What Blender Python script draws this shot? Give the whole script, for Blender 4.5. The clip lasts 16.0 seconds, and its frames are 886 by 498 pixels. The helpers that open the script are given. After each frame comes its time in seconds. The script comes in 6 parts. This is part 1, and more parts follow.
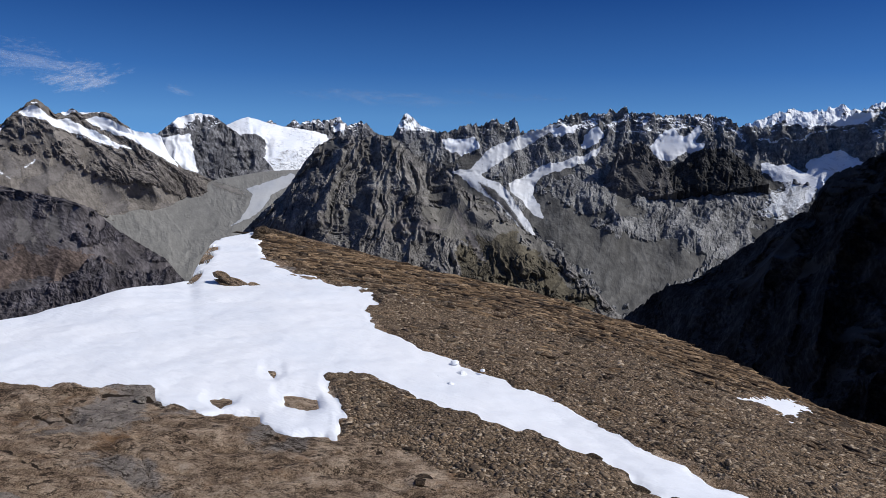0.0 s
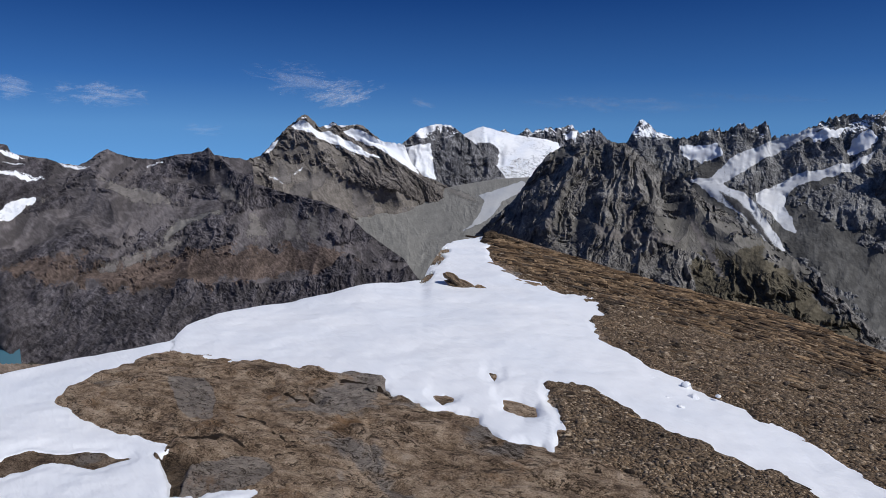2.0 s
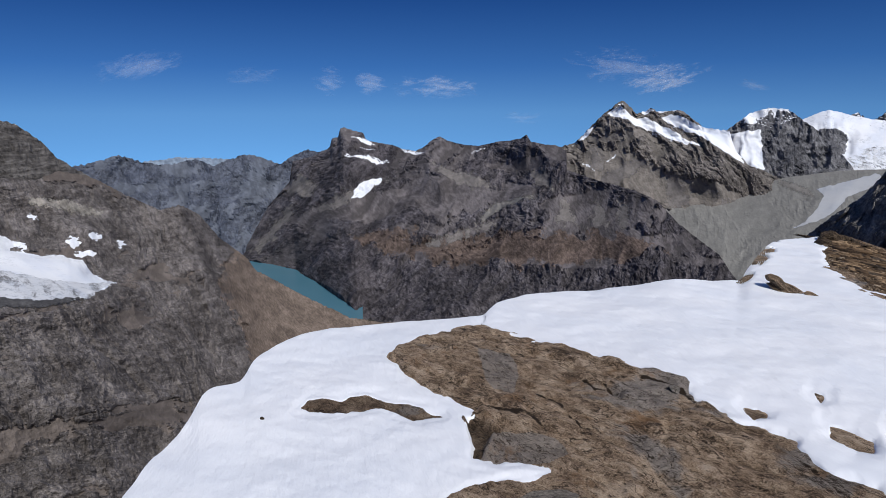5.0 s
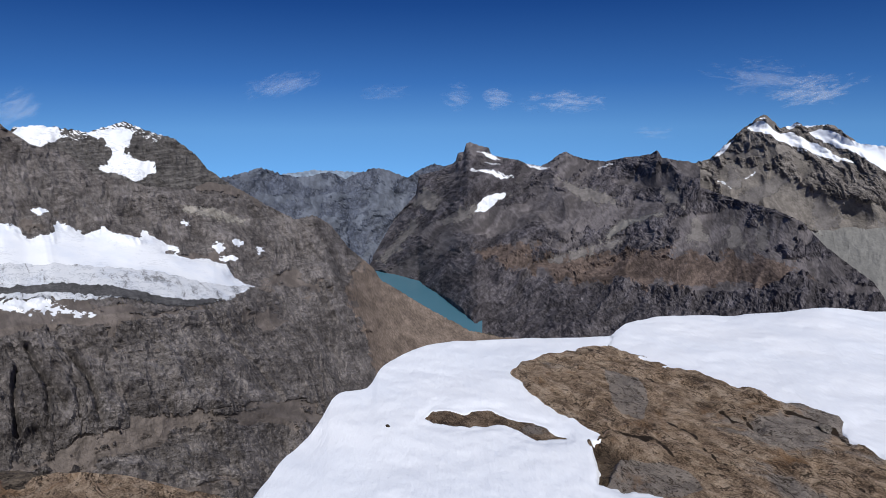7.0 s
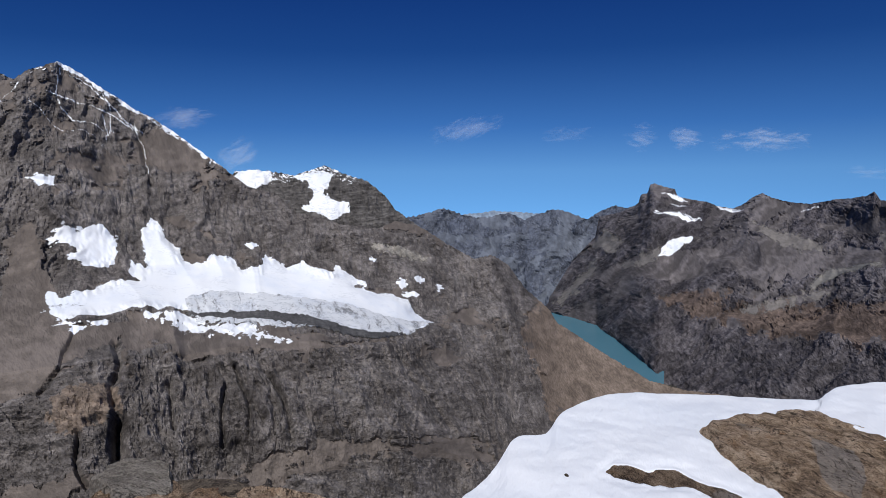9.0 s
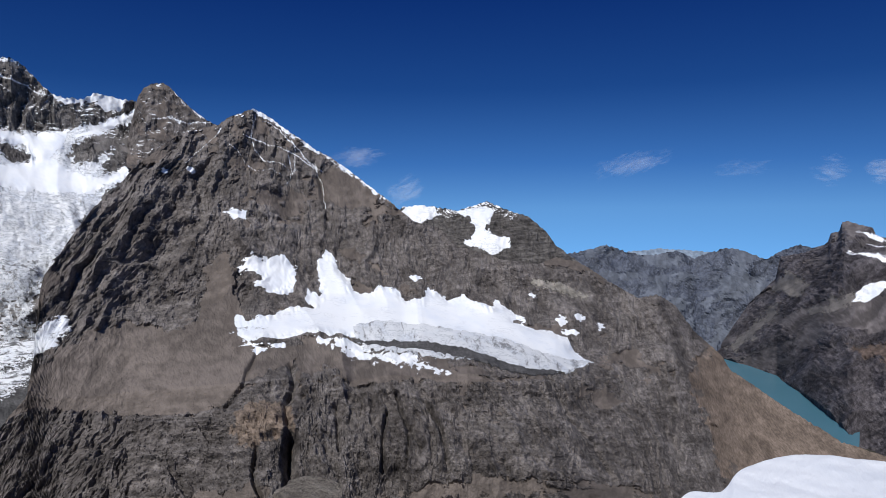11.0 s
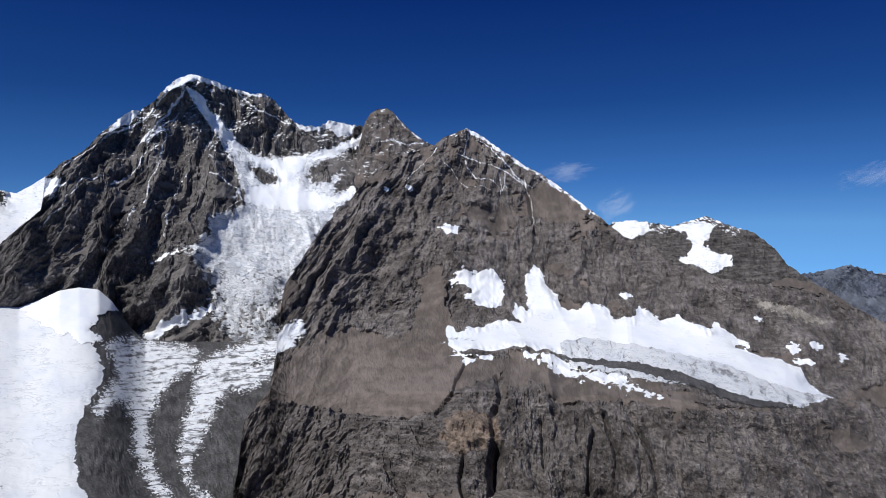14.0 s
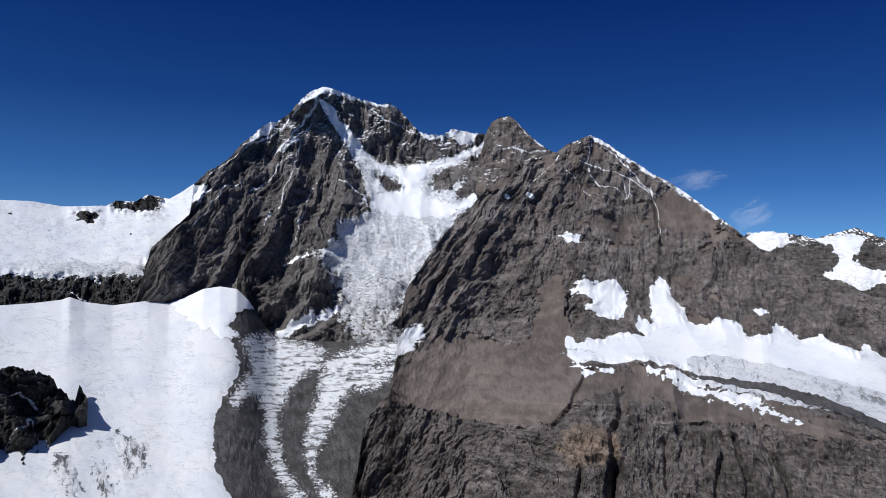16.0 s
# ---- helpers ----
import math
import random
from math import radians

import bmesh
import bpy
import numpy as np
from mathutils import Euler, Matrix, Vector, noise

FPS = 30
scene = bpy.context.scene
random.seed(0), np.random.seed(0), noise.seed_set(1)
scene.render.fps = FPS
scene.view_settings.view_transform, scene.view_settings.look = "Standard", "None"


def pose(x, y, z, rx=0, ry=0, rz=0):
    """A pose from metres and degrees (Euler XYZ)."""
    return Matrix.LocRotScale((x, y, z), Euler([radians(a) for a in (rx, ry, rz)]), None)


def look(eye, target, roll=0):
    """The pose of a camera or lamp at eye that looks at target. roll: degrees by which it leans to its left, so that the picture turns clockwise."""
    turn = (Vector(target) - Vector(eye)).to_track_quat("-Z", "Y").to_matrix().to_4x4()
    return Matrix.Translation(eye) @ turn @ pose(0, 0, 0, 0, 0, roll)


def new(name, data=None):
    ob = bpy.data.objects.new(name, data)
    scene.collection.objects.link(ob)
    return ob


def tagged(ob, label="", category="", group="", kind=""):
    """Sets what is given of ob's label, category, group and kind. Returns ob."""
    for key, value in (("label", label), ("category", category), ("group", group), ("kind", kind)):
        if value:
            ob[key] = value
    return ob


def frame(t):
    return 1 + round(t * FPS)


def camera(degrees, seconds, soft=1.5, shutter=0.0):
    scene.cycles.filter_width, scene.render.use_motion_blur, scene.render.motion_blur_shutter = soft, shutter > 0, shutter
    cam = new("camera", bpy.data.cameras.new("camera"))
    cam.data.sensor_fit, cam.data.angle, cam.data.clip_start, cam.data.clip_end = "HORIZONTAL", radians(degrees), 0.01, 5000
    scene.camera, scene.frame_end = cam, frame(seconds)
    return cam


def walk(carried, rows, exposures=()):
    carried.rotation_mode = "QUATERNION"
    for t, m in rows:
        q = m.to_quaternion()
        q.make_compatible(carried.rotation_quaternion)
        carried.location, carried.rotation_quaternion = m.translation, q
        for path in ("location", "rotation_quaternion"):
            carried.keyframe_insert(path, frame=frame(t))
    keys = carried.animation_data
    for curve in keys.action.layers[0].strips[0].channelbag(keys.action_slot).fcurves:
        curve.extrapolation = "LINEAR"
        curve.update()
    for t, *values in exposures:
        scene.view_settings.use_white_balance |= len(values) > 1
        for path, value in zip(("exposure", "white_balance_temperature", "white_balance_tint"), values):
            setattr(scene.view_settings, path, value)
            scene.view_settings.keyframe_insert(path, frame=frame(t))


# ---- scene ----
EYE = 1.6
cam = camera(66.66, 16.0, soft=0.6)
ROWS = [
    (0.0, 0.000, 0.000, 0.000, 80.16, -0.83, 0.14),
    (0.5, -0.003, 0.029, -0.009, 80.80, -0.71, 4.32),
    (1.0, -0.005, 0.059, -0.019, 81.35, -0.79, 10.07),
    (1.5, -0.008, 0.088, -0.028, 81.12, -0.72, 14.41),
    (2.0, -0.008, 0.090, -0.027, 80.67, -0.03, 19.39),
    (2.5, -0.008, 0.092, -0.026, 80.80, -0.36, 23.38),
    (3.0, -0.008, 0.094, -0.025, 80.51, 0.32, 28.14),
    (3.5, -0.008, 0.096, -0.023, 79.71, 0.18, 33.24),
    (6.0, -0.009, 0.062, -0.012, 80.62, 0.21, 51.46),
    (6.5, -0.027, 0.060, -0.013, 80.79, -0.15, 53.90),
    (7.0, -0.045, 0.057, -0.013, 81.00, 0.33, 55.85),
    (7.5, -0.063, 0.055, -0.014, 81.66, 0.57, 60.94),
    (8.0, -0.052, 0.039, -0.006, 81.94, 1.26, 65.56),
    (8.5, -0.041, 0.022, 0.002, 83.01, 1.19, 68.78),
    (9.0, -0.030, 0.006, 0.010, 84.58, 0.47, 70.93),
    (9.5, -0.019, -0.011, 0.018, 86.00, 0.17, 73.99),
    (10.0, -0.007, -0.027, 0.026, 87.00, 0.19, 78.21),
    (12.5, -0.001, -0.047, 0.030, 88.22, -0.21, 92.46),
    (13.0, 0.000, -0.050, 0.030, 88.84, -0.27, 96.04),
    (13.5, 0.000, -0.050, 0.030, 88.93, -0.21, 99.06),
    (14.0, 0.000, -0.050, 0.030, 88.94, -0.20, 102.09),
    (14.5, 0.000, -0.050, 0.030, 88.67, -0.56, 105.47),
    (15.0, 0.000, -0.050, 0.030, 89.26, -0.30, 108.35),
    (15.5, 0.000, -0.050, 0.030, 89.25, -1.05, 109.83),
    (16.0, 0.000, -0.050, 0.030, 89.46, -1.18, 112.26),
]
walk(cam, [(t, pose(x, y, EYE + z, rx, ry, rz)) for t, x, y, z, rx, ry, rz in ROWS],
     [(0.0, 0.0), (0.5, -0.07), (1.0, -0.19), (1.5, -0.2), (3.5, -0.19), (6.0, -0.08), (7.0, -0.04), (8.0, -0.05), (10.0, -0.08), (13.5, 0.0), (16.0, -0.08)])

# ---- sky and sun ----
SUN_AZ, SUN_EL = -108.0, 44.0  # bearings run from the first view, anticlockwise
world = bpy.data.worlds.new("world")
scene.world = world
world.use_nodes = True
wt = world.node_tree
sky = wt.nodes.new("ShaderNodeTexSky")
sky.sky_type, sky.sun_disc = "NISHITA", False
sky.sun_elevation, sky.sun_rotation = radians(SUN_EL), radians(-SUN_AZ)
sky.altitude, sky.air_density, sky.dust_density, sky.ozone_density = 3500.0, 1.0, 0.0, 4.0
wt.nodes["Background"].inputs["Strength"].default_value = 0.14
# thin high air: the whitish band at the horizon is narrow, and the blue deepens quickly upwards
way = wt.nodes.new("ShaderNodeTexCoord")
split = wt.nodes.new("ShaderNodeSeparateXYZ")
wt.links.new(way.outputs["Generated"], split.inputs[0])
raised = wt.nodes.new("ShaderNodeVectorMath")
raised.operation = "ADD"
raised.inputs[1].default_value = (0.0, 0.0, 0.22)
wt.links.new(way.outputs["Generated"], raised.inputs[0])
wt.links.new(raised.outputs[0], sky.inputs["Vector"])
deepen = wt.nodes.new("ShaderNodeValToRGB")
for el, (pos, col) in zip([deepen.color_ramp.elements[0], deepen.color_ramp.elements[1], *(deepen.color_ramp.elements.new(p) for p in (0.084, 0.19, 0.34))],
                          ((0.02, (0.6, 0.9, 1.0)), (1.0, (0.022, 0.085, 0.3)), (0.084, (0.3, 0.6, 0.86)), (0.19, (0.11, 0.32, 0.62)), (0.34, (0.038, 0.175, 0.52)))):
    el.position, el.color = pos, (*col, 1.0)
wt.links.new(split.outputs[2], deepen.inputs[0])
thin = wt.nodes.new("ShaderNodeMix")
thin.data_type, thin.blend_type = "RGBA", "MULTIPLY"
thin.inputs[0].default_value = 1.0
wt.links.new(sky.outputs[0], thin.inputs[6])
wt.links.new(deepen.outputs[0], thin.inputs[7])
wt.links.new(thin.outputs[2], wt.nodes["Background"].inputs["Color"])
sun = new("sun", bpy.data.lights.new("sun", "SUN"))
sun.data.energy, sun.data.angle, sun.data.color = 4.0, radians(0.53), (1.0, 0.975, 0.94)
sun_way = Vector((-math.sin(radians(SUN_AZ)) * math.cos(radians(SUN_EL)), math.cos(radians(SUN_AZ)) * math.cos(radians(SUN_EL)), math.sin(radians(SUN_EL))))
sun.matrix_world = look(sun_way * 50, (0, 0, 0))


# ---- materials ----
class Nodes:
    """A short hand for one node material."""

    def __init__(self, name):
        self.mat = bpy.data.materials.new(name)
        self.mat.use_nodes = True
        self.tree = self.mat.node_tree
        self.bsdf = self.tree.nodes["Principled BSDF"]
        self.coord = self.add("ShaderNodeTexCoord").outputs["Object"]
        self.normal = self.add("ShaderNodeNewGeometry").outputs["Normal"]

    def add(self, kind):
        return self.tree.nodes.new(kind)

    def put(self, socket, value):
        if isinstance(value, (int, float)):
            socket.default_value = value
        elif isinstance(value, tuple):
            socket.default_value = (*value, 1.0) if len(value) == 3 and socket.type == "RGBA" else value
        else:
            self.tree.links.new(value, socket)

    def math(self, op, a, b=0.0, c=0.0):
        node = self.add("ShaderNodeMath")
        node.operation = op
        for socket, value in zip(node.inputs, (a, b, c)):
            self.put(socket, value)
        return node.outputs[0]

    def stretch(self, sx, sy, sz, rot=(0, 0, 0), vector=None):
        turned, scaled = self.add("ShaderNodeMapping"), self.add("ShaderNodeMapping")
        self.put(turned.inputs["Vector"], vector or self.coord)
        self.put(turned.inputs["Rotation"], tuple(radians(a) for a in rot))
        self.put(scaled.inputs["Vector"], turned.outputs[0])
        self.put(scaled.inputs["Scale"], (sx, sy, sz))
        return scaled.outputs[0]

    def noise(self, scale, detail=6.0, rough=0.55, vector=None, distort=0.0):
        node = self.add("ShaderNodeTexNoise")
        self.put(node.inputs["Vector"], vector or self.coord)
        for key, value in (("Scale", scale), ("Detail", detail), ("Roughness", rough), ("Distortion", distort)):
            node.inputs[key].default_value = value
        return node.outputs[0]

    def ramp(self, fac, stops):
        node = self.add("ShaderNodeValToRGB")
        self.put(node.inputs[0], fac)
        els = node.color_ramp.elements
        while len(els) < len(stops):
            els.new(0.5)
        for el, (pos, col) in zip(els, stops):
            el.position, el.color = pos, (*col, 1.0)
        return node.outputs[0]

    def range(self, value, lo, hi):
        node = self.add("ShaderNodeMapRange")
        node.interpolation_type = "SMOOTHSTEP"
        for key, v in (("Value", value), ("From Min", lo), ("From Max", hi)):
            self.put(node.inputs[key], v)
        return node.outputs[0]

    def mix(self, fac, a, b):
        node = self.add("ShaderNodeMix")
        node.data_type = "RGBA"
        for i, v in ((0, fac), (6, a), (7, b)):
            self.put(node.inputs[i], v)
        return node.outputs[2]

    def field(self, name):
        node = self.add("ShaderNodeAttribute")
        node.attribute_name = name
        return node.outputs["Fac"]

    def vector_field(self, name):
        node = self.add("ShaderNodeAttribute")
        node.attribute_name = name
        return node.outputs["Vector"]

    def tint(self, a, b):
        node = self.add("ShaderNodeMix")
        node.data_type, node.blend_type = "RGBA", "MULTIPLY"
        for i, v in ((0, 1.0), (6, a), (7, b)):
            self.put(node.inputs[i], v)
        return node.outputs[2]

    def up(self):
        node = self.add("ShaderNodeSeparateXYZ")
        self.put(node.inputs[0], self.normal)
        return node.outputs[2]

    def height(self):
        node = self.add("ShaderNodeSeparateXYZ")
        self.put(node.inputs[0], self.coord)
        return node.outputs[2]

    def bump(self, height, strength, distance, before=None):
        node = self.add("ShaderNodeBump")
        self.put(node.inputs["Height"], height)
        node.inputs["Strength"].default_value, node.inputs["Distance"].default_value = strength, distance
        if before is not None:
            self.put(node.inputs["Normal"], before)
        return node.outputs[0]

    def done(self, color, rough=0.9, normal=None, spec=0.2):
        self.put(self.bsdf.inputs["Base Color"], color)
        self.put(self.bsdf.inputs["Roughness"], rough)
        self.bsdf.inputs["Specular IOR Level"].default_value = spec
        if normal is not None:
            self.put(self.bsdf.inputs["Normal"], normal)
        return self.mat


SNOW = (0.83, 0.86, 0.9)


def mountain_rock(name, dark, mid, light, size, scree=None, turf=None, dust=0.0, dust_low=-1e4, dust_high=-9e3, strata=0.0, plain=False, flow=0.2, cracks=1.0, cut=0.0):
    """Bare rock of a mountainside: mottling, streaks and cracks down the fall line, beds across it; loose scree and old turf where the ground holds them; thin snow on ledges and in runnels."""
    n = Nodes(name)
    face = n.vector_field("face")
    coarse, fine, grain = n.noise(1 / size, 8, 0.6), n.noise(8 / size, 9, 0.68), n.noise(60 / size, 4, 0.7)
    runs = n.noise(5 / size, 8, 0.62, n.stretch(1.0, 0.42, 0.0, vector=face), 0.9)
    tone = n.math("ADD", n.math("ADD", n.math("MULTIPLY", coarse, 0.24), n.math("MULTIPLY", fine, 0.3)), n.math("ADD", n.math("MULTIPLY", runs, 0.2), n.math("MULTIPLY", grain, 0.26)))
    if strata:
        beds = n.noise(4.5 / size, 9, 0.66, n.stretch(0.16, 1.5, 0.0, (0, 0, 5), face), 0.5)
        tone = n.math("ADD", n.math("MULTIPLY", tone, 1 - strata), n.math("MULTIPLY", beds, strata))
    color = n.ramp(tone, [(0.42, dark), (0.5, mid), (0.58, light)])
    where = n.range(n.noise(1.6 / size, 6, 0.6), 0.4, 0.56)
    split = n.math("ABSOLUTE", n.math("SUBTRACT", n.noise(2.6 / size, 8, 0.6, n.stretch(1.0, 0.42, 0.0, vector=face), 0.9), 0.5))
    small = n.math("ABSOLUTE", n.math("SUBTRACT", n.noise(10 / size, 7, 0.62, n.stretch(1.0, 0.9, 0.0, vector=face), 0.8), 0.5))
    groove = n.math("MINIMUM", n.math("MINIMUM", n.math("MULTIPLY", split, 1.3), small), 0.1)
    if strata:
        groove = n.math("MINIMUM", groove, n.math("ABSOLUTE", n.math("SUBTRACT", n.noise(3.5 / size, 8, 0.62, n.stretch(0.2, 1.2, 0.0, (0, 0, 5), face), 0.6), 0.5)))
    edge = n.math("MULTIPLY", n.math("SUBTRACT", fine, 0.5), 1.6)
    firm = 1.0
    if not plain:
        # Grooves are darkened in the colour, standing in for shade inside the cracks.
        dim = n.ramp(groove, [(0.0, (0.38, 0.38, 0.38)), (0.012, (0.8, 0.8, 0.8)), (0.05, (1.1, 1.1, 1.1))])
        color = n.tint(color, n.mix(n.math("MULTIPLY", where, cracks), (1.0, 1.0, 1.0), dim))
    if scree:
        stones = n.math("ADD", n.math("MULTIPLY", n.noise(3.0 / size, 9, 0.66, n.stretch(1.0, 0.3, 0.0, vector=face), 0.6), 0.55), n.math("MULTIPLY", grain, 0.45))
        loose = n.ramp(stones, [(0.38, tuple(0.8 * c for c in scree)), (0.5, scree), (0.62, tuple(1.18 * c for c in scree))])
        lies = n.range(n.math("ADD", n.field("loose"), edge), 0.3, 0.7)
        color = n.mix(lies, color, loose)
        firm = n.math("SUBTRACT", 1.0, n.math("MULTIPLY", lies, 0.8))
    if turf:
        patchy = n.ramp(n.math("ADD", n.math("MULTIPLY", fine, 0.7), n.math("MULTIPLY", coarse, 0.3)), [(0.42, tuple(0.74 * c for c in turf)), (0.5, turf), (0.59, tuple(1.3 * c for c in turf))])
        color = n.mix(n.range(n.math("ADD", n.field("turf"), n.math("MULTIPLY", edge, 1.6)), 0.35, 0.65), color, patchy)
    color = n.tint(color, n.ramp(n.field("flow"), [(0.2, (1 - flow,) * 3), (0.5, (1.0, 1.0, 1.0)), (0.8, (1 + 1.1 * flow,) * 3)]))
    thread = n.range(n.math("ADD", n.field("snowy"), n.math("MULTIPLY", n.math("SUBTRACT", n.noise(22 / size, 7, 0.66), 0.5), 1.7)), 0.56, 0.66)
    if dust:
        lie = n.noise(9 / size, 10, 0.7, n.stretch(0.35, 1.3, 0.0, (0, 0, 8), face), 0.6)
        patch = n.math("ADD", n.math("MULTIPLY", n.math("SUBTRACT", lie, 0.5), 1.8), n.up())
        alt = n.range(n.math("ADD", n.height(), n.math("MULTIPLY", n.math("SUBTRACT", coarse, 0.5), 0.6 * (dust_high - dust_low))), dust_low, dust_high)
        fac = n.range(n.math("SUBTRACT", patch, n.math("MULTIPLY", n.math("SUBTRACT", 1.0, alt), 1.3)), 1.0 - dust, 1.04 - dust)
        thread = n.math("MAXIMUM", thread, fac)
    color = n.mix(thread, color, SNOW)
    height = n.math("MULTIPLY", n.math("ADD", n.math("MULTIPLY", groove, 4.0), n.noise(16 / size, 9, 0.68)), firm)
    if cut:
        n.put(n.bsdf.inputs["Alpha"], n.range(n.math("ADD", n.field("depth"), n.math("MULTIPLY", n.math("SUBTRACT", n.noise(9 / 60, 7, 0.66), 0.5), 2.2 * cut)), -0.08, 0.08))
    return n.done(color, 0.92, n.bump(height, 0.15 if plain else 0.65, size * 0.03), 0.1)


def snow_cover(name, size, dirt=0.0, streak=(1.0, 1.0), crevasse=0.0, old=1.0, frayed=0.35, soil=(0.15, 0.148, 0.15)):
    """Old snow or ice that thins out in a frayed rim: faint soiling, and where asked the dirty streaks and the torn surface of a glacier."""
    n = Nodes(name)
    face = n.vector_field("face")
    soft, fine = n.noise(1 / size, 7, 0.55), n.noise(14 / size, 6, 0.6)
    color = n.mix(n.range(soft, 0.4, 0.7), tuple(old * c for c in (0.86, 0.88, 0.91)), tuple(old * c for c in (0.76, 0.8, 0.87)))
    height = n.math("ADD", n.math("MULTIPLY", soft, 1.0), n.math("MULTIPLY", fine, 0.25))
    if dirt:
        lines = n.noise(2.2 / size, 9, 0.68, n.stretch(*streak, 0.0, vector=face), 0.7)
        spots = n.math("ADD", n.math("ADD", n.math("MULTIPLY", soft, 0.2), n.math("MULTIPLY", fine, 0.2)), n.math("MULTIPLY", lines, 0.6))
        color = n.mix(n.range(spots, 0.64 - 0.3 * dirt, 0.72 - 0.3 * dirt), color, soil)
    if crevasse:
        torn = n.math("ABSOLUTE", n.math("SUBTRACT", n.noise(5 / size, 7, 0.6, n.stretch(0.4, 1.3, 0.0, (0, 0, -8), face), 1.2), 0.5))
        here = n.math("MULTIPLY", n.range(n.noise(1.5 / size, 5, 0.6), 0.5 - 0.14 * crevasse, 0.62 - 0.1 * crevasse), min(crevasse, 1.0))
        color = n.mix(n.math("MULTIPLY", here, n.range(torn, 0.028, 0.006)), color, (0.3, 0.33, 0.37))
        height = n.math("ADD", height, n.math("MULTIPLY", n.math("MINIMUM", torn, 0.08), 6.0 * crevasse))
    bump = n.bump(height, 0.25 + 0.35 * min(crevasse, 1.0), size * (0.025 + 0.03 * crevasse))
    ragged = n.math("ADD", n.math("SUBTRACT", n.noise(7 / size, 7, 0.6, n.stretch(0.6, 1.0, 0.0, vector=face), 0.6), 0.5), n.math("SUBTRACT", n.noise(2 / size, 5, 0.6), 0.5))
    n.put(n.bsdf.inputs["Alpha"], n.range(n.math("ADD", n.field("depth"), n.math("MULTIPLY", ragged, 2.2 * frayed)), -0.02, 0.03))
    return n.done(color, 0.65, bump, 0.25)


# ---- noise on arrays ----
def lattice(ix, iy, seed):
    h = (ix.astype(np.int64) * 374761393 + iy.astype(np.int64) * 668265263 + seed * 974634777) & 0xFFFFFFFF
    h = ((h ^ (h >> 13)) * 1274126177) & 0xFFFFFFFF
    return (h ^ (h >> 16)) * (2 * math.pi / 4294967296.0)


def gnoise(x, y, seed):
    x, y = np.broadcast_arrays(np.asarray(x, float), np.asarray(y, float))
    ix, iy = np.floor(x), np.floor(y)
    fx, fy = x - ix, y - iy
    u, v = fx * fx * fx * (fx * (6 * fx - 15) + 10), fy * fy * fy * (fy * (6 * fy - 15) + 10)
    g = []
    for dx, dy in ((0, 0), (1, 0), (0, 1), (1, 1)):
        a = lattice(ix + dx, iy + dy, seed)
        g.append(np.cos(a) * (fx - dx) + np.sin(a) * (fy - dy))
    return 1.5 * ((g[0] * (1 - u) + g[1] * u) * (1 - v) + (g[2] * (1 - u) + g[3] * u) * v)


def fbm(x, y, octaves, seed, gain=0.5):
    total, amp = 0.0, 1.0
    for k in range(octaves):
        total = total + amp * gnoise(x * 2.03**k + 17.3 * k, y * 2.03**k - 9.1 * k, seed + k)
        amp *= gain
    return total


def ridged(x, y, octaves, seed, gain=0.5):
    """Sharp crests at 0, deep hollows at 1 and over."""
    total, amp = 0.0, 1.0
    for k in range(octaves):
        total = total + amp * np.minimum(np.abs(gnoise(x * 2.07**k + 31.7 * k, y * 2.07**k + 5.9 * k, seed + k)) * 1.6, 1)
        amp *= gain
    return total


def smooth(x, lo, hi):
    t = np.clip((x - lo) / (hi - lo), 0, 1)
    return t * t * (3 - 2 * t)


def inside(az, el, poly):
    """Degrees into a closed outline (outside: minus)."""
    p = np.array(poly, float)
    best, odd = np.full(az.shape, 1e9), np.zeros(az.shape, bool)
    for (ax, ay), (bx, by) in zip(p, np.roll(p, -1, 0)):
        dx, dy = bx - ax, by - ay
        t = np.clip(((az - ax) * dx + (el - ay) * dy) / (dx * dx + dy * dy + 1e-12), 0, 1)
        best = np.minimum(best, np.hypot(az - ax - t * dx, el - ay - t * dy))
        odd ^= ((ay > el) != (by > el)) & (az < dx * (el - ay) / (dy if abs(dy) > 1e-12 else 1e-12) + ax)
    return np.where(odd, best, -best)


def beside(az, el, line):
    """Degrees from an open line of (bearing, elevation)."""
    p, best = np.array(line, float), np.full(az.shape, 1e9)
    for (ax, ay), (bx, by) in zip(p[:-1], p[1:]):
        dx, dy = bx - ax, by - ay
        t = np.clip(((az - ax) * dx + (el - ay) * dy) / (dx * dx + dy * dy), 0, 1)
        best = np.minimum(best, np.hypot(az - ax - t * dx, el - ay - t * dy))
    return best


def along(value, az):
    """A number, or a list of (bearing, number), at these bearings."""
    if isinstance(value, (int, float)):
        return np.full(len(az), float(value))
    pts = np.array(sorted(value), float)
    return np.interp(az, pts[:, 0], pts[:, 1])


def blurred(values, cells):
    k = np.exp(-0.5 * (np.arange(-3 * cells, 3 * cells + 1) / cells) ** 2)
    return np.convolve(np.pad(values, 3 * cells, mode="reflect", reflect_type="odd"), k / k.sum(), "valid")


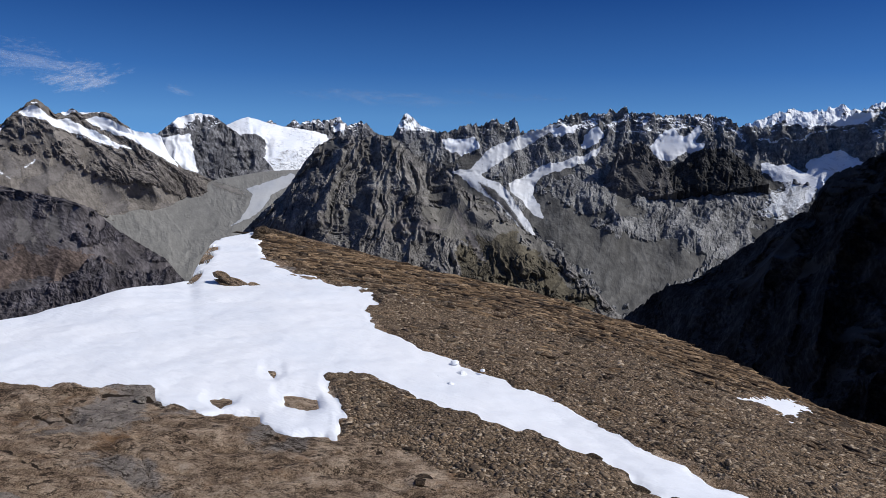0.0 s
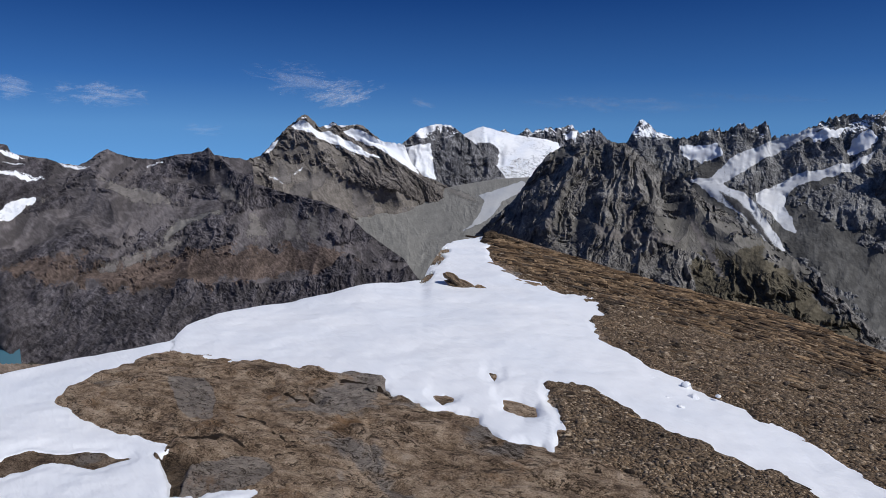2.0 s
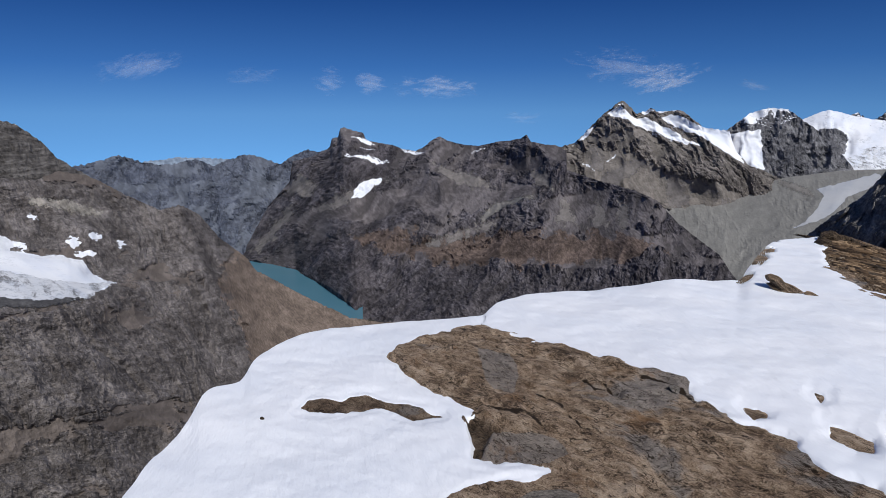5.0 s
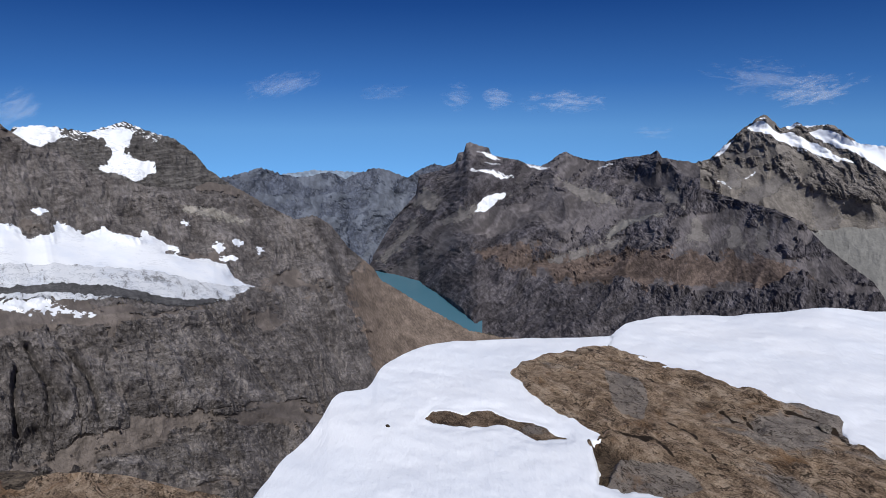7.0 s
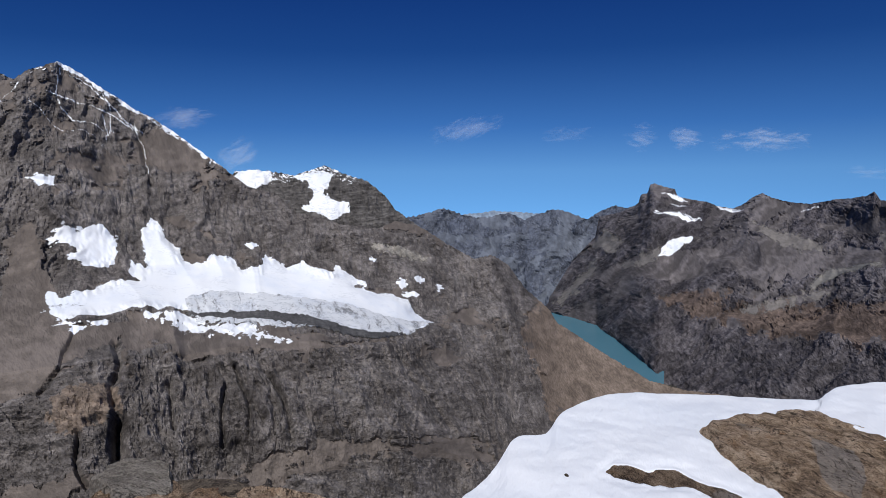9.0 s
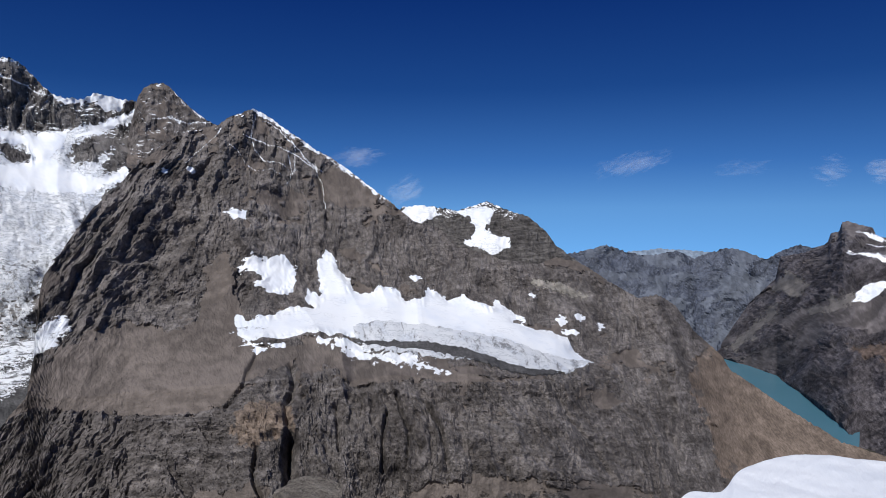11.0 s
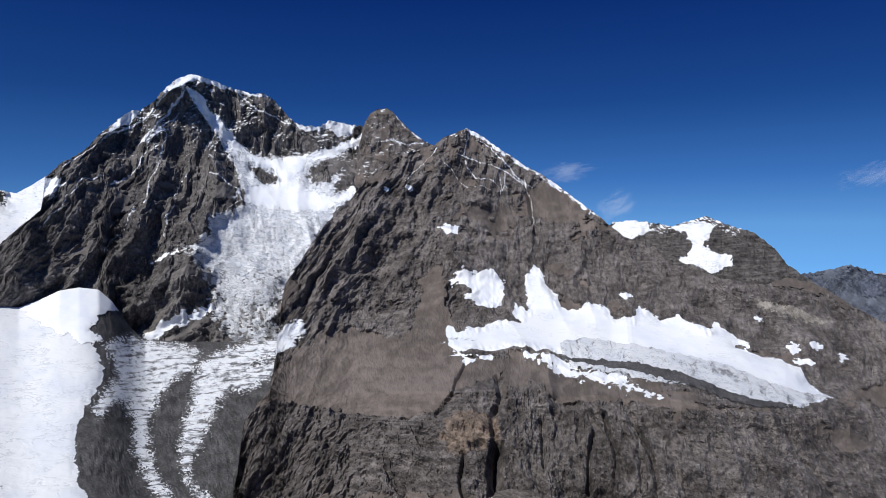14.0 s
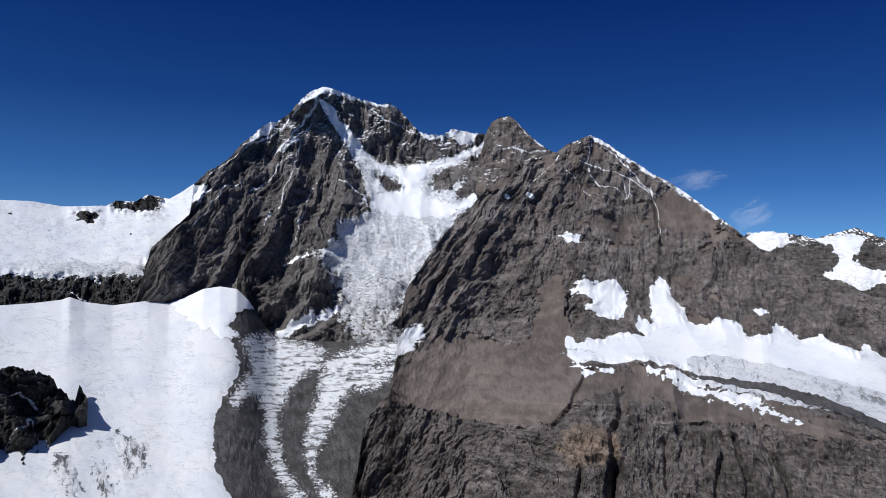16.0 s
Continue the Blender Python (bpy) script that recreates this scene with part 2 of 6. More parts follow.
# ---- meshes from grids ----
def sheet(name, points, materials, keep=None, index=None, fields=None, soft=True):
    """One smooth mesh from a grid of points (columns, rows, 3); keep and index: which cells, and their materials."""
    nx, ny = points.shape[:2]
    ids = np.arange(nx * ny).reshape(nx, ny)
    quads = np.stack([ids[:-1, :-1], ids[:-1, 1:], ids[1:, 1:], ids[1:, :-1]], -1).reshape(-1, 4)
    if keep is not None:
        quads = quads[keep.ravel()]
    used, inv = np.unique(quads, return_inverse=True)
    mesh = bpy.data.meshes.new(name)
    mesh.vertices.add(len(used))
    mesh.vertices.foreach_set("co", points.reshape(-1, 3)[used].astype(np.float32).ravel())
    mesh.loops.add(len(quads) * 4)
    mesh.loops.foreach_set("vertex_index", inv.astype(np.int32).ravel())
    mesh.polygons.add(len(quads))
    mesh.polygons.foreach_set("loop_start", np.arange(0, len(quads) * 4, 4, dtype=np.int32))
    mesh.polygons.foreach_set("use_smooth", np.full(len(quads), soft))
    for m in materials:
        mesh.materials.append(m)
    if index is not None:
        mesh.polygons.foreach_set("material_index", (index if keep is None else index[keep]).astype(np.int32).ravel())
    for key, values in (fields or {}).items():
        if values.ndim == 3:
            mesh.attributes.new(key, "FLOAT_VECTOR", "POINT").data.foreach_set("vector", values.reshape(-1, 3)[used].astype(np.float32).ravel())
        else:
            mesh.attributes.new(key, "FLOAT", "POINT").data.foreach_set("value", values.reshape(-1)[used].astype(np.float32))
    mesh.update(calc_edges=True)
    return new(name, mesh)


def spot(az, el, r):
    """Places at these bearings and elevations (degrees) and plan distances from the summit's eye point."""
    a, e = np.radians(az), np.radians(el)
    return np.stack(np.broadcast_arrays(-np.sin(a) * r, np.cos(a) * r, EYE + np.tan(e) * r), -1)


MOUNTAINS = []


class Mountain:
    """A mountain with its crest at the bearings and elevations given: a face towards the summit, and a far side.
    big: broad spurs; rib: gullies down the face; fine: crags (height and width in metres). bare: how much rock stands out of the scree, 0 to 1.
    zones: outlines that are loose (scree), cliff (bare) or turf. spurs: ridges (minus: gullies) as height in metres, half width in degrees, line.
    threads: runnels and ledges that hold snow, as half width in degrees, line.
    profile: how the way from foot to top is shared out, as (elevation, share)."""

    def __init__(self, name, crest, r_top, foot, r_foot, mat, label, big=(60, 300), rib=(20, 90, 4.0), fine=(6, 28), lean=0.0, jag=0.12, step=0.1, seed=1, bulge=0.0, rows_per=1.0, lift=0.3, bare=0.6, proud=0.0, zones=(), spurs=(), threads=(), profile=None, skirt=2.0, category="mountain"):
        lo, hi = min(c[0] for c in crest), max(c[0] for c in crest)
        az = np.arange(lo, hi + step, step)
        top, bottom = along(crest, az), along(foot, az)
        teeth = jag * (0.55 * fbm(az * 1.1, 0 * az + seed, 2, seed + 50) - ridged(az * 2.3, 0 * az + seed, 4, seed + 60, 0.55) + 0.6)
        rt, rf = along(r_top, az), along(r_foot, az)
        rows = max(12, int(rows_per * max(top - bottom) / step))
        v = np.linspace(0, 1, rows)
        broad_top = np.maximum(blurred(top, max(1, int(0.7 / step))), bottom + 0.1)
        self.az, self.el = np.broadcast_to(az[:, None], (len(az), rows)), bottom[:, None] + (broad_top - bottom)[:, None] * v + (top - broad_top)[:, None] * smooth(v, 0.8, 1.0) + teeth[:, None] * smooth(v, 0.93, 1.0) ** 2
        top = top + teeth
        self.r = rf[:, None] + (rt - rf)[:, None] * (v + bulge * v * (1 - v))
        if profile:
            pe, ps = zip(*sorted(profile))
            shared = np.interp(self.el, pe, ps)
            tall = smooth(az, 58.0, 84.0)[:, None]
            self.r = rf[:, None] + (rt - rf)[:, None] * (tall * shared + (1 - tall) * v)
        mean = 0.5 * (float(np.mean(rt)) + float(np.mean(rf)))
        s, h = np.radians(self.az) * mean, np.radians(self.el) * mean
        self.s, self.h, self.seed, self.name, self.mat, self.label, self.category = s, h, seed, name, mat, label, category
        self.fade = lift * smooth(v, 1.0, 0.9)[None]
        self.ends, self.skirt = (top, bottom, rt, rf), skirt
        w, f = big[1], fine[1]
        warp = 0.35 * fbm(s / w, h / w, 3, seed + 9)
        ss = s + (lean if isinstance(lean, (int, float)) else along(lean, az)[:, None]) * h
        self.face = np.stack([ss, h, s], -1)
        self.low = big[0] * (ridged(ss / w + warp, h / (w * 1.5) + warp, 2, seed, 0.5) - 0.5)
        g = rib[1]
        bend = ss + 0.45 * g * fbm(s / (1.6 * g), h / (2.2 * g), 4, seed + 12, 0.55)
        gully = ridged(bend / g, h / (g * rib[2]), 5, seed + 5, 0.52) - 0.75
        small = 0.7 * ridged(ss / f + 2 * warp, h / (f * 2.6), 5, seed + 20, 0.6) - 0.45 * ridged((s + 0.3 * h) / (f * 2.2), (h - 0.15 * s) / (0.8 * f), 4, seed + 25, 0.6) + 0.6 * fbm(s / f, h / f, 6, seed + 30, 0.62) - 0.2
        sway = 0.25 * fbm(s / 90, h / 90, 3, seed + 95) if spurs else 0.0
        for tall, half, line in spurs:
            gap = beside(self.az + sway, self.el, line)
            self.low = self.low - tall * np.clip(1 - gap / half, 0, 1) ** 1.3
        soil = 0.9 * fbm(ss / (0.8 * w) + warp, h / (0.35 * w), 7, seed + 80, 0.68) + 0.5 * gully + 1.2 * (0.5 - bare)
        self.turf = np.zeros_like(s)
        stray = 0.8 * fbm(self.az * 0.6, self.el * 0.6, 5, seed + 85, 0.6) if zones else 0.0
        for kind, outline in zones:
            inn = smooth(inside(self.az, self.el, outline) + stray, -0.5, 0.5)
            if kind == "loose":
                self.low = self.low * (1 - 0.7 * smooth(inside(self.az, self.el, outline), -1.2, 2.5))
            if kind == "turf":
                self.turf = np.maximum(self.turf, inn)
            soil = soil + inn * {"loose": 1.6, "cliff": -1.6, "turf": 0.6}[kind]
        self.loose = smooth(soil, -0.12, 0.25)
        rough = 1 - 0.93 * self.loose
        self.high = rib[0] * gully * (0.06 + 0.94 * rough) + fine[0] * small * rough - proud * (1 - self.loose) + 0.16 * fine[0] * fbm(s / (0.3 * f), h / (0.3 * f), 3, seed + 33, 0.65)
        self.snowy = np.zeros_like(s)
        if threads:
            sway, bob = 0.25 * fbm(s / 60, h / 60, 5, seed + 96, 0.62), 0.2 * fbm(s / 60 + 9, h / 60, 5, seed + 97, 0.62)
        for half, line in threads:
            self.snowy = np.maximum(self.snowy, 0.74 * smooth(beside(self.az + sway, self.el + bob, line), 1.3 * half, 0.1 * half))
        # Streaks of tone; gully hollows also come out darker than the crests.
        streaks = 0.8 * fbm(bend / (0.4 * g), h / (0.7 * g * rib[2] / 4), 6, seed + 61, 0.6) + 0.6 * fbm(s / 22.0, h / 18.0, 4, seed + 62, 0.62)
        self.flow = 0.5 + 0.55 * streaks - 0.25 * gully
        self.covers = []
        MOUNTAINS.append(self)

    def cover(self, name, outline, mat, label, category, ragged=0.1, grain=1.0, swell=0.0, swell_size=30.0, holes=(), thick=1.6, part=None, grow=0.0, even=0.8, bed=0.3):
        """Snow, ice or debris that lies on this mountain inside an outline; part: what it belongs to, if anything. even, bed: how much it smooths the crags and the broad forms."""
        lo, hi = min(p[0] for p in outline) - 0.8, max(p[0] for p in outline) + 0.8
        cols = np.where((self.az[:, 0] >= lo) & (self.az[:, 0] <= hi))[0]
        c = slice(cols[0], cols[-1] + 1)
        az, el = self.az[c], self.el[c]
        d = inside(az, el, outline) + grow
        for hole in holes:
            d = np.minimum(d, -inside(az, el, hole))
        hide = smooth(d, -0.2, 0.8)
        d = d + ragged * fbm(az / grain, el / grain, 6, self.seed + 70 + len(self.covers), 0.6)
        self.high[c] = self.high[c] * (1 - even * hide)
        self.low[c] = self.low[c] * (1 - bed * hide)
        self.covers.append((name, c, d, mat, label, category, swell, swell_size, thick, part))

    def place(self, c, relief):
        """The face with its relief: partly back along the ground, partly down."""
        p = spot(self.az[c], self.el[c], self.r[c] + relief * (1 - 0.5 * self.fade))
        p[..., 2] -= relief * self.fade
        return p

    def build(self):
        top, bottom, rt, rf = self.ends
        az = self.az[:, 0]
        face = self.place(slice(None), self.low + self.high)
        front = spot(az, bottom - self.skirt, rf * 1.03)
        front[:, 2] = np.where(bottom < -15, np.minimum(front[:, 2], -830), front[:, 2])
        back = []
        for k, drop, dip in ((1.03, 0.12, 0.6), (1.1, 0.45, 3.0), (1.2, 0.9, 8.0)):
            b = spot(az, top - dip, self.r[:, -1] * k)
            b[:, 2] = np.minimum(b[:, 2], face[:, -1, 2] - drop * np.maximum(face[:, -1, 2] - face[:, 0, 2], 30))
            back.append(b)
        grid = np.concatenate([front[:, None], face, np.stack(back, 1)], 1)
        wide = ((0, 0), (1, 3))
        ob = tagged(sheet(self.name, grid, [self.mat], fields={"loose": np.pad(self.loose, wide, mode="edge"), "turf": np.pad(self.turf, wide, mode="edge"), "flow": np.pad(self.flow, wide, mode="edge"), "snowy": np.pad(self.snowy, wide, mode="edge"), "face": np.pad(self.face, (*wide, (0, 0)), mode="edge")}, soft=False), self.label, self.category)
        things = {}
        for name, c, d, mat, label, category, swell, swell_size, thick, part in self.covers:
            relief = self.low[c] + self.high[c] - thick * (0.35 + 0.65 * smooth(d, -0.2, 0.4))
            if swell:
                relief = relief + swell * smooth(d, 0.0, 0.4) * (ridged(self.s[c] / swell_size, self.h[c] / (0.4 * swell_size), 4, self.seed + 90, 0.58) - 0.8)
            near = d > -0.45
            cells = near[:-1, :-1] | near[1:, :-1] | near[:-1, 1:] | near[1:, 1:]
            laid = tagged(sheet(name, self.place(c, relief), [mat], cells, None, {"flow": self.flow[c] * 0.4 + 0.3, "depth": d, "face": self.face[c], "loose": np.ones_like(d)}), label)
            things.setdefault(name, laid)
            if part:
                laid.parent = ob if part is True else things[part]
            else:
                tagged(laid, category=category)


# ---- rock and snow of the far ground ----
GREY = mountain_rock("grey_gneiss", (0.048, 0.0468, 0.048), (0.12, 0.115, 0.114), (0.228, 0.22, 0.214), 150, scree=(0.0945, 0.09, 0.0864))
GREY_DUSTED = mountain_rock("dusted_gneiss", (0.0607, 0.0621, 0.0702), (0.149, 0.149, 0.159), (0.27, 0.27, 0.277), 140, dust=0.6, dust_low=-150, dust_high=130)
RANGE = mountain_rock("blue_grey_range", (0.078, 0.0793, 0.0832), (0.185, 0.185, 0.187), (0.325, 0.325, 0.32), 120, scree=(0.106, 0.104, 0.0994), dust=0.6, dust_low=-190, dust_high=150)
WHITE_PEAK = mountain_rock("snowy_peak", (0.06, 0.065, 0.08), (0.12, 0.125, 0.14), (0.2, 0.2, 0.21), 110, dust=0.85, dust_low=-60, dust_high=60)
CENTRE = mountain_rock("ribbed_gneiss", (0.0668, 0.0638, 0.0624), (0.164, 0.156, 0.149), (0.297, 0.285, 0.264), 110, scree=(0.155, 0.147, 0.133), turf=(0.0978, 0.0862, 0.0633))
WARM = mountain_rock("warm_grey_rock", (0.0625, 0.0562, 0.0537), (0.15, 0.135, 0.125), (0.263, 0.24, 0.219), 130, scree=(0.189, 0.171, 0.154), dust=0.14, dust_low=-30, dust_high=110)
MOOR = mountain_rock("brown_moorland", (0.044, 0.04, 0.046), (0.086, 0.079, 0.087), (0.15, 0.139, 0.148), 110, scree=(0.118, 0.107, 0.11), turf=(0.108, 0.082, 0.07), dust=0.24, dust_low=-100, dust_high=30, flow=0.34)
# Blue air haze over the two farthest ridges is mixed into these base colours.
HAZY = mountain_rock("haze_tinted_rock", (0.075, 0.086, 0.115), (0.1, 0.113, 0.147), (0.14, 0.154, 0.188), 200, scree=(0.125, 0.14, 0.172))
FAINT = mountain_rock("haze_paled_hills", (0.2, 0.26, 0.34), (0.24, 0.3, 0.38), (0.28, 0.34, 0.42), 300, plain=True)
SHOULDER = mountain_rock("banded_schist", (0.068, 0.06, 0.057), (0.147, 0.132, 0.126), (0.245, 0.224, 0.215), 80, scree=(0.148, 0.126, 0.113), turf=(0.19, 0.15, 0.122), dust=0.18, dust_low=60, dust_high=240, strata=0.14, cracks=0.9)
SUMMIT = mountain_rock("dark_summit_rock", (0.0535, 0.0495, 0.0505), (0.122, 0.114, 0.112), (0.224, 0.211, 0.202), 80, scree=(0.154, 0.143, 0.138), dust=0.34, dust_low=-60, dust_high=380)
# Dark schist taken nearly to black, so its colour carries the shade.
SHADE = mountain_rock("shade_black_schist", (0.012, 0.012, 0.012), (0.036, 0.036, 0.036), (0.1, 0.099, 0.097), 60, scree=(0.06, 0.06, 0.059))
OUTWASH = mountain_rock("outwash_gravel", (0.17, 0.168, 0.16), (0.205, 0.202, 0.19), (0.24, 0.236, 0.222), 60, plain=True, flow=0.05)
DEBRIS = mountain_rock("moraine_debris", (0.05, 0.05, 0.052), (0.075, 0.074, 0.076), (0.115, 0.113, 0.114), 40, plain=True)
VALLEY = mountain_rock("valley_ground", (0.05, 0.047, 0.04), (0.08, 0.074, 0.062), (0.12, 0.11, 0.095), 150)
FIRN = snow_cover("firn", 60, frayed=0.45)
FAR_FIRN = snow_cover("far_firn", 150, frayed=0.16)
FAR_GLACIER = snow_cover("far_glacier", 150, dirt=0.14, streak=(0.6, 0.8), crevasse=0.5, frayed=0.14)
GLACIER = snow_cover("glacier_ice", 70, dirt=0.16, streak=(0.6, 0.8), crevasse=0.5, old=0.95)
PALE_SCREE = mountain_rock("pale_scree", (0.12, 0.11, 0.105), (0.165, 0.152, 0.145), (0.215, 0.2, 0.19), 60, plain=True, cut=0.5)
FAN = mountain_rock("fan_gravel", (0.16, 0.152, 0.142), (0.2, 0.19, 0.178), (0.24, 0.23, 0.215), 60, plain=True, cut=0.4)
SNOUT = mountain_rock("dark_ice_debris", (0.05, 0.05, 0.052), (0.08, 0.078, 0.08), (0.13, 0.128, 0.13), 40, plain=True, cut=0.3)
ICEFALL = snow_cover("torn_icefall", 42, dirt=0.36, streak=(1.3, 0.5), crevasse=1.4, old=0.95, frayed=0.6, soil=(0.3, 0.3, 0.305))
DIRTY_ICEFALL = snow_cover("dirty_icefall", 50, dirt=0.52, streak=(1.3, 0.5), crevasse=1.2, old=0.85, frayed=1.2, soil=(0.2, 0.195, 0.19))
TONGUE = snow_cover("dirty_tongue", 120, dirt=0.26, streak=(1.6, 0.3), crevasse=0.2, old=0.74, frayed=0.1)
GREY_TONGUE = snow_cover("grey_tongue", 120, dirt=0.1, streak=(1.0, 0.4), crevasse=0.2, old=0.5, frayed=0.1)
BANDED = snow_cover("banded_ice", 15, dirt=0.5, streak=(0.2, 0.9), crevasse=0.4, old=0.92, frayed=1.0, soil=(0.12, 0.12, 0.124))
GREY_ICE = snow_cover("grey_ice", 40, dirt=0.42, streak=(1.1, 0.6), crevasse=0.7, old=0.8, frayed=0.4, soil=(0.2, 0.2, 0.205))

water = Nodes("turquoise_water")
ripple = water.bump(water.noise(0.08, 6, 0.6), 0.05, 0.6)
LAKE = water.done(water.mix(water.noise(0.004, 4), (0.072, 0.19, 0.255), (0.09, 0.22, 0.285)), 0.25, ripple, 0.5)

# ---- the far ranges, from the first view's bearing round to the left ----
Mountain("snow_topped_range", [(-23.3, 0.8), (-24.6, 1.3), (-25.8, 1.8), (-26.1, 1.9), (-26.7, 2.1), (-27.8, 1.9), (-28.9, 2), (-29.2, 2.3), (-29.6, 2.2), (-29.9, 2.4), (-30.5, 2.1), (-31.4, 1.9), (-31.8, 2.3), (-32.3, 2.5), (-33, 2.1), (-36.8, 2.5), (-42.3, 2.8)],
         4600, -3.5, 4100, WHITE_PEAK, "long distant range white with fresh snow", (40, 240), (26, 90, 4), (6, 36), jag=0.2, seed=11, bare=1)
jagged = Mountain("jagged_range", [(6.9, -2.7), (4.6, -1.4), (2.5, -0.8), (0.6, 0), (-0.6, 0.2), (-1.3, 0.5), (-2.5, 0.8), (-3.2, 0.6), (-3.7, 1.1), (-4.4, 1.2), (-4.8, 0.7), (-5.5, 1.1), (-5.9, 1.2), (-6.3, 0.3), (-7, 0.2), (-8.1, 0.5), (-9.2, 1), (-9.9, 1.5), (-10.8, 1.7), (-13.1, 1.7), (-13.5, 2.1), (-14.1, 1.7), (-14.6, 2.5), (-15.1, 1.8), (-16.2, 1.8), (-17.5, 1.6), (-20.4, 1.7), (-21.2, 1.6), (-22.5, 1.4), (-23.3, 0.8), (-24.5, 0.8), (-26.8, 1.1), (-28.6, 0.7), (-29.7, 1.2), (-31, 2), (-31.8, 2.3), (-33, 2.2), (-39.7, 2.1)],
                  4250, -19, 1900, RANGE, "jagged grey range with snowfields above a rocky basin", (26, 300), (26, 110, 2.6), (9, 44), jag=0.26, step=0.09, seed=12, bulge=0.9, lift=0.5, bare=0.6, proud=6,
                  zones=[("loose", [(-7.8, -4.4), (-10.3, -6.2), (-15, -8.8), (-21.7, -9.5), (-19.7, -11.7), (-15.3, -13.9), (-10.4, -9.9), (-7.5, -7.7)]), ("cliff", [(-36, 4), (-36, -2), (-12, -2.5), (4, -1.5), (4, 4)]), ("cliff", [(-17.1, -5.5), (-23.4, -4.7), (-25.3, -8.5), (-20.8, -9.5), (-17.2, -7.3)])],
                  spurs=[(60, 2.0, [(-13, -5.6), (-14.9, -7.4), (-13.2, -9.3), (-10.4, -9.5)]), (60, 1.8, [(-24.6, -4.6), (-22.2, -6.1), (-19.9, -9.4)])], threads=[(0.12, [(-24.6, -0.3), (-27.6, -0.1), (-29.7, 0.8), (-31.1, 1.4)]), (0.12, [(-12.7, 1.1), (-14, 0.4), (-16.3, 0.2)]), (0.12, [(-20.8, 1.4), (-22.5, 0.7), (-23.8, -0.3)])])
for outline in ([(-0.7, -3.2), (-2.1, -3.2), (-3, -2.3), (-3.6, -1.5), (-4.7, -0.9), (-5.6, -0.6), (-7, 0.1), (-8.6, 0.6), (-9.9, 0.9), (-8.4, -0.1), (-6.5, -1.2), (-5.3, -1.8), (-4.6, -2.5), (-4, -2.9), (-3, -3.4), (-3.4, -3.8), (-4.6, -4.1), (-5.6, -5.1), (-6.3, -6.3), (-7.3, -7.5), (-7.8, -8.3), (-7, -8.3), (-6.2, -7.5), (-5.2, -6.3), (-4, -5.4), (-2.8, -4.7), (-1.8, -3.9)],
                [(-5.5, -4.3), (-6.6, -3.7), (-7.3, -3.2), (-8.2, -2.7), (-10.1, -2.2), (-11.7, -1.6), (-12.9, -1), (-12.6, -1.7), (-11, -2.5), (-9.7, -3), (-8.3, -3.5), (-7.6, -4.2), (-7.5, -5.1), (-8.2, -6.2), (-8.4, -7), (-7.7, -6.8), (-6.7, -5.7), (-5.7, -5)]):
    jagged.cover("valley_glacier", outline, TONGUE, "long white valley glacier with grey debris stripes", "glacier", 0.08, 0.7, grow=0.05, thick=2, even=1.0, bed=0.85)
jagged.cover("medial_moraine", [(-2.9, -4.1), (-4.2, -4.7), (-5.1, -5.5), (-6.1, -6.8), (-7.1, -8.2), (-6.8, -8.1), (-5.7, -6.8), (-4.7, -5.8), (-3.7, -5)], SNOUT, "dark debris stripe down the valley glacier", "glacier", 0.05, 0.7, thick=8, part="valley_glacier")
for outline in ([(0.2, -0.6), (-2.5, -0.5), (-2.9, -1.3), (-2.1, -1.6), (-0.7, -1.7), (-0.1, -1.3)], [(-8.5, 0.4), (-10.9, 0.7), (-10.7, 0.1), (-9.3, -0.3)], [(-11.6, -0.1), (-12.5, 0.5), (-13, 0.1), (-12.8, -0.6), (-11.4, -1)], [(-16.8, -1), (-17.8, 0.2), (-18.4, 0.6), (-18.9, 0), (-19.5, -0.1), (-20.3, 0.8), (-20.7, 0.4), (-19.9, -0.5), (-20.8, -0.6), (-20.6, -1), (-19.6, -1.2), (-18.6, -2), (-17.7, -1.8), (-17, -1.4)], [(-25.4, 1.5), (-28.6, 1.4), (-30.5, 1.7), (-32.4, 1.8), (-31.1, 0.9), (-29.7, 0.9), (-27.5, 1.1), (-26, 1.1)]):
    jagged.cover("snowfield", outline, FAR_FIRN, "white snowfield high on the grey range", "snowfield", 0.12, 0.6, grow=0.05, thick=3, even=1.0, bed=0.85)
jagged.cover("cirque_glacier", [(-24.9, -2), (-27.1, -2), (-28.1, -2.4), (-28.2, -1.5), (-29.2, -1.1), (-30.3, -0.9), (-31.7, -1.6), (-30.8, -2.3), (-29.7, -2.8), (-28.8, -4.2), (-27.8, -5.4), (-27, -5.7), (-27.3, -4.3), (-27.1, -3.4), (-26, -3.1), (-25.2, -2.7)], FAR_GLACIER, "small white cirque glacier breaking over dark rock", "glacier", 0.15, 0.7, thick=3, even=1.0, bed=0.85)
jagged.cover("broken_snout", [(-27.2, -3.2), (-28.7, -3.4), (-28.4, -4.4), (-27.8, -5.6), (-26.7, -6.1), (-25.5, -5.9), (-26.1, -4.3)], snow_cover("broken_snout", 60, dirt=0.46, streak=(0.7, 0.8), crevasse=1.2, old=0.8, frayed=1.0, soil=(0.16, 0.16, 0.165)), "grey broken ice below the cirque glacier", "glacier", 0.2, 0.7, thick=4, part="cirque_glacier")
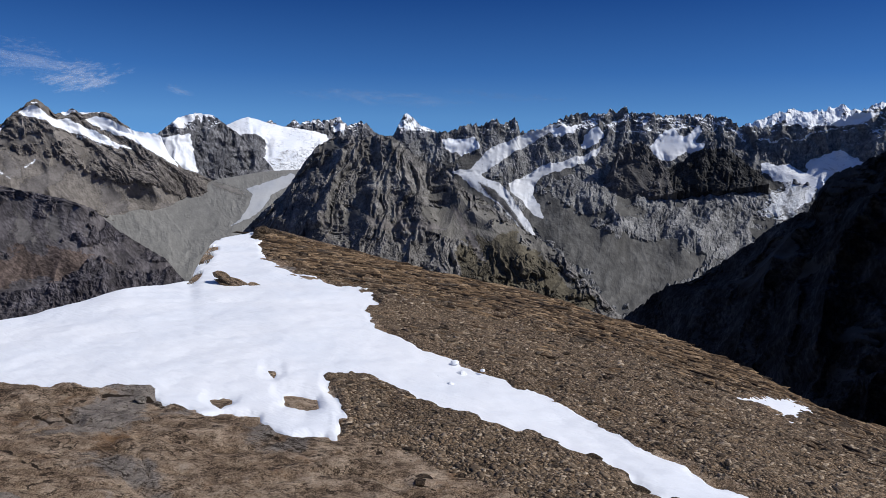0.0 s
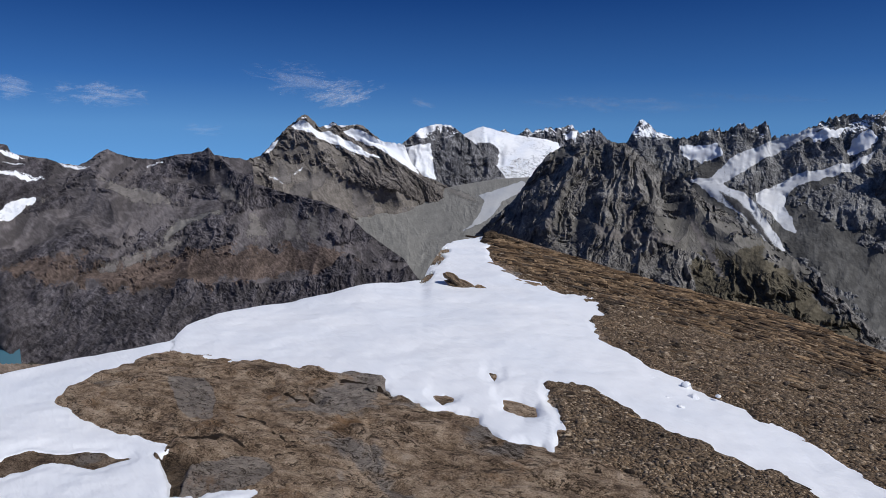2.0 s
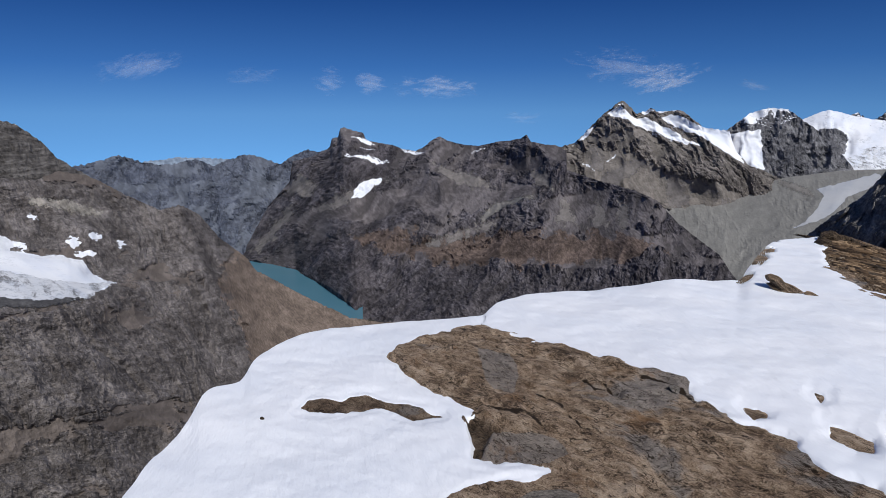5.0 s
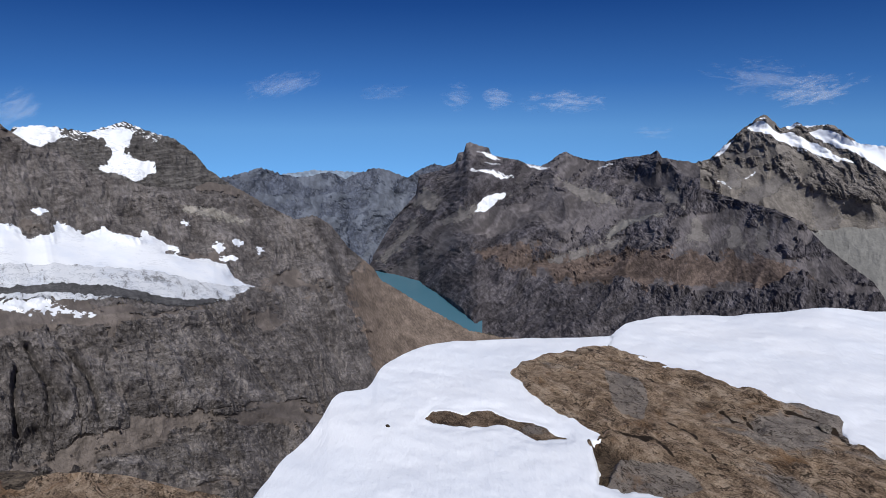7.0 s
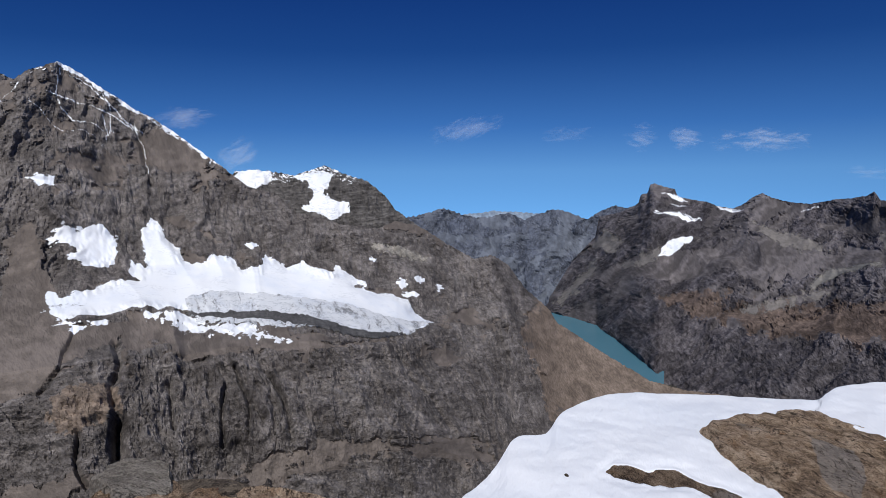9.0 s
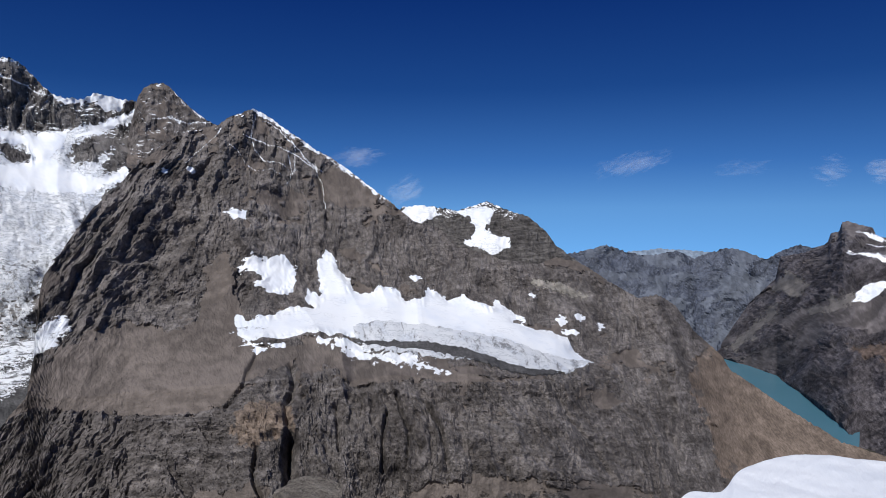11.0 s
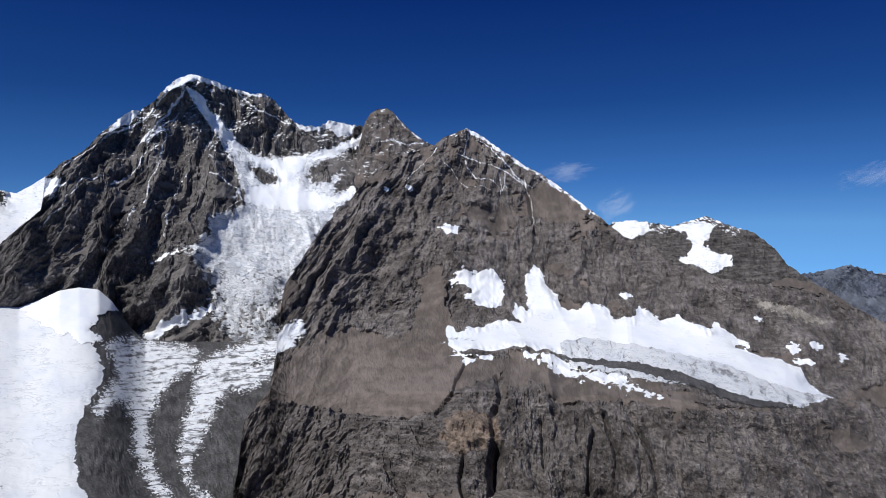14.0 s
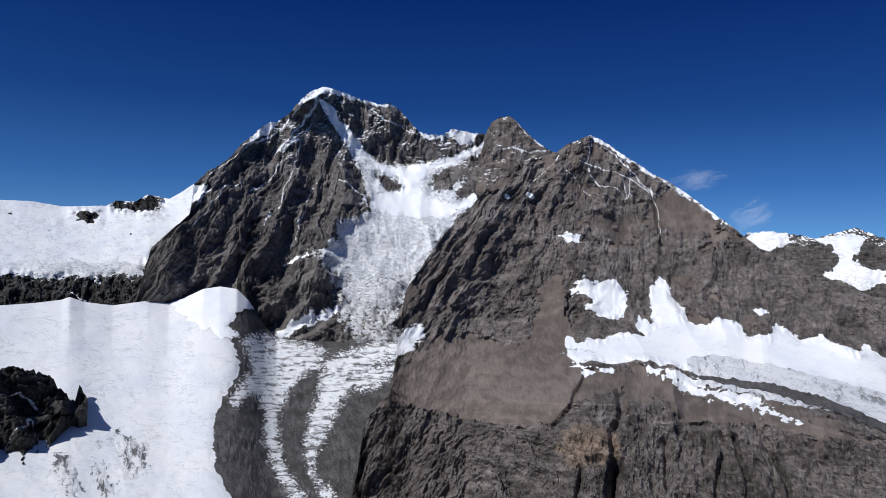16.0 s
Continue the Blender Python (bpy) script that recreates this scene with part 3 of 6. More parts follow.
rib = Mountain("dark_rib", [(-10.2, -5.4), (-12.5, -4.9), (-13.2, -4), (-14, -2.3), (-14.3, -1.1), (-15, -0.7), (-16.1, -0.5), (-16.7, -1), (-17.3, -1.8), (-17.9, -2.3), (-18.7, -3.3), (-19.1, -4.2)], 4030, [(-10.2, -5.5), (-13, -5.2), (-15.3, -5.8), (-17, -5), (-19.2, -4.4)], 3930, GREY, "dark rocky rib above a grey scree basin", (24, 180), (22, 80, 4), (9, 30), seed=13, jag=0.16, bare=0.8, zones=[("loose", [(-14.3, -4.2), (-15.1, -2.8), (-16.9, -2.3), (-17.6, -3.6), (-15.7, -5.7), (-13.9, -5.1)])])
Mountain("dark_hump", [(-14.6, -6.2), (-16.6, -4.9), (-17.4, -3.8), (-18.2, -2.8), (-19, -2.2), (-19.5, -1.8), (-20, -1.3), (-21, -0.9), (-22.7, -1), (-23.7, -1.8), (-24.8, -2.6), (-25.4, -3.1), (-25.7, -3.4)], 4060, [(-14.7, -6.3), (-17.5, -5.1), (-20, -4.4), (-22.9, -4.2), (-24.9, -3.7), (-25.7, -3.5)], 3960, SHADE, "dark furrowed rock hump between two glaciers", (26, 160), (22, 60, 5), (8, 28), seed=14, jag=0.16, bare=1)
Mountain("white_horn", [(6, -1.4), (4.8, -0.9), (4.3, -0.3), (3.9, 0.5), (3.4, 1.4), (3.2, 1.5), (2.7, 1.2), (2, 0.5), (1.3, 0.3), (0.4, -0.1), (-0.6, -0.7)], 4750, -3, 4450, WHITE_PEAK, "sharp white pyramid peak far away", (40, 140), (16, 60, 3), (10, 30), jag=0.06, seed=15, bare=1)
notch = Mountain("notched_range", [(16.4, 0.2), (14.2, 0.7), (13.3, 0.2), (12.4, 0.8), (11.8, 0.6), (10.6, 1), (9.9, 0.8), (8.8, 1.1), (8.1, 0.5), (6.9, 0.8), (6.5, 0.6), (5.8, -0.1), (4.6, -0.6), (3.2, -1)], 4550, -3.5, 4300, GREY_DUSTED, "notched grey ridge dusted with snow", (40, 160), (20, 60, 3), (12, 34), jag=0.2, seed=16, bare=1)
notch.cover("snowfield", [(9.2, 0.4), (8.2, 0.7), (8.4, -0.2), (9.2, -0)], FAR_FIRN, "small white snowfield on the notched ridge", "snowfield", 0.06, 0.5, thick=3)
snowbowl = Mountain("snow_bowl", [(31, -1), (29, 1.0), (26.6, 1.1), (25.4, 0), (23.8, -0.5), (22.6, -0.7), (20.4, -0.5), (18.6, -0.2), (16.9, 0.7), (16, 1), (14.7, 0.6), (13.4, 0.3), (11, 0), (9.3, -0.5), (7, -1.5)],
                    4300, -5.5, 3760, GREY_DUSTED, "grey rock bowl buried under a broad glacier", (30, 260), (14, 70, 2), (10, 34), jag=0.05, seed=17, bare=1)
snowbowl.cover("icefall_glacier", [(30, 1.4), (26.6, 1.5), (25.4, 0.5), (23.8, 0.2), (20.4, 0.2), (16.9, 1.4), (14.7, 1.1), (10.6, 0.4), (9, -1.2), (11.2, -2.5), (11.6, -3.6), (13.4, -3.9), (14.3, -3.4), (16, -3), (20, -3.3), (22, -3.3), (25, -2.5), (28, -1)], FAR_GLACIER, "broad white glacier breaking into an icefall", "glacier", 0.12, 0.8, swell=1.5, swell_size=70, holes=([(16.6, -0.5), (15.6, -0.3), (14.6, -1.0), (14.8, -2.1), (15.9, -2.4)], [(22.3, -1.6), (21.8, -2.4), (20.6, -2.6)]), even=1.0, bed=0.85)
snowbowl.cover("icefall_step", [(9.5, -1.0), (11.5, -1.3), (14.4, -2.2), (16, -2.4), (16, -3.1), (13.4, -3.9), (11.4, -3.6), (10.3, -2.3)], snow_cover("broken_icefall", 40, dirt=0.42, streak=(0.6, 1.0), crevasse=1.5, old=0.9), "torn grey-white step of the icefall", "glacier", 0.3, 0.5, swell=6, swell_size=26, thick=2.4, part=True)
knob = Mountain("domed_rock_peak", [(23.6, -2.4), (23.3, -1.8), (22.9, -0.5), (21.3, 0.8), (20, 1.2), (18.7, 1.1), (16.9, -0.3), (15.5, -1.4), (14.3, -3), (13.6, -4.3)], 3850, [(23.6, -2.8), (21, -3.3), (18, -4.4), (13.6, -4.7)], 3700, GREY_DUSTED, "rounded grey rock peak with a white cap", (40, 180), (20, 70, 5), (7, 34), jag=0.08, seed=18, bare=0.9)
knob.cover("saddle_snow", [(23.8, -0.4), (22.6, -0.7), (20.5, -0.4), (20.2, -1.7), (20.0, -3.4), (21.5, -3.5), (23.8, -2.8)], FAR_FIRN, "white snow saddle beside the domed peak", "snowfield", 0.12, 0.6, part=True)
knob.cover("summit_snow_cap", [(22.0, 0.2), (21.1, 1.4), (19.8, 1.8), (18, 1.6), (18.7, 0.95), (19.8, 0.75), (20.8, 0.2)], FAR_GLACIER, "white snow cap over the domed peak", "snowfield", 0.5, 0.6, part=True)

valley = Mountain("glacier_valley", [(36, -6), (30, -5.5), (25, -5), (21, -4.6), (18, -3.9), (15, -3.4), (12, -3.2), (9, -4)], 3650, -19, 2100, OUTWASH, "grey outwash plain below the glacier", (10, 300), (3, 80, 2), (2, 30), jag=0.0, seed=19, lift=0.8, category="valley floor")
valley.cover("glacier_tongue", [(14, -4), (12.8, -3.5), (12.1, -3.9), (13.2, -4.7), (14.4, -5.3), (14.9, -6.2), (15.6, -6.9), (16.2, -7.3), (17.7, -7.8), (16.9, -7.2), (16.2, -6.2), (15.9, -5.3), (16.3, -4.8), (15.5, -4.5)], GREY_TONGUE, "narrow pale grey glacier tongue", "glacier", 0.05, 0.7, thick=2, even=1.0, bed=0.85)
valley.cover("moraine_line", [(20.2, -3.4), (18.8, -4.2), (17, -4.7), (16.5, -5.3), (17.1, -5.2), (18.6, -4.6), (20, -3.7)], FAN, "pale curved moraine beside the glacier tongue", "scree", 0.05, 0.7, thick=2, part=True)
peak = Mountain("snow_streaked_peak", [(39, -3), (37.7, -2.3), (35.6, -1.7), (34.4, -1.4), (33.4, -0.3), (32.2, 0.9), (31.3, 1.6), (30.7, 2), (30.1, 1.5), (29.6, 0.9), (28.5, 1.3), (27.8, 0.9), (27.1, 1.1), (26.6, 1.2), (26, 1), (25.4, 0.5), (24.6, -0.2), (23.9, -0.3), (23, -0.4), (22.6, -0.6), (22.1, -2), (21.2, -3), (19.1, -3.9), (18.1, -4.8), (17.6, -5.6)],
                [(18, 3680), (30, 3850), (39, 3700)], [(39, -9), (27.5, -8.2), (24, -6.9), (21, -6.9), (18.5, -5.6), (17.6, -5.8)], [(39, 3320), (26, 3440), (21, 3500), (18, 3590)], WARM, "pointed grey-brown peak with slanting snow bands", (50, 330), (26, 100, 5), (8, 36), lean=-0.7, spurs=[(80, 3, [(30.7, 2), (30.1, -0.7), (28.7, -3.1), (23, -4.9)]), (60, 2, [(25.4, 0.4), (23.1, -2.6), (20.2, -4.4)])], jag=0.1, seed=20, bare=0.62, proud=12, step=0.085,
                threads=[(0.14, [(33.7, -2.9), (33, -3.4), (32.8, -3.7)]), (0.12, [(31.6, -2.8), (31, -2.4)]), (0.1, [(28.3, -0.8), (27.1, -1.3), (26.8, -1.4)])],
                zones=[("loose", [(33.5, -1.8), (30.6, -2.6), (30.9, -4), (33.8, -3.8)]), ("loose", [(33.9, -2.1), (28.7, -3.1), (24.9, -4.9), (20.2, -5.4), (18.8, -6.5), (24.8, -7.3), (29.6, -5.9), (33.4, -4.5)]), ("cliff", [(27, -2), (23, -2), (19.5, -4), (20.5, -5.6), (24, -4.6)])])
for outline in ([(24, -4.9), (23.3, -5.4), (20.8, -6.8), (22.2, -6.8)], [(29.4, -2.7), (28.7, -3), (30.8, -5), (32.7, -5.2), (31.8, -3.9)], [(33.2, -1.8), (32.7, -1.8), (32, -3.5), (32.9, -3.7)], [(27, -4), (26, -4.6), (25, -6.4), (27, -6.6)]):
    peak.cover("scree_chute", outline, PALE_SCREE, "pale scree chute below the peak", "scree", 0.35, 0.6, part=True)
peak.cover("slanting_snowfield", [(31.9, 0.9), (31.2, 1.4), (30.6, 0.9), (29.8, 0.4), (28.8, 0.4), (27.6, -0.2), (26.8, -0.6), (25.6, -1.3), (24.7, -1.8), (25.6, -1.7), (27, -1.2), (28.4, -0.7), (29.8, -0.2), (30.8, 0.2), (31.6, 0.5)], FAR_FIRN, "slanting white snowfield under the pointed peak", "snowfield", 0.05, 0.6, thick=3)
for outline in ([(29.6, 1.2), (28.9, 1.4), (28.3, 1.1), (29, 0.7)], [(27.7, 0.5), (27.1, 0.8), (26.4, 0.6), (25.4, -0.1), (24.6, -0.1), (23, -0.2), (22.5, -0.5), (21.8, -2), (21.4, -3.4), (22.7, -2.5), (23.8, -1.8), (24.9, -1.1), (26.3, -0.4), (27.2, 0)]):
    peak.cover("ridge_snow", outline, FAR_FIRN, "white snow along the peak's rocky crest", "snowfield", 0.05, 0.5, part=True, thick=3, even=1.0, bed=0.8)
peak.cover("corner_snow", [(32.8, -0), (33.6, -1), (34.7, -1.7), (34.2, -1.3), (33.3, -0.3)], FAR_FIRN, "thin snow strip on the peak's edge", "snowfield", 0.05, 0.5, part=True)

centre = Mountain("furrowed_mountain", [(17, -8.6), (16.3, -7.8), (15.3, -6.8), (13.5, -5.3), (12.1, -3.2), (10.7, -1.4), (9.5, -0.6), (7.9, -0.4), (6.9, -0.7), (5.8, -0.3), (4.6, -0.3), (3.2, -1.3), (1.7, -2.4), (-0.2, -3.1), (-2.1, -5), (-4.1, -6), (-6, -7.5), (-8, -8.6), (-10.4, -10.2), (-12.9, -12.6), (-15.4, -14.8), (-17.8, -16)],
                  [(17, 2900), (7, 2750), (-18, 2000)], -18, [(17, 2300), (7, 1900), (-18, 1750)], CENTRE, "big grey mountain furrowed by steep gullies", (30, 240), (36, 66, 7), (4.5, 22), lean=[(-18, -0.6), (17, 0.6)], spurs=[(60, 2.2, [(7.9, -0.4), (8.8, -3.2), (10.8, -7.9)]), (60, 2.2, [(4.6, -0.6), (3.1, -4.6), (1.2, -7.9)]), (50, 2, [(10.7, -1.4), (11.6, -4.6), (14, -7.4)]), (45, 2, [(6.9, -0.7), (6, -4.6), (6.5, -7.9)]), (60, 2.5, [(-0.2, -3.1), (-2.2, -6.9), (-6.6, -9.6)])], jag=0.12, step=0.08, seed=21, bare=1.0, proud=8,
                  zones=[("loose", [(2.2, -6.5), (-2.2, -6.4), (-5.6, -7.8), (-9.5, -10), (-5.7, -10.1), (0.2, -8.8)]), ("turf", [(-1, -9.5), (-6, -8.6), (-13, -13.5), (-12, -17), (-2, -13)])])

for outline in ([(11.1, -4.8), (10.7, -5.2), (10.1, -7.3), (9.4, -9.4), (9.8, -9.4), (10.5, -7.3), (11.1, -5.6)], [(4.6, -4.6), (4.1, -5.3), (3.5, -7.2), (3.1, -8), (3.9, -7.8), (4.2, -6.2)], [(7, -7.2), (4.1, -7.7), (0.7, -7.9), (-0.3, -8.3), (2.1, -8.6), (6, -8.3)], [(-0.7, -5.9), (-1.5, -7.1), (-3, -9.3), (-3.7, -10.9), (-3.2, -10.8), (-2, -8.8), (-0.9, -7)]):
    centre.cover("scree_runnel", outline, PALE_SCREE, "pale scree runnel between the mountain's ribs", "scree", 0.05, 0.5, thick=1.5, part=True, even=0.3)

moor = Mountain("brown_mountainside", [(62.6, -10.6), (61.5, -8.8), (60, -6.3), (58.2, -4.4), (57.9, -2.7), (56.2, -2.3), (55.4, -2), (54.8, -1.6), (54.6, -0.9), (54.1, -0.8), (53.9, -0.1), (53.6, 0), (52, -0.5), (51.8, -1), (50.8, -1.3), (49.6, -1.5), (48.8, -1.8), (47.7, -2), (47, -1.7), (46.3, -1.1), (45.6, -0.8), (44.9, -1.2), (43.7, -1.5), (42.3, -1.6), (41, -1.3), (39.9, -1.2), (38.8, -1), (38.4, -0.7), (38, -1.3), (37, -1.5), (35.9, -1.6), (35, -2.1), (35, -3.6), (33, -4.3), (29.6, -5.2), (27.7, -6), (26.2, -7.6), (24.8, -8.7), (22.8, -10.1), (21.8, -11.5), (20.5, -13)],
                [(60, 4450), (54, 4200), (40, 3700), (30, 3000), (20, 2400)], [(62.5, -10.6), (61.3, -10.8), (59.7, -11.3), (58.3, -11.8), (56.4, -12.8), (54.6, -13.9), (53.4, -14.9), (53, -15.5), (52, -17), (45, -18), (20, -17)],
                [(62, 4250), (58, 3850), (55, 3250), (53, 2900), (45, 2500), (20, 2000)], MOOR, "broad brown mountainside with cliffs and old turf", (50, 460), (20, 130, 8), (12, 44), lean=[(20, 0.1), (36, 0.4), (45, 0.8), (62, 1.2)], spurs=[(70, 2.2, [(37.7, -1.4), (36.3, -3.5), (32.5, -4.4), (28.6, -5.9)]), (70, 3, [(53.9, 0), (53.6, -3.3), (55.6, -7.6), (57.8, -9.7)]), (60, 3, [(47, -1.7), (46.6, -4.8), (49.1, -8.9)]), (30, 0.8, [(51, -11.6), (48, -10.9), (45.5, -10.9), (43, -11.4), (39, -11.8), (33, -12.2), (27, -12)]), (26, 1.6, [(42, -5), (45, -7.2), (51, -10.5)]), (26, 1.6, [(38, -5.6), (41, -7.4), (47, -9.8)]), (-30, 1.2, [(44, -2.5), (47.5, -5), (54, -10)])], jag=0.05, step=0.09, seed=22, lift=0.5, bare=0.5, proud=10,
                threads=[(0.12, [(52.9, -0.8), (52, -1.1), (51.2, -1.4)]), (0.16, [(53.6, -2.6), (51.7, -2.7), (50, -3)]), (0.12, [(52.4, -1.9), (51.2, -2)]), (0.16, [(49, -1.8), (48.1, -2.1), (46.9, -2.4)]), (0.1, [(43, -2.2), (41.9, -1.8)])],
                zones=[("turf", [(53.6, -8.9), (48.2, -9.7), (43.5, -9.2), (38.8, -9.3), (30.2, -8.8), (26.5, -9.4), (30, -11.1), (38.7, -11.8), (45.8, -11.4), (50.6, -10.7)]), ("loose", [(37.1, -6.9), (32.5, -4.5), (29.2, -5.7), (26.9, -7.2), (30.2, -8.7), (35.3, -9.1)]), ("loose", [(47.6, -6.2), (43.9, -4.9), (37.3, -4.9), (37.8, -5.9), (44, -7.4), (46.8, -8.1)]), ("cliff", [(58, -11.6), (50.6, -11.3), (43.4, -12.3), (34.2, -12.2), (24.1, -11.7), (23.8, -15.4), (53.1, -16.8), (55, -14)]), ("cliff", [(55, -1.8), (49.3, -2), (50.2, -3.9), (54.1, -3.9)]), ("cliff", [(39.1, -3.7), (32.5, -4.2), (28.8, -5.8), (30.7, -6.6), (36.3, -5.9)])])
moor.cover("small_glacier", [(53.2, -5.8), (52.8, -5.1), (52.4, -4.8), (51.4, -4.5), (50.4, -4.2), (50.7, -4.8), (51.7, -5.4), (52.5, -5.8)], FAR_GLACIER, "small white glacier remnant on the mountainside", "glacier", 0.08, 0.5, thick=3)
moor.cover("scree_fan", [(42.1, -7.5), (40.9, -6.3), (37.8, -5.9), (37.8, -6.2), (40.2, -6.8), (42.1, -8)], FAN, "pale scree tongue on the brown mountainside", "scree", 0.1, 0.5, part=True)
for outline in ([(49.9, -4.3), (52.3, -5.3), (53.8, -6.4), (56.2, -7.4), (55.8, -6.8), (53.8, -5.5), (51.4, -4.6)], [(58, -6.5), (59.2, -7.6), (60.3, -8.7), (61.6, -10), (60.8, -10), (59.5, -8.9), (58.1, -7.5)], [(35.4, -6.2), (34.8, -6.2), (34.1, -8.1), (35.8, -8.1)], [(32.7, -6.1), (32.2, -6.1), (31.4, -8.3), (32.9, -8.3)], [(30.7, -6.3), (30.1, -6.5), (29.8, -8.1), (30.8, -8.2)], [(47, -10), (44, -9), (41.1, -7.8), (41, -8.2), (44, -9.4), (46.8, -10.2)],
                [(38, -3.4), (36.5, -4.2), (36.2, -5.4), (37.4, -5)], [(46, -3.4), (43, -4), (41, -5), (43, -5.2), (45.5, -4.4)], [(57.5, -4), (56, -5), (56.5, -6), (58.5, -5.4)]):
    moor.cover("scree_chute", outline, PALE_SCREE, "pale scree chute on the mountainside", "scree", 0.35, 0.6, part=True)
for outline in ([(53.6, -2.5), (52.4, -2.5), (51, -2.8), (50, -3), (51, -3.2), (52.4, -2.9)], [(52.9, -0.8), (51.9, -1), (51.1, -1.4), (51.7, -1.5)], [(48.9, -1.7), (47.9, -2.1), (46.8, -2.4), (47.7, -2.4)]):
    moor.cover("ledge_snow", outline, FAR_FIRN, "thin snow on the ledges of the table peak", "snowfield", 0.1, 0.4, part=True)

Mountain("hazy_ridge", [(92, -3), (84, -3), (77.8, -2.9), (75, -2.7), (73.3, -2.6), (70.9, -1.9), (69.2, -2.5), (67.8, -2.8), (65.4, -2.4), (64, -2.9), (63, -2.5), (61.4, -2), (60.2, -2.4), (58.8, -2.9), (57.9, -2.3), (56.6, -1.7), (55.7, -2), (54.4, -1.6), (51.7, -2), (48, -3)], 4780, -10.35, 4420, HAZY, "haze-blue mountain ridge behind the lake", (60, 320), (30, 150, 4), (8, 46), lean=0.4, jag=0.12, step=0.13, seed=23, bare=0.55)
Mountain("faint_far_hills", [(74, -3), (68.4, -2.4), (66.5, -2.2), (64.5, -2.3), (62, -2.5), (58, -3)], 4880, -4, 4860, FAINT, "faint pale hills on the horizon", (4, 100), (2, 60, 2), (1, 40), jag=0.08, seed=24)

# ---- the near mountain, the summit behind it and the glacier basin ----
tableland = Mountain("snow_peak", [(91, -2), (88.6, 0.4), (88, 1.2), (86.9, 1.4), (85.4, 1.3), (83.3, 0.9), (81.7, 1.4), (80.8, 1.7), (79.6, 1.2), (77.3, 0.4), (75.9, -0.8), (75, -2), (73, -3.5)], 2700, -5, 2500, mountain_rock("banded_snow_peak", (0.06, 0.056, 0.055), (0.105, 0.098, 0.094), (0.165, 0.155, 0.148), 80, dust=0.5, dust_low=-60, dust_high=70, strata=0.6), "banded grey peak with a snow cap", (16, 130), (8, 50, 2), (7, 20), jag=0.12, seed=31, bare=1)
for outline in ([(88.5, 0.6), (87.8, 1.2), (87.1, 1.5), (85.2, 1.3), (85.1, 0.5), (86.4, -0.2), (87.6, 0.3)], [(84, 1.1), (83.2, 0.9), (82.2, 1.1), (80.8, 1.3), (80.3, 0.9), (80.4, 0.1), (80.9, -0.4), (80.3, -1.1), (78.9, -1.3), (78.9, -2.1), (80.2, -2.8), (81.4, -2.3), (82.9, -1.9), (82.2, -1.4), (81.8, -0.7), (82.2, 0.3), (82.9, 0.5)]):
    tableland.cover("hanging_snow", outline, snow_cover("peak_snow", 90, dirt=0.14, streak=(0.6, 0.8), crevasse=0.6, frayed=0.25), "snow cap and small hanging glacier on the banded peak", "glacier", 0.14, 0.5)

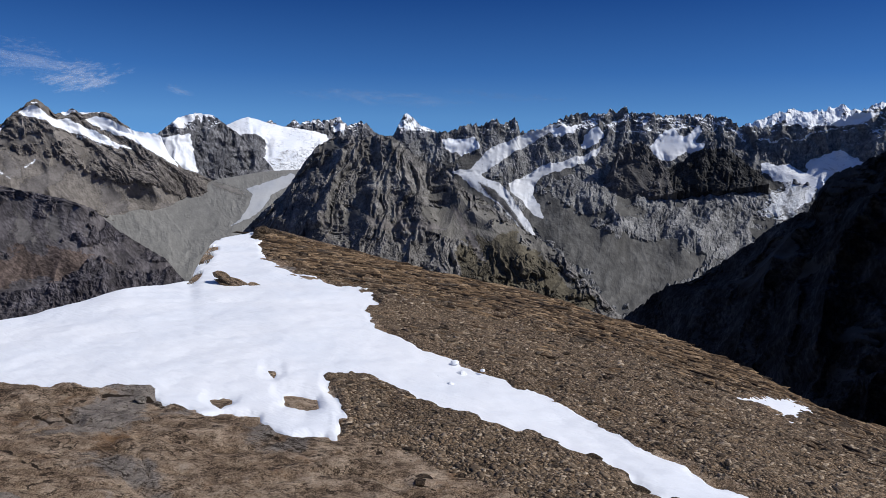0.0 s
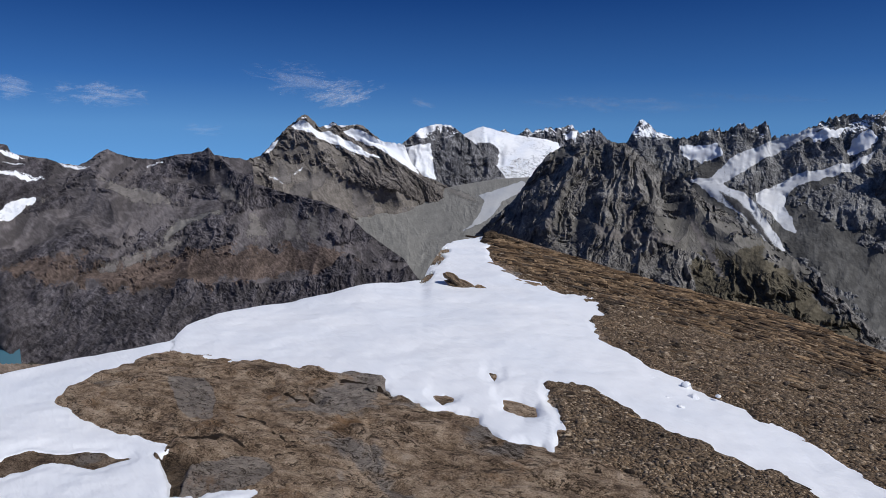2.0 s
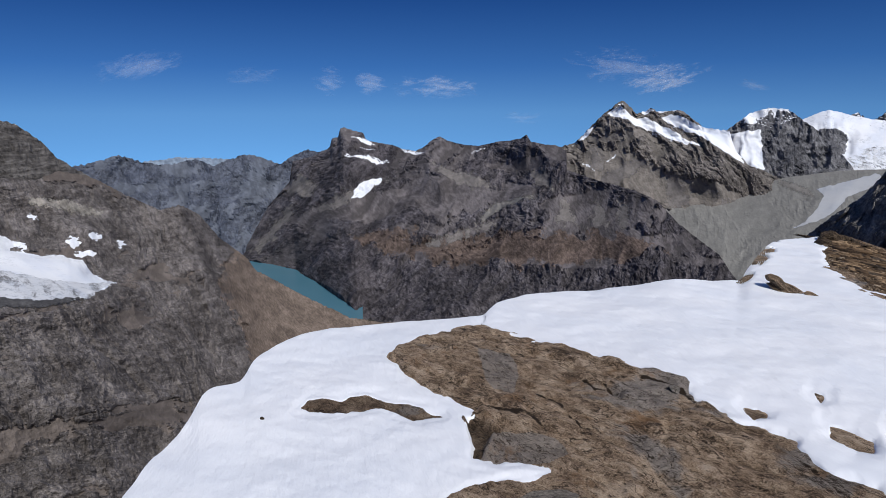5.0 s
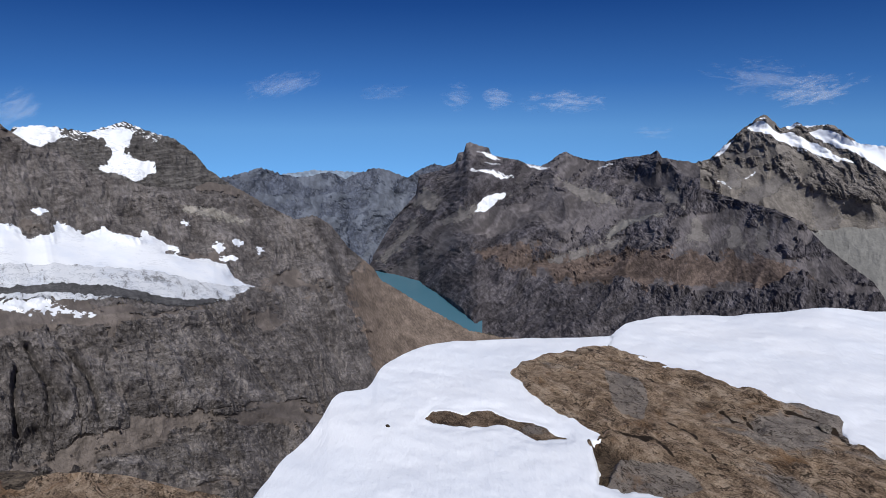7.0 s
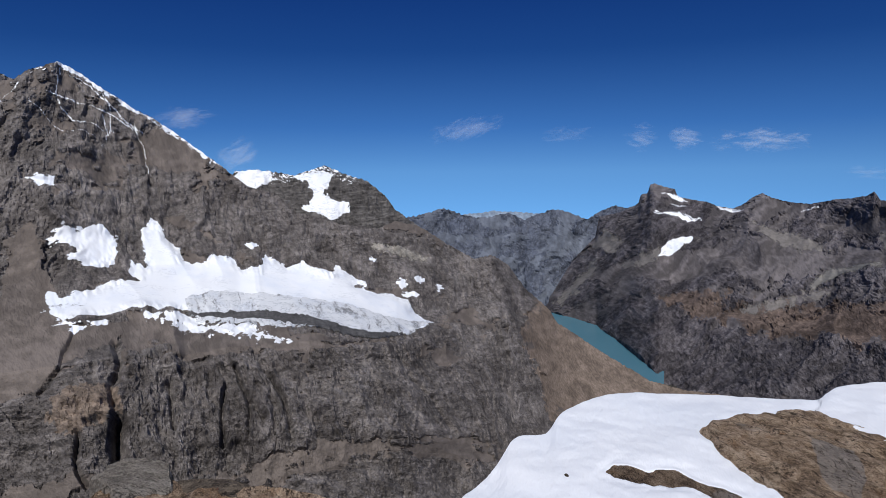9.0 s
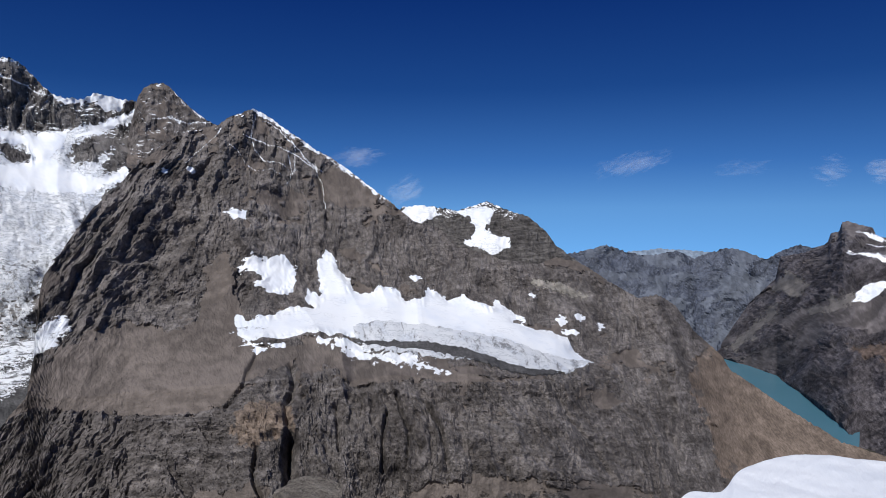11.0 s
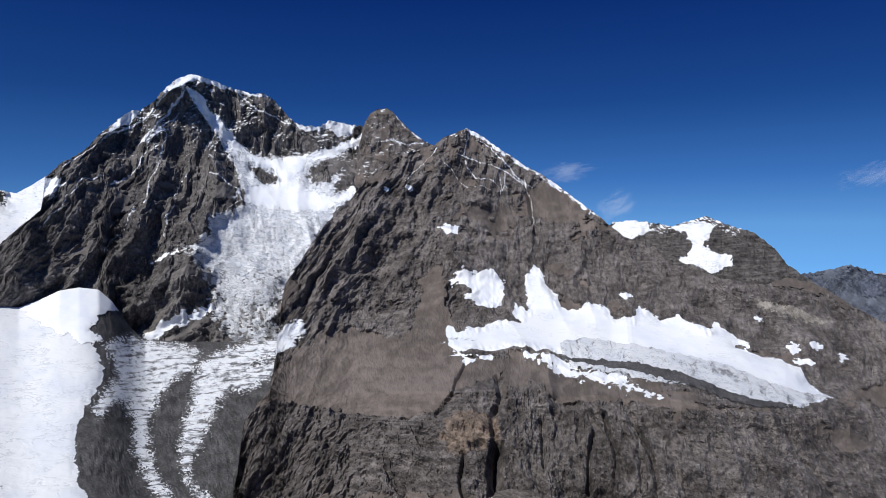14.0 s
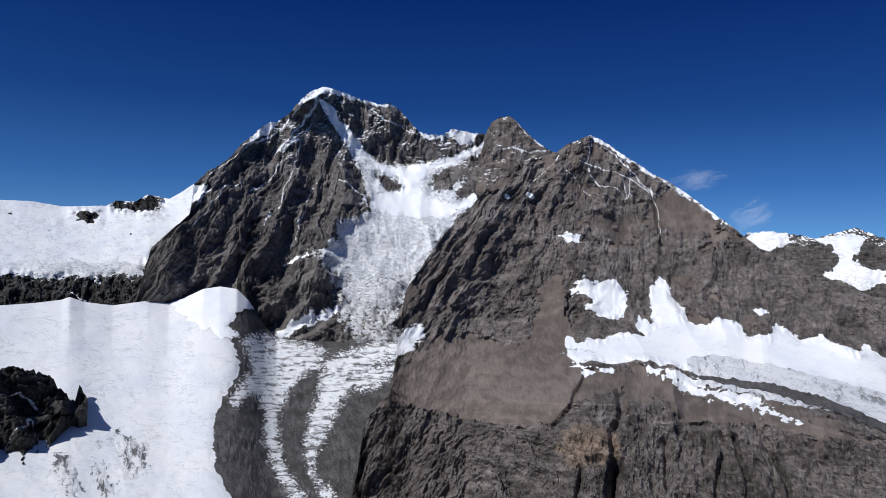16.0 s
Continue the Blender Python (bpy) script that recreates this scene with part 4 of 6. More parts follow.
summit = Mountain("dark_summit", [(138.3, -6.1), (136.7, -5.1), (136.3, -3.6), (136.1, -2.5), (135.7, -0.9), (134.4, 0.4), (132.9, 1.9), (132.6, 4.3), (131.5, 5.4), (130.2, 6.2), (129.2, 7.5), (128.5, 8.1), (127.4, 9.2), (126.7, 9.6), (126.2, 9.6), (125.4, 10.2), (124.3, 11.6), (123.4, 12.3), (122.4, 12.6), (121.3, 12.4), (119.8, 11.9), (118.4, 11.5), (117, 11.5), (116.3, 11.2), (115.3, 10.1), (114.3, 9.2), (113.6, 9.1), (112.6, 9.1), (111.7, 9.6), (110.2, 9.3), (109.3, 9.3), (107.8, 8.9), (100.3, 6.3)],
                  [(141, 1975), (136, 2020), (122, 2300), (110, 2450), (100, 2500)], [(138.3, -6.6), (135.9, -6.0), (134.3, -6.3), (133, -5.7), (131.8, -5.1), (129.2, -4.9), (128.1, -5.3), (127.7, -6.4), (128.7, -7.8), (126.4, -9.2), (119.9, -9.9), (106.5, -10.8)], [(140, 1940), (112, 1930)], SUMMIT, "dark rocky summit with snowy ledges and a glacier", (44, 260), (24, 90, 4), (7.5, 36), lean=[(100, -0.2), (114, -0.1), (134, 0.7)], spurs=[(70, 3.5, [(122.8, 11.9), (122.1, 8.2), (120.7, 4.6), (121.1, 1.2), (122.8, -2.6), (124.2, -6.3)]), (60, 3, [(128.5, 7.9), (130.2, 4.2), (133.1, 0), (135.1, -4)]), (45, 2.2, [(124.3, 10.9), (125.8, 5.8), (128.8, 1), (130.9, -3.6)]), (40, 2.2, [(123.5, 7.7), (125.7, 2), (128.3, -3.6), (129.1, -6.3)])],
                  profile=[(-9, 0), (-5, 0.12), (1, 0.4), (4, 0.6), (7, 0.9), (13.5, 1)], jag=0.12, step=0.085, seed=32, bare=0.95, zones=[("loose", [(129.8, -8.1), (128.2, -7.5), (126.4, -8.2), (120.9, -8.4), (116.1, -8.2), (115.1, -10.1), (129.1, -9.9)])],
                  threads=[(0.22, [(123, 11.6), (123.6, 10), (124.7, 8.6), (126.2, 7)]), (0.2, [(124.3, 11.1), (125.2, 9.7), (127.2, 8), (128.5, 7.4)]), (0.14, [(123.3, 9.3), (124.9, 7.6), (126, 6.8)]), (0.12, [(127.2, 8.8), (128.9, 7.2), (130.2, 5.9), (131.4, 5)]), (0.12, [(124, 7.9), (124.8, 5.8), (125.5, 3.9), (126.2, 2)]), (0.12, [(125.8, 6.2), (127.1, 4.3), (128.4, 3.6)]), (0.1, [(128.9, 4.2), (130.2, 3.7), (131.4, 1.9), (133.1, 0)]), (0.1, [(123, 4.5), (123.9, 3), (124.3, 1.1), (124.7, -0.3)]), (0.1, [(126.6, 2), (127.7, 0.1), (129, -1.7)]), (0.16, [(121.2, 8.7), (119.8, 6.5), (118.8, 4.6), (119.2, 2.7)]), (0.12, [(121.1, 4.5), (119.2, 3.9), (118.6, 2.6), (120.6, 1.2)]), (0.12, [(118.9, 11.4), (117, 10.1), (114.6, 9)])])
summit.cover("hanging_glacier", [(122.8, 11), (121.7, 10), (120.6, 8.9), (119.6, 7.8), (118.6, 7), (116.9, 6.6), (115, 6.5), (113.3, 6.8), (111.6, 7.2), (110.2, 7.8), (108.8, 8.3), (110, 7.4), (111.3, 6.6), (112.8, 6), (113.4, 5.2), (113.1, 4.5), (112, 4.3), (110.4, 5.5), (111.3, 4.1), (111.2, 3.5), (109.2, 4.2), (109.7, 3.2), (111, 2.2), (111.8, 1), (112.7, -0), (113.6, -1.6), (114.5, -2.9), (115.6, -4), (116.7, -5.4), (119, -5.9), (120.7, -4.5), (120.9, -3.1), (121.9, -1.7), (123.1, -1.4), (121, -0.2), (121.4, 0.6), (119.9, 1.5), (118.6, 2.3), (118.5, 3.3), (119.2, 5.2), (120.1, 7.2), (121.2, 8.8)], ICEFALL, "steep white hanging glacier torn by crevasses", "glacier", 0.15, 0.7, swell=2.5, swell_size=34, bed=0.5, thick=3, holes=([(118.3, 5.8), (116.9, 5.5), (115.8, 5.1), (116, 4.5), (116.9, 4.4), (117.7, 5)],))
for outline in ([(123.3, 11.7), (122.4, 11.2), (121.1, 9.9), (119.9, 8.5), (118.2, 6.8), (119.3, 6.4), (120.7, 8), (122.1, 9.8)], [(113.3, 6.6), (111.6, 7.3), (110.2, 8), (108.5, 8.7), (109.7, 7.4), (111.3, 6.5), (113, 6)]):
    summit.cover("couloir_snow", outline, FIRN, "steep snow gully feeding the glacier", "glacier", 0.06, 0.5, thick=3, part="hanging_glacier")
summit.cover("lower_icefall", [(122.9, -1.6), (121, -1.9), (118.2, -2.5), (114.6, -2.7), (115.3, -4.2), (115.9, -5.6), (116.2, -7), (114, -7.2), (114.2, -8.4), (116.6, -8.7), (119, -8.5), (120.2, -7.8), (120.9, -6.3), (120.9, -4.5)], DIRTY_ICEFALL, "grey broken ice at the foot of the hanging glacier", "glacier", 0.25, 0.8, swell=6, swell_size=22, thick=2.4, part="hanging_glacier")
summit.cover("firn_shelf", [(118.8, 6.9), (116.9, 6.5), (113.5, 6.7), (113.7, 5.6), (114.5, 4.7), (113.7, 4), (111.6, 3.3), (109.2, 4.2), (109.8, 3.2), (112, 2.1), (114.4, 2), (116.8, 2.3), (118.5, 2.6), (118.2, 3.9), (116.8, 4.3), (115.7, 4.7), (116.4, 5.6), (118.1, 6.1)], FIRN, "smooth white firn shelf in the hanging glacier", "glacier", 0.15, 0.8, thick=5, part="hanging_glacier")
for outline in ([(126.5, -7.8), (124.6, -7), (122.8, -6.3), (120.8, -5.5), (120.6, -5.9), (122.3, -6.8), (124.2, -7.7), (125.5, -8.2)], [(128.6, -7.6), (128, -6.9), (127.2, -7.3), (127.8, -7.7)]):
    summit.cover("avalanche_cone", outline, FIRN, "white avalanche cone at the summit's foot", "snowfield", 0.15, 0.5, part=True)
summit.cover("crest_snow", [(128.7, 7.3), (127.5, 9.2), (126.7, 9.7), (126.1, 9.7), (126.5, 9), (127.6, 8.2)], FIRN, "snow along the summit's crest", "snowfield", 0.15, 0.5, part=True)
summit.cover("top_snow", [(124.6, 11), (123.5, 12.3), (122.5, 12.8), (121.2, 12.6), (119.8, 12.1), (118.3, 11.6), (116.5, 11.5), (116.3, 11.2), (117, 11.2), (118.4, 11.2), (119.8, 11.6), (121.2, 12), (122.3, 12.1), (123.1, 11.8), (124, 11.1)], FIRN, "rim of white snow on the summit", "snowfield", 0.06, 0.4, part=True, thick=1.0)
summit.cover("col_snow", [(114.8, 9.6), (114.2, 9.3), (113.5, 9.2), (112.5, 9.3), (111.7, 9.8), (110.2, 9.5), (109.3, 9.4), (110, 8.5), (110.9, 8.3), (111.7, 8.9), (112.7, 8.7), (113.8, 8.5)], FIRN, "white snow in the col beside the summit", "snowfield", 0.06, 0.4, part=True, thick=1.0)
for outline in ([(125.8, -2.2), (124.7, -1.7), (123.6, -1.2), (123.2, -1.6), (124.3, -1.9)], [(126.5, 6.8), (124.9, 8), (124.4, 7.8), (125.6, 7.1)], [(132.6, 4.4), (131.4, 3.4), (132.3, 2.5), (133, 1.9), (133.4, 2.7)]):
    summit.cover("ledge_snow_patch", outline, FIRN, "snow patch on a ledge of the dark summit", "snowfield", 0.12, 0.4, part=True)
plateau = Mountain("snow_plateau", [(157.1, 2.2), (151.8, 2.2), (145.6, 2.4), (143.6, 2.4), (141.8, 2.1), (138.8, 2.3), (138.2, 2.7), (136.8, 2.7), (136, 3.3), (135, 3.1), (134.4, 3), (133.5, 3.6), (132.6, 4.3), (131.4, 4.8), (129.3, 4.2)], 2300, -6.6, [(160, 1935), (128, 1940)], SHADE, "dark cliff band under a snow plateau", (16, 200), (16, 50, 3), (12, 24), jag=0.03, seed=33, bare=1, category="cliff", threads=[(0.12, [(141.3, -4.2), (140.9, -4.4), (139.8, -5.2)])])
plateau.cover("plateau_glacier", [(157.6, 3.5), (145.6, 3.1), (138.8, 3.1), (135.8, 4.1), (132.6, 5.4), (129.3, 5.6), (130.1, 1), (134.3, -0.2), (136, -2.2), (136.6, -3), (138.3, -2.8), (139.8, -3.2), (141, -2.9), (142.4, -3.1), (144.2, -2.8), (145.6, -3), (157.5, -3)], GLACIER, "broad white glacier plateau above a dark cliff", "glacier", 0.18, 0.8, swell=1.5, swell_size=60, holes=([(138.2, 2.6), (136.8, 2.6), (136, 3.1), (135, 3), (135.2, 2.1), (136.8, 1.9), (137.8, 2.1), (138.5, 2.3)], [(141, 1.5), (140.3, 1.7), (139.5, 1.7), (139.4, 1.3), (140.1, 1), (140.7, 1.2)]), even=1.0, bed=0.85)
plateau.cover("broken_ice_edge", [(136, -2), (137, -2.1), (138.1, -1.7), (139.1, -2.1), (141.3, -1.9), (143.2, -2.5), (143.5, -2.9), (142.4, -3.1), (141, -2.9), (139.8, -3.2), (138.3, -2.9), (136.4, -3.1)], snow_cover("broken_edge", 40, dirt=0.3, streak=(0.4, 0.9), crevasse=1.2, old=0.85, frayed=1.0, soil=(0.32, 0.33, 0.35)), "crevassed grey ice at the plateau's edge", "glacier", 0.2, 0.8, thick=3, part="plateau_glacier")
second = Mountain("brown_second_peak", [(100.3, 6.3), (102.9, 7.7), (103.8, 8.1), (105, 9), (105.7, 9.7), (106.4, 10.4), (106.9, 10.7), (107.7, 10.6), (108.3, 10.2), (108.7, 9.5), (109, 8.4), (109.4, 6.7), (109.7, 4.8)], 2350, [(100.2, 0.7), (106.7, 1.5), (108.7, 3.8), (109.4, 4.1), (109.7, 4.3)], 2220, SHOULDER, "brown rock peak behind the pyramid", (16, 120), (8, 50, 2), (5, 24), jag=0.06, seed=34, bare=0.7, skirt=0.0, threads=[(0.14, [(106.6, 8.1), (105, 7.8), (103.8, 7.9)]), (0.12, [(106.2, 10.3), (105.2, 9.1), (104, 8.3)]), (0.1, [(107.6, 7.9), (106.4, 8.3), (105.4, 7.5)])])
basin = Mountain("glacier_basin", [(159.4, -3.8), (145.5, -5.1), (143.5, -5), (141.7, -4.8), (141.2, -4.6), (140.2, -5), (138.3, -5.3), (135.9, -5), (134.3, -5.2), (133, -4.7), (131.8, -4.1), (130.5, -3.9), (129.2, -4.1), (128.3, -5), (127.6, -6.1), (126.9, -7.2), (126, -8.1), (122.8, -8.4), (119, -8.6), (116.1, -8.5), (113.2, -9), (111.3, -10)], 1920, -29, 900, DEBRIS, "grey moraine-covered floor of the glacier basin", (4, 240), (1, 60, 2), (1.5, 16), jag=0.0, step=0.12, seed=35, lift=0.8, category="glacier floor")
basin.cover("basin_glacier", [(159.4, -2.5), (145.6, -3.5), (140.2, -3.5), (134.3, -3.6), (131.8, -3.1), (129.6, -3.1), (129.8, -6.3), (129.8, -8.1), (128.8, -9.9), (129.1, -11.1), (130.1, -12.6), (130.7, -14.3), (130.8, -16.4), (130.5, -18.1), (129.8, -19.6), (128.9, -20.7), (127.9, -24.3), (159.2, -18.9)], snow_cover("smooth_glacier", 90, dirt=0.14, streak=(0.5, 0.6), crevasse=0.4, old=0.86), "smooth white glacier filling the basin", "glacier", 0.12, 0.8, swell=0.8, swell_size=60)
for outline in ([(138.5, -14.9), (137.6, -14.8), (135.7, -16), (135.9, -17.6), (136.7, -18.3), (137.5, -17)], [(142.3, -15.7), (141.2, -16), (140, -18.6), (140.7, -19.3), (141.9, -17.6)], [(139.7, -16.8), (138.9, -16.9), (137.9, -18.9), (138.5, -19.6), (139.4, -18.3)]):
    basin.cover("dark_ice_band", outline, snow_cover("dark_ice_band", 26, dirt=0.52, streak=(1.1, 0.4), crevasse=0.6, old=0.85, frayed=1.2, soil=(0.1, 0.1, 0.105)), "dark streaked band on the basin glacier", "glacier", 0.3, 0.5, thick=3, part="basin_glacier")
basin.cover("snow_apron", [(134.3, -5.2), (133.2, -4.6), (131.8, -3.9), (129.2, -3.6), (127.6, -3.8), (127.6, -5.4), (129.1, -6.2), (129.8, -7.2), (128.8, -8.1), (130.2, -8.2), (131.7, -7.3), (133, -6.6)], FIRN, "snow apron between the cliff and the glacier", "snowfield", 0.2, 0.6, thick=4)
for outline in ([(128.6, -8.1), (126.9, -7.8), (124.6, -8.4), (121.9, -9.1), (122.6, -10.5), (124, -11.4), (125.2, -12.7), (125.7, -14.5), (125.8, -16.2), (125.3, -18), (123.9, -20.2), (123.2, -21), (124.6, -20.5), (126, -18.4), (126.8, -16.4), (126.7, -14.5), (127.2, -12.9), (128.1, -12.6), (129, -13.5), (129.5, -12.8), (128.3, -11.3), (128.1, -10)], [(121, -9.5), (118, -8.5), (116.1, -7.8), (114, -7.1), (113.6, -7.8), (114.3, -8.7), (116.1, -9.7), (118, -10.6), (119.5, -11.9), (120.6, -13.3), (121.3, -14.8), (121.7, -16), (122.6, -17.2), (123, -18.5), (121.8, -19.8), (120.6, -21), (121.8, -20.7), (123.1, -18.9), (123.5, -16.8), (123.3, -15), (122.6, -13.2), (122.4, -11.5), (121.8, -10.3)], [(120.8, -10.1), (118.9, -11), (116.1, -10.1), (114.9, -10.5), (116.1, -11.2), (118.4, -12.4), (120.3, -12.4)]):
    basin.cover("banded_ice_stream", outline, BANDED, "white ice stream striped with dark debris", "glacier", 0.25, 0.9, thick=0.9)
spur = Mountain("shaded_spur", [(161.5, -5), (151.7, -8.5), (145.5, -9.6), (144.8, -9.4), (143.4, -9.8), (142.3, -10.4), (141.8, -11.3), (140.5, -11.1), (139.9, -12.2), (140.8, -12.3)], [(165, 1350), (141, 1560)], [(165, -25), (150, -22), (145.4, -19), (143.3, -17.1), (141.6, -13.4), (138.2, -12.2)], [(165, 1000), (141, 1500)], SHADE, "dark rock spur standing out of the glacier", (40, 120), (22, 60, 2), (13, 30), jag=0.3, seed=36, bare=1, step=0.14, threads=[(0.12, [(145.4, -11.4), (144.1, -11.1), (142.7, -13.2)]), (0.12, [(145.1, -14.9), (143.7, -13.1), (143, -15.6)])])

pyramid = Mountain("pyramid_mountain", [(122.4, -25.5), (119.7, -21.1), (119.1, -18.6), (118.8, -16.2), (118.6, -14.9), (117.7, -13.8), (116.5, -12.4), (116.1, -10.1), (115.8, -7.2), (115.5, -4.9), (115.2, -3.8), (114.5, -2.9), (113.8, -1.7), (112, 1), (109.9, 3.1), (109.2, 4.1), (107.8, 5.3), (105.9, 6.8), (104, 7.5), (102.9, 7.7), (102.2, 8.3), (101.2, 8.7), (100.1, 9.1), (99.4, 8.8), (98.7, 8.4), (97.6, 7.6), (96.2, 6.7), (95.1, 5.9), (94, 5.4), (92.7, 4.5), (91.4, 3.5), (90.1, 2.5), (88.9, 1.6), (88.1, 0.9), (87, -0), (84.9, -0.5)] + [(83.2, -2.1), (79.4, -3.2), (76.5, -3.6), (75, -3.0), (73.1, -3.4), (70.7, -4.9), (68.3, -6.3), (66.8, -5.9), (65.4, -6.8), (64, -8.7), (62, -10.4), (61.3, -11.5), (57.8, -13.7), (53.6, -15.9), (50.9, -16.4), (47.5, -16.5), (44, -17.2)],
                   [(121, 1240), (116, 1380), (110, 1500), (100, 1600), (85, 1750), (68, 1950), (55, 2350), (44, 2500)], -31, [(120, 1000), (100, 760), (75, 820), (60, 1100), (44, 1400)], SHOULDER, "brown pyramid mountain with a broad cliffed shoulder", (24, 240), (16, 80, 2.6), (6.4, 24), lean=[(44, -0.6), (70, -0.5), (85, -0.1), (97, -0.1), (110, 0.8), (120, 0.8)],
                   spurs=[(35, 5, [(100.2, 9.1), (101.6, 4.9), (101.4, 0.2), (100.6, -4)]), (22, 3, [(106.4, 6.8), (109.1, 0.5), (111.4, -6.2), (116.5, -12.4)]), (-20, 0.45, [(97.3, -11.8), (97.1, -13.5), (97.8, -15.2), (97.3, -17.2)]), (-46, 0.75, [(97.3, -17.7), (97.6, -19.4), (97.7, -20.9)]), (-24, 0.42, [(86.1, -15.2), (84.9, -17.1), (84.2, -19.0), (84.0, -21.2)]), (-18, 0.32, [(93.5, -15.0), (93.5, -16.8), (93.6, -18.7)]), (-18, 0.32, [(89.4, -16.0), (89.8, -18.1), (89.7, -20.3)]), (-16, 0.32, [(88.5, -14.7), (87.5, -16.7), (87.4, -19.4)]), (-14, 0.3, [(87.3, -17.4), (86.3, -18.7)]), (-18, 0.35, [(100.3, -18.2), (100.4, -19.9), (99.9, -21.7)]), (-12, 0.3, [(91.5, -15.2), (91.8, -17.0)]), (-14, 0.4, [(75.5, -13.1), (73.7, -16.5), (72, -18), (70.3, -20.2)]), (9, 1.0, [(117.8, -14.4), (113.3, -14.4), (107.5, -15.9), (103.8, -15.9), (100.1, -13.8), (97.7, -12.4)]), (10, 1.0, [(96.2, -13.8), (92.3, -14.3), (87.5, -14.2), (82.3, -13.5), (77.3, -13.7)]), (11, 1.0, [(117, -17.4), (111.1, -18), (104.8, -18.3), (99.1, -18.7)]),
                          (60, 4, [(66.8, -5.9), (65.4, -11.1), (62.5, -16.6)]), (-16, 0.35, [(95.3, 4.9), (94.7, 2.6), (94.1, 0.4)]), (-16, 0.3, [(100.1, -10.5), (101.2, -13.3), (102.9, -15)]), (18, 1.8, [(101.6, -16.4), (99.8, -15.4), (98.4, -16.1)]), (12, 0.7, [(104.9, 4.4), (107.7, 0.1), (110.4, -4.3), (112.8, -7.7)]), (12, 0.7, [(102.5, 1.6), (105.2, -1.8), (107.5, -5.2)]), (10, 0.6, [(107.2, 2.5), (110, -0.9), (112.8, -4.8)])],
                   profile=[(-31, 0), (-20, 0.13), (-13, 0.27), (-11, 0.4), (-6, 0.68), (0, 0.82), (10, 1)], jag=0.08, step=0.085, seed=37, rows_per=0.85, lift=0.3, bare=0.62, proud=4,
                   threads=[(0.1, [(99.4, 8.1), (98.2, 7.5), (97.1, 6.3), (95.7, 4.9), (94.6, 4.2)]), (0.1, [(100.8, 6.8), (98.9, 6.3), (97.1, 5.6), (95.3, 4.5)]), (0.1, [(97.3, 7), (96.9, 5.4), (97, 4)]), (0.12, [(97.5, 5.4), (97.2, 4.2), (97.5, 3.3)]), (0.1, [(99.9, 8.6), (100.3, 6.8), (99.3, 4.9), (96.6, 4.2)]), (0.1, [(95.3, 4.9), (94.7, 3.3), (94.4, 1.3)]), (0.08, [(102.1, 6.3), (100.2, 4.2), (98, 3.8)]), (0.09, [(94, 5.1), (92.3, 4), (89.7, 2)]), (0.09, [(102.8, 7.5), (104, 5.8), (105.4, 4.4)])],
                   zones=[("loose", [(102.6, -3.1), (101.8, -7.3), (101.3, -9.6), (99.7, -10.8), (100.3, -11.8), (102.4, -14.2), (104.9, -15.6), (108.8, -14.9), (113.1, -14.6), (116.5, -13.7), (115.1, -11), (112.8, -8.7), (109.4, -7.6), (106.5, -8.6), (104.6, -7.9), (104, -5.1)]), ("cliff", [(109.2, 3.9), (104, 6.8), (102.8, 3.5), (103.8, -3.2), (104.6, -7.9), (106.5, -8.2), (108.9, -7.3), (113.2, -8.2), (114.8, -5.3), (113.4, -2)]), ("loose", [(62.5, -9), (60.1, -12), (53.6, -14.2), (44, -14.6), (44, -20), (60.5, -20), (62.5, -17.8), (63.4, -14.8), (63.8, -12.5)]), ("turf", [(62.5, -9), (60.1, -12), (53.6, -14.2), (44, -14.6), (44, -20), (60.5, -20), (62.5, -17.8), (63.4, -14.8), (63.8, -12.5)]),
                          ("cliff", [(102, -0.3), (96.1, -0.6), (92.1, -4.6), (92.9, -5.5), (95.9, -7), (100.4, -7.7), (101.9, -5.9)]), ("cliff", [(118.8, -16), (116, -13.5), (111.2, -14.6), (104.9, -15.7), (101.7, -14.2), (97.2, -11.6), (96.5, -20.2), (118.2, -21.2)]), ("cliff", [(96.2, -13.4), (82.8, -13.6), (74.6, -13.5), (70.4, -15.7), (65.7, -12.7), (62.6, -14.7), (61.8, -19.6), (96.2, -22.7)]), ("cliff", [(90.5, -1), (82.9, -1.9), (76.1, -3.7), (69.7, -5.7), (65.8, -6.8), (63.5, -9.1), (64.2, -12.5), (69.6, -9.6), (76, -7.8), (82.9, -5.7), (89.5, -4.8)]), ("loose", [(93.3, -11.5), (87.5, -11.9), (80.5, -13.5), (76, -13.2), (82.8, -14), (92.3, -13.8)]), ("loose", [(86.5, -22.5), (86, -19.9), (82.7, -18.9), (78.1, -19.4), (75.8, -21.7)]), ("loose", [(82.8, -14.9), (80, -14.8), (78.6, -16.4), (81.3, -17.9), (84.2, -17.2)]), ("turf", [(102.3, -17.1), (101.3, -15.3), (98.9, -14.3), (97.6, -16), (98.1, -18), (101.1, -17.9)])])
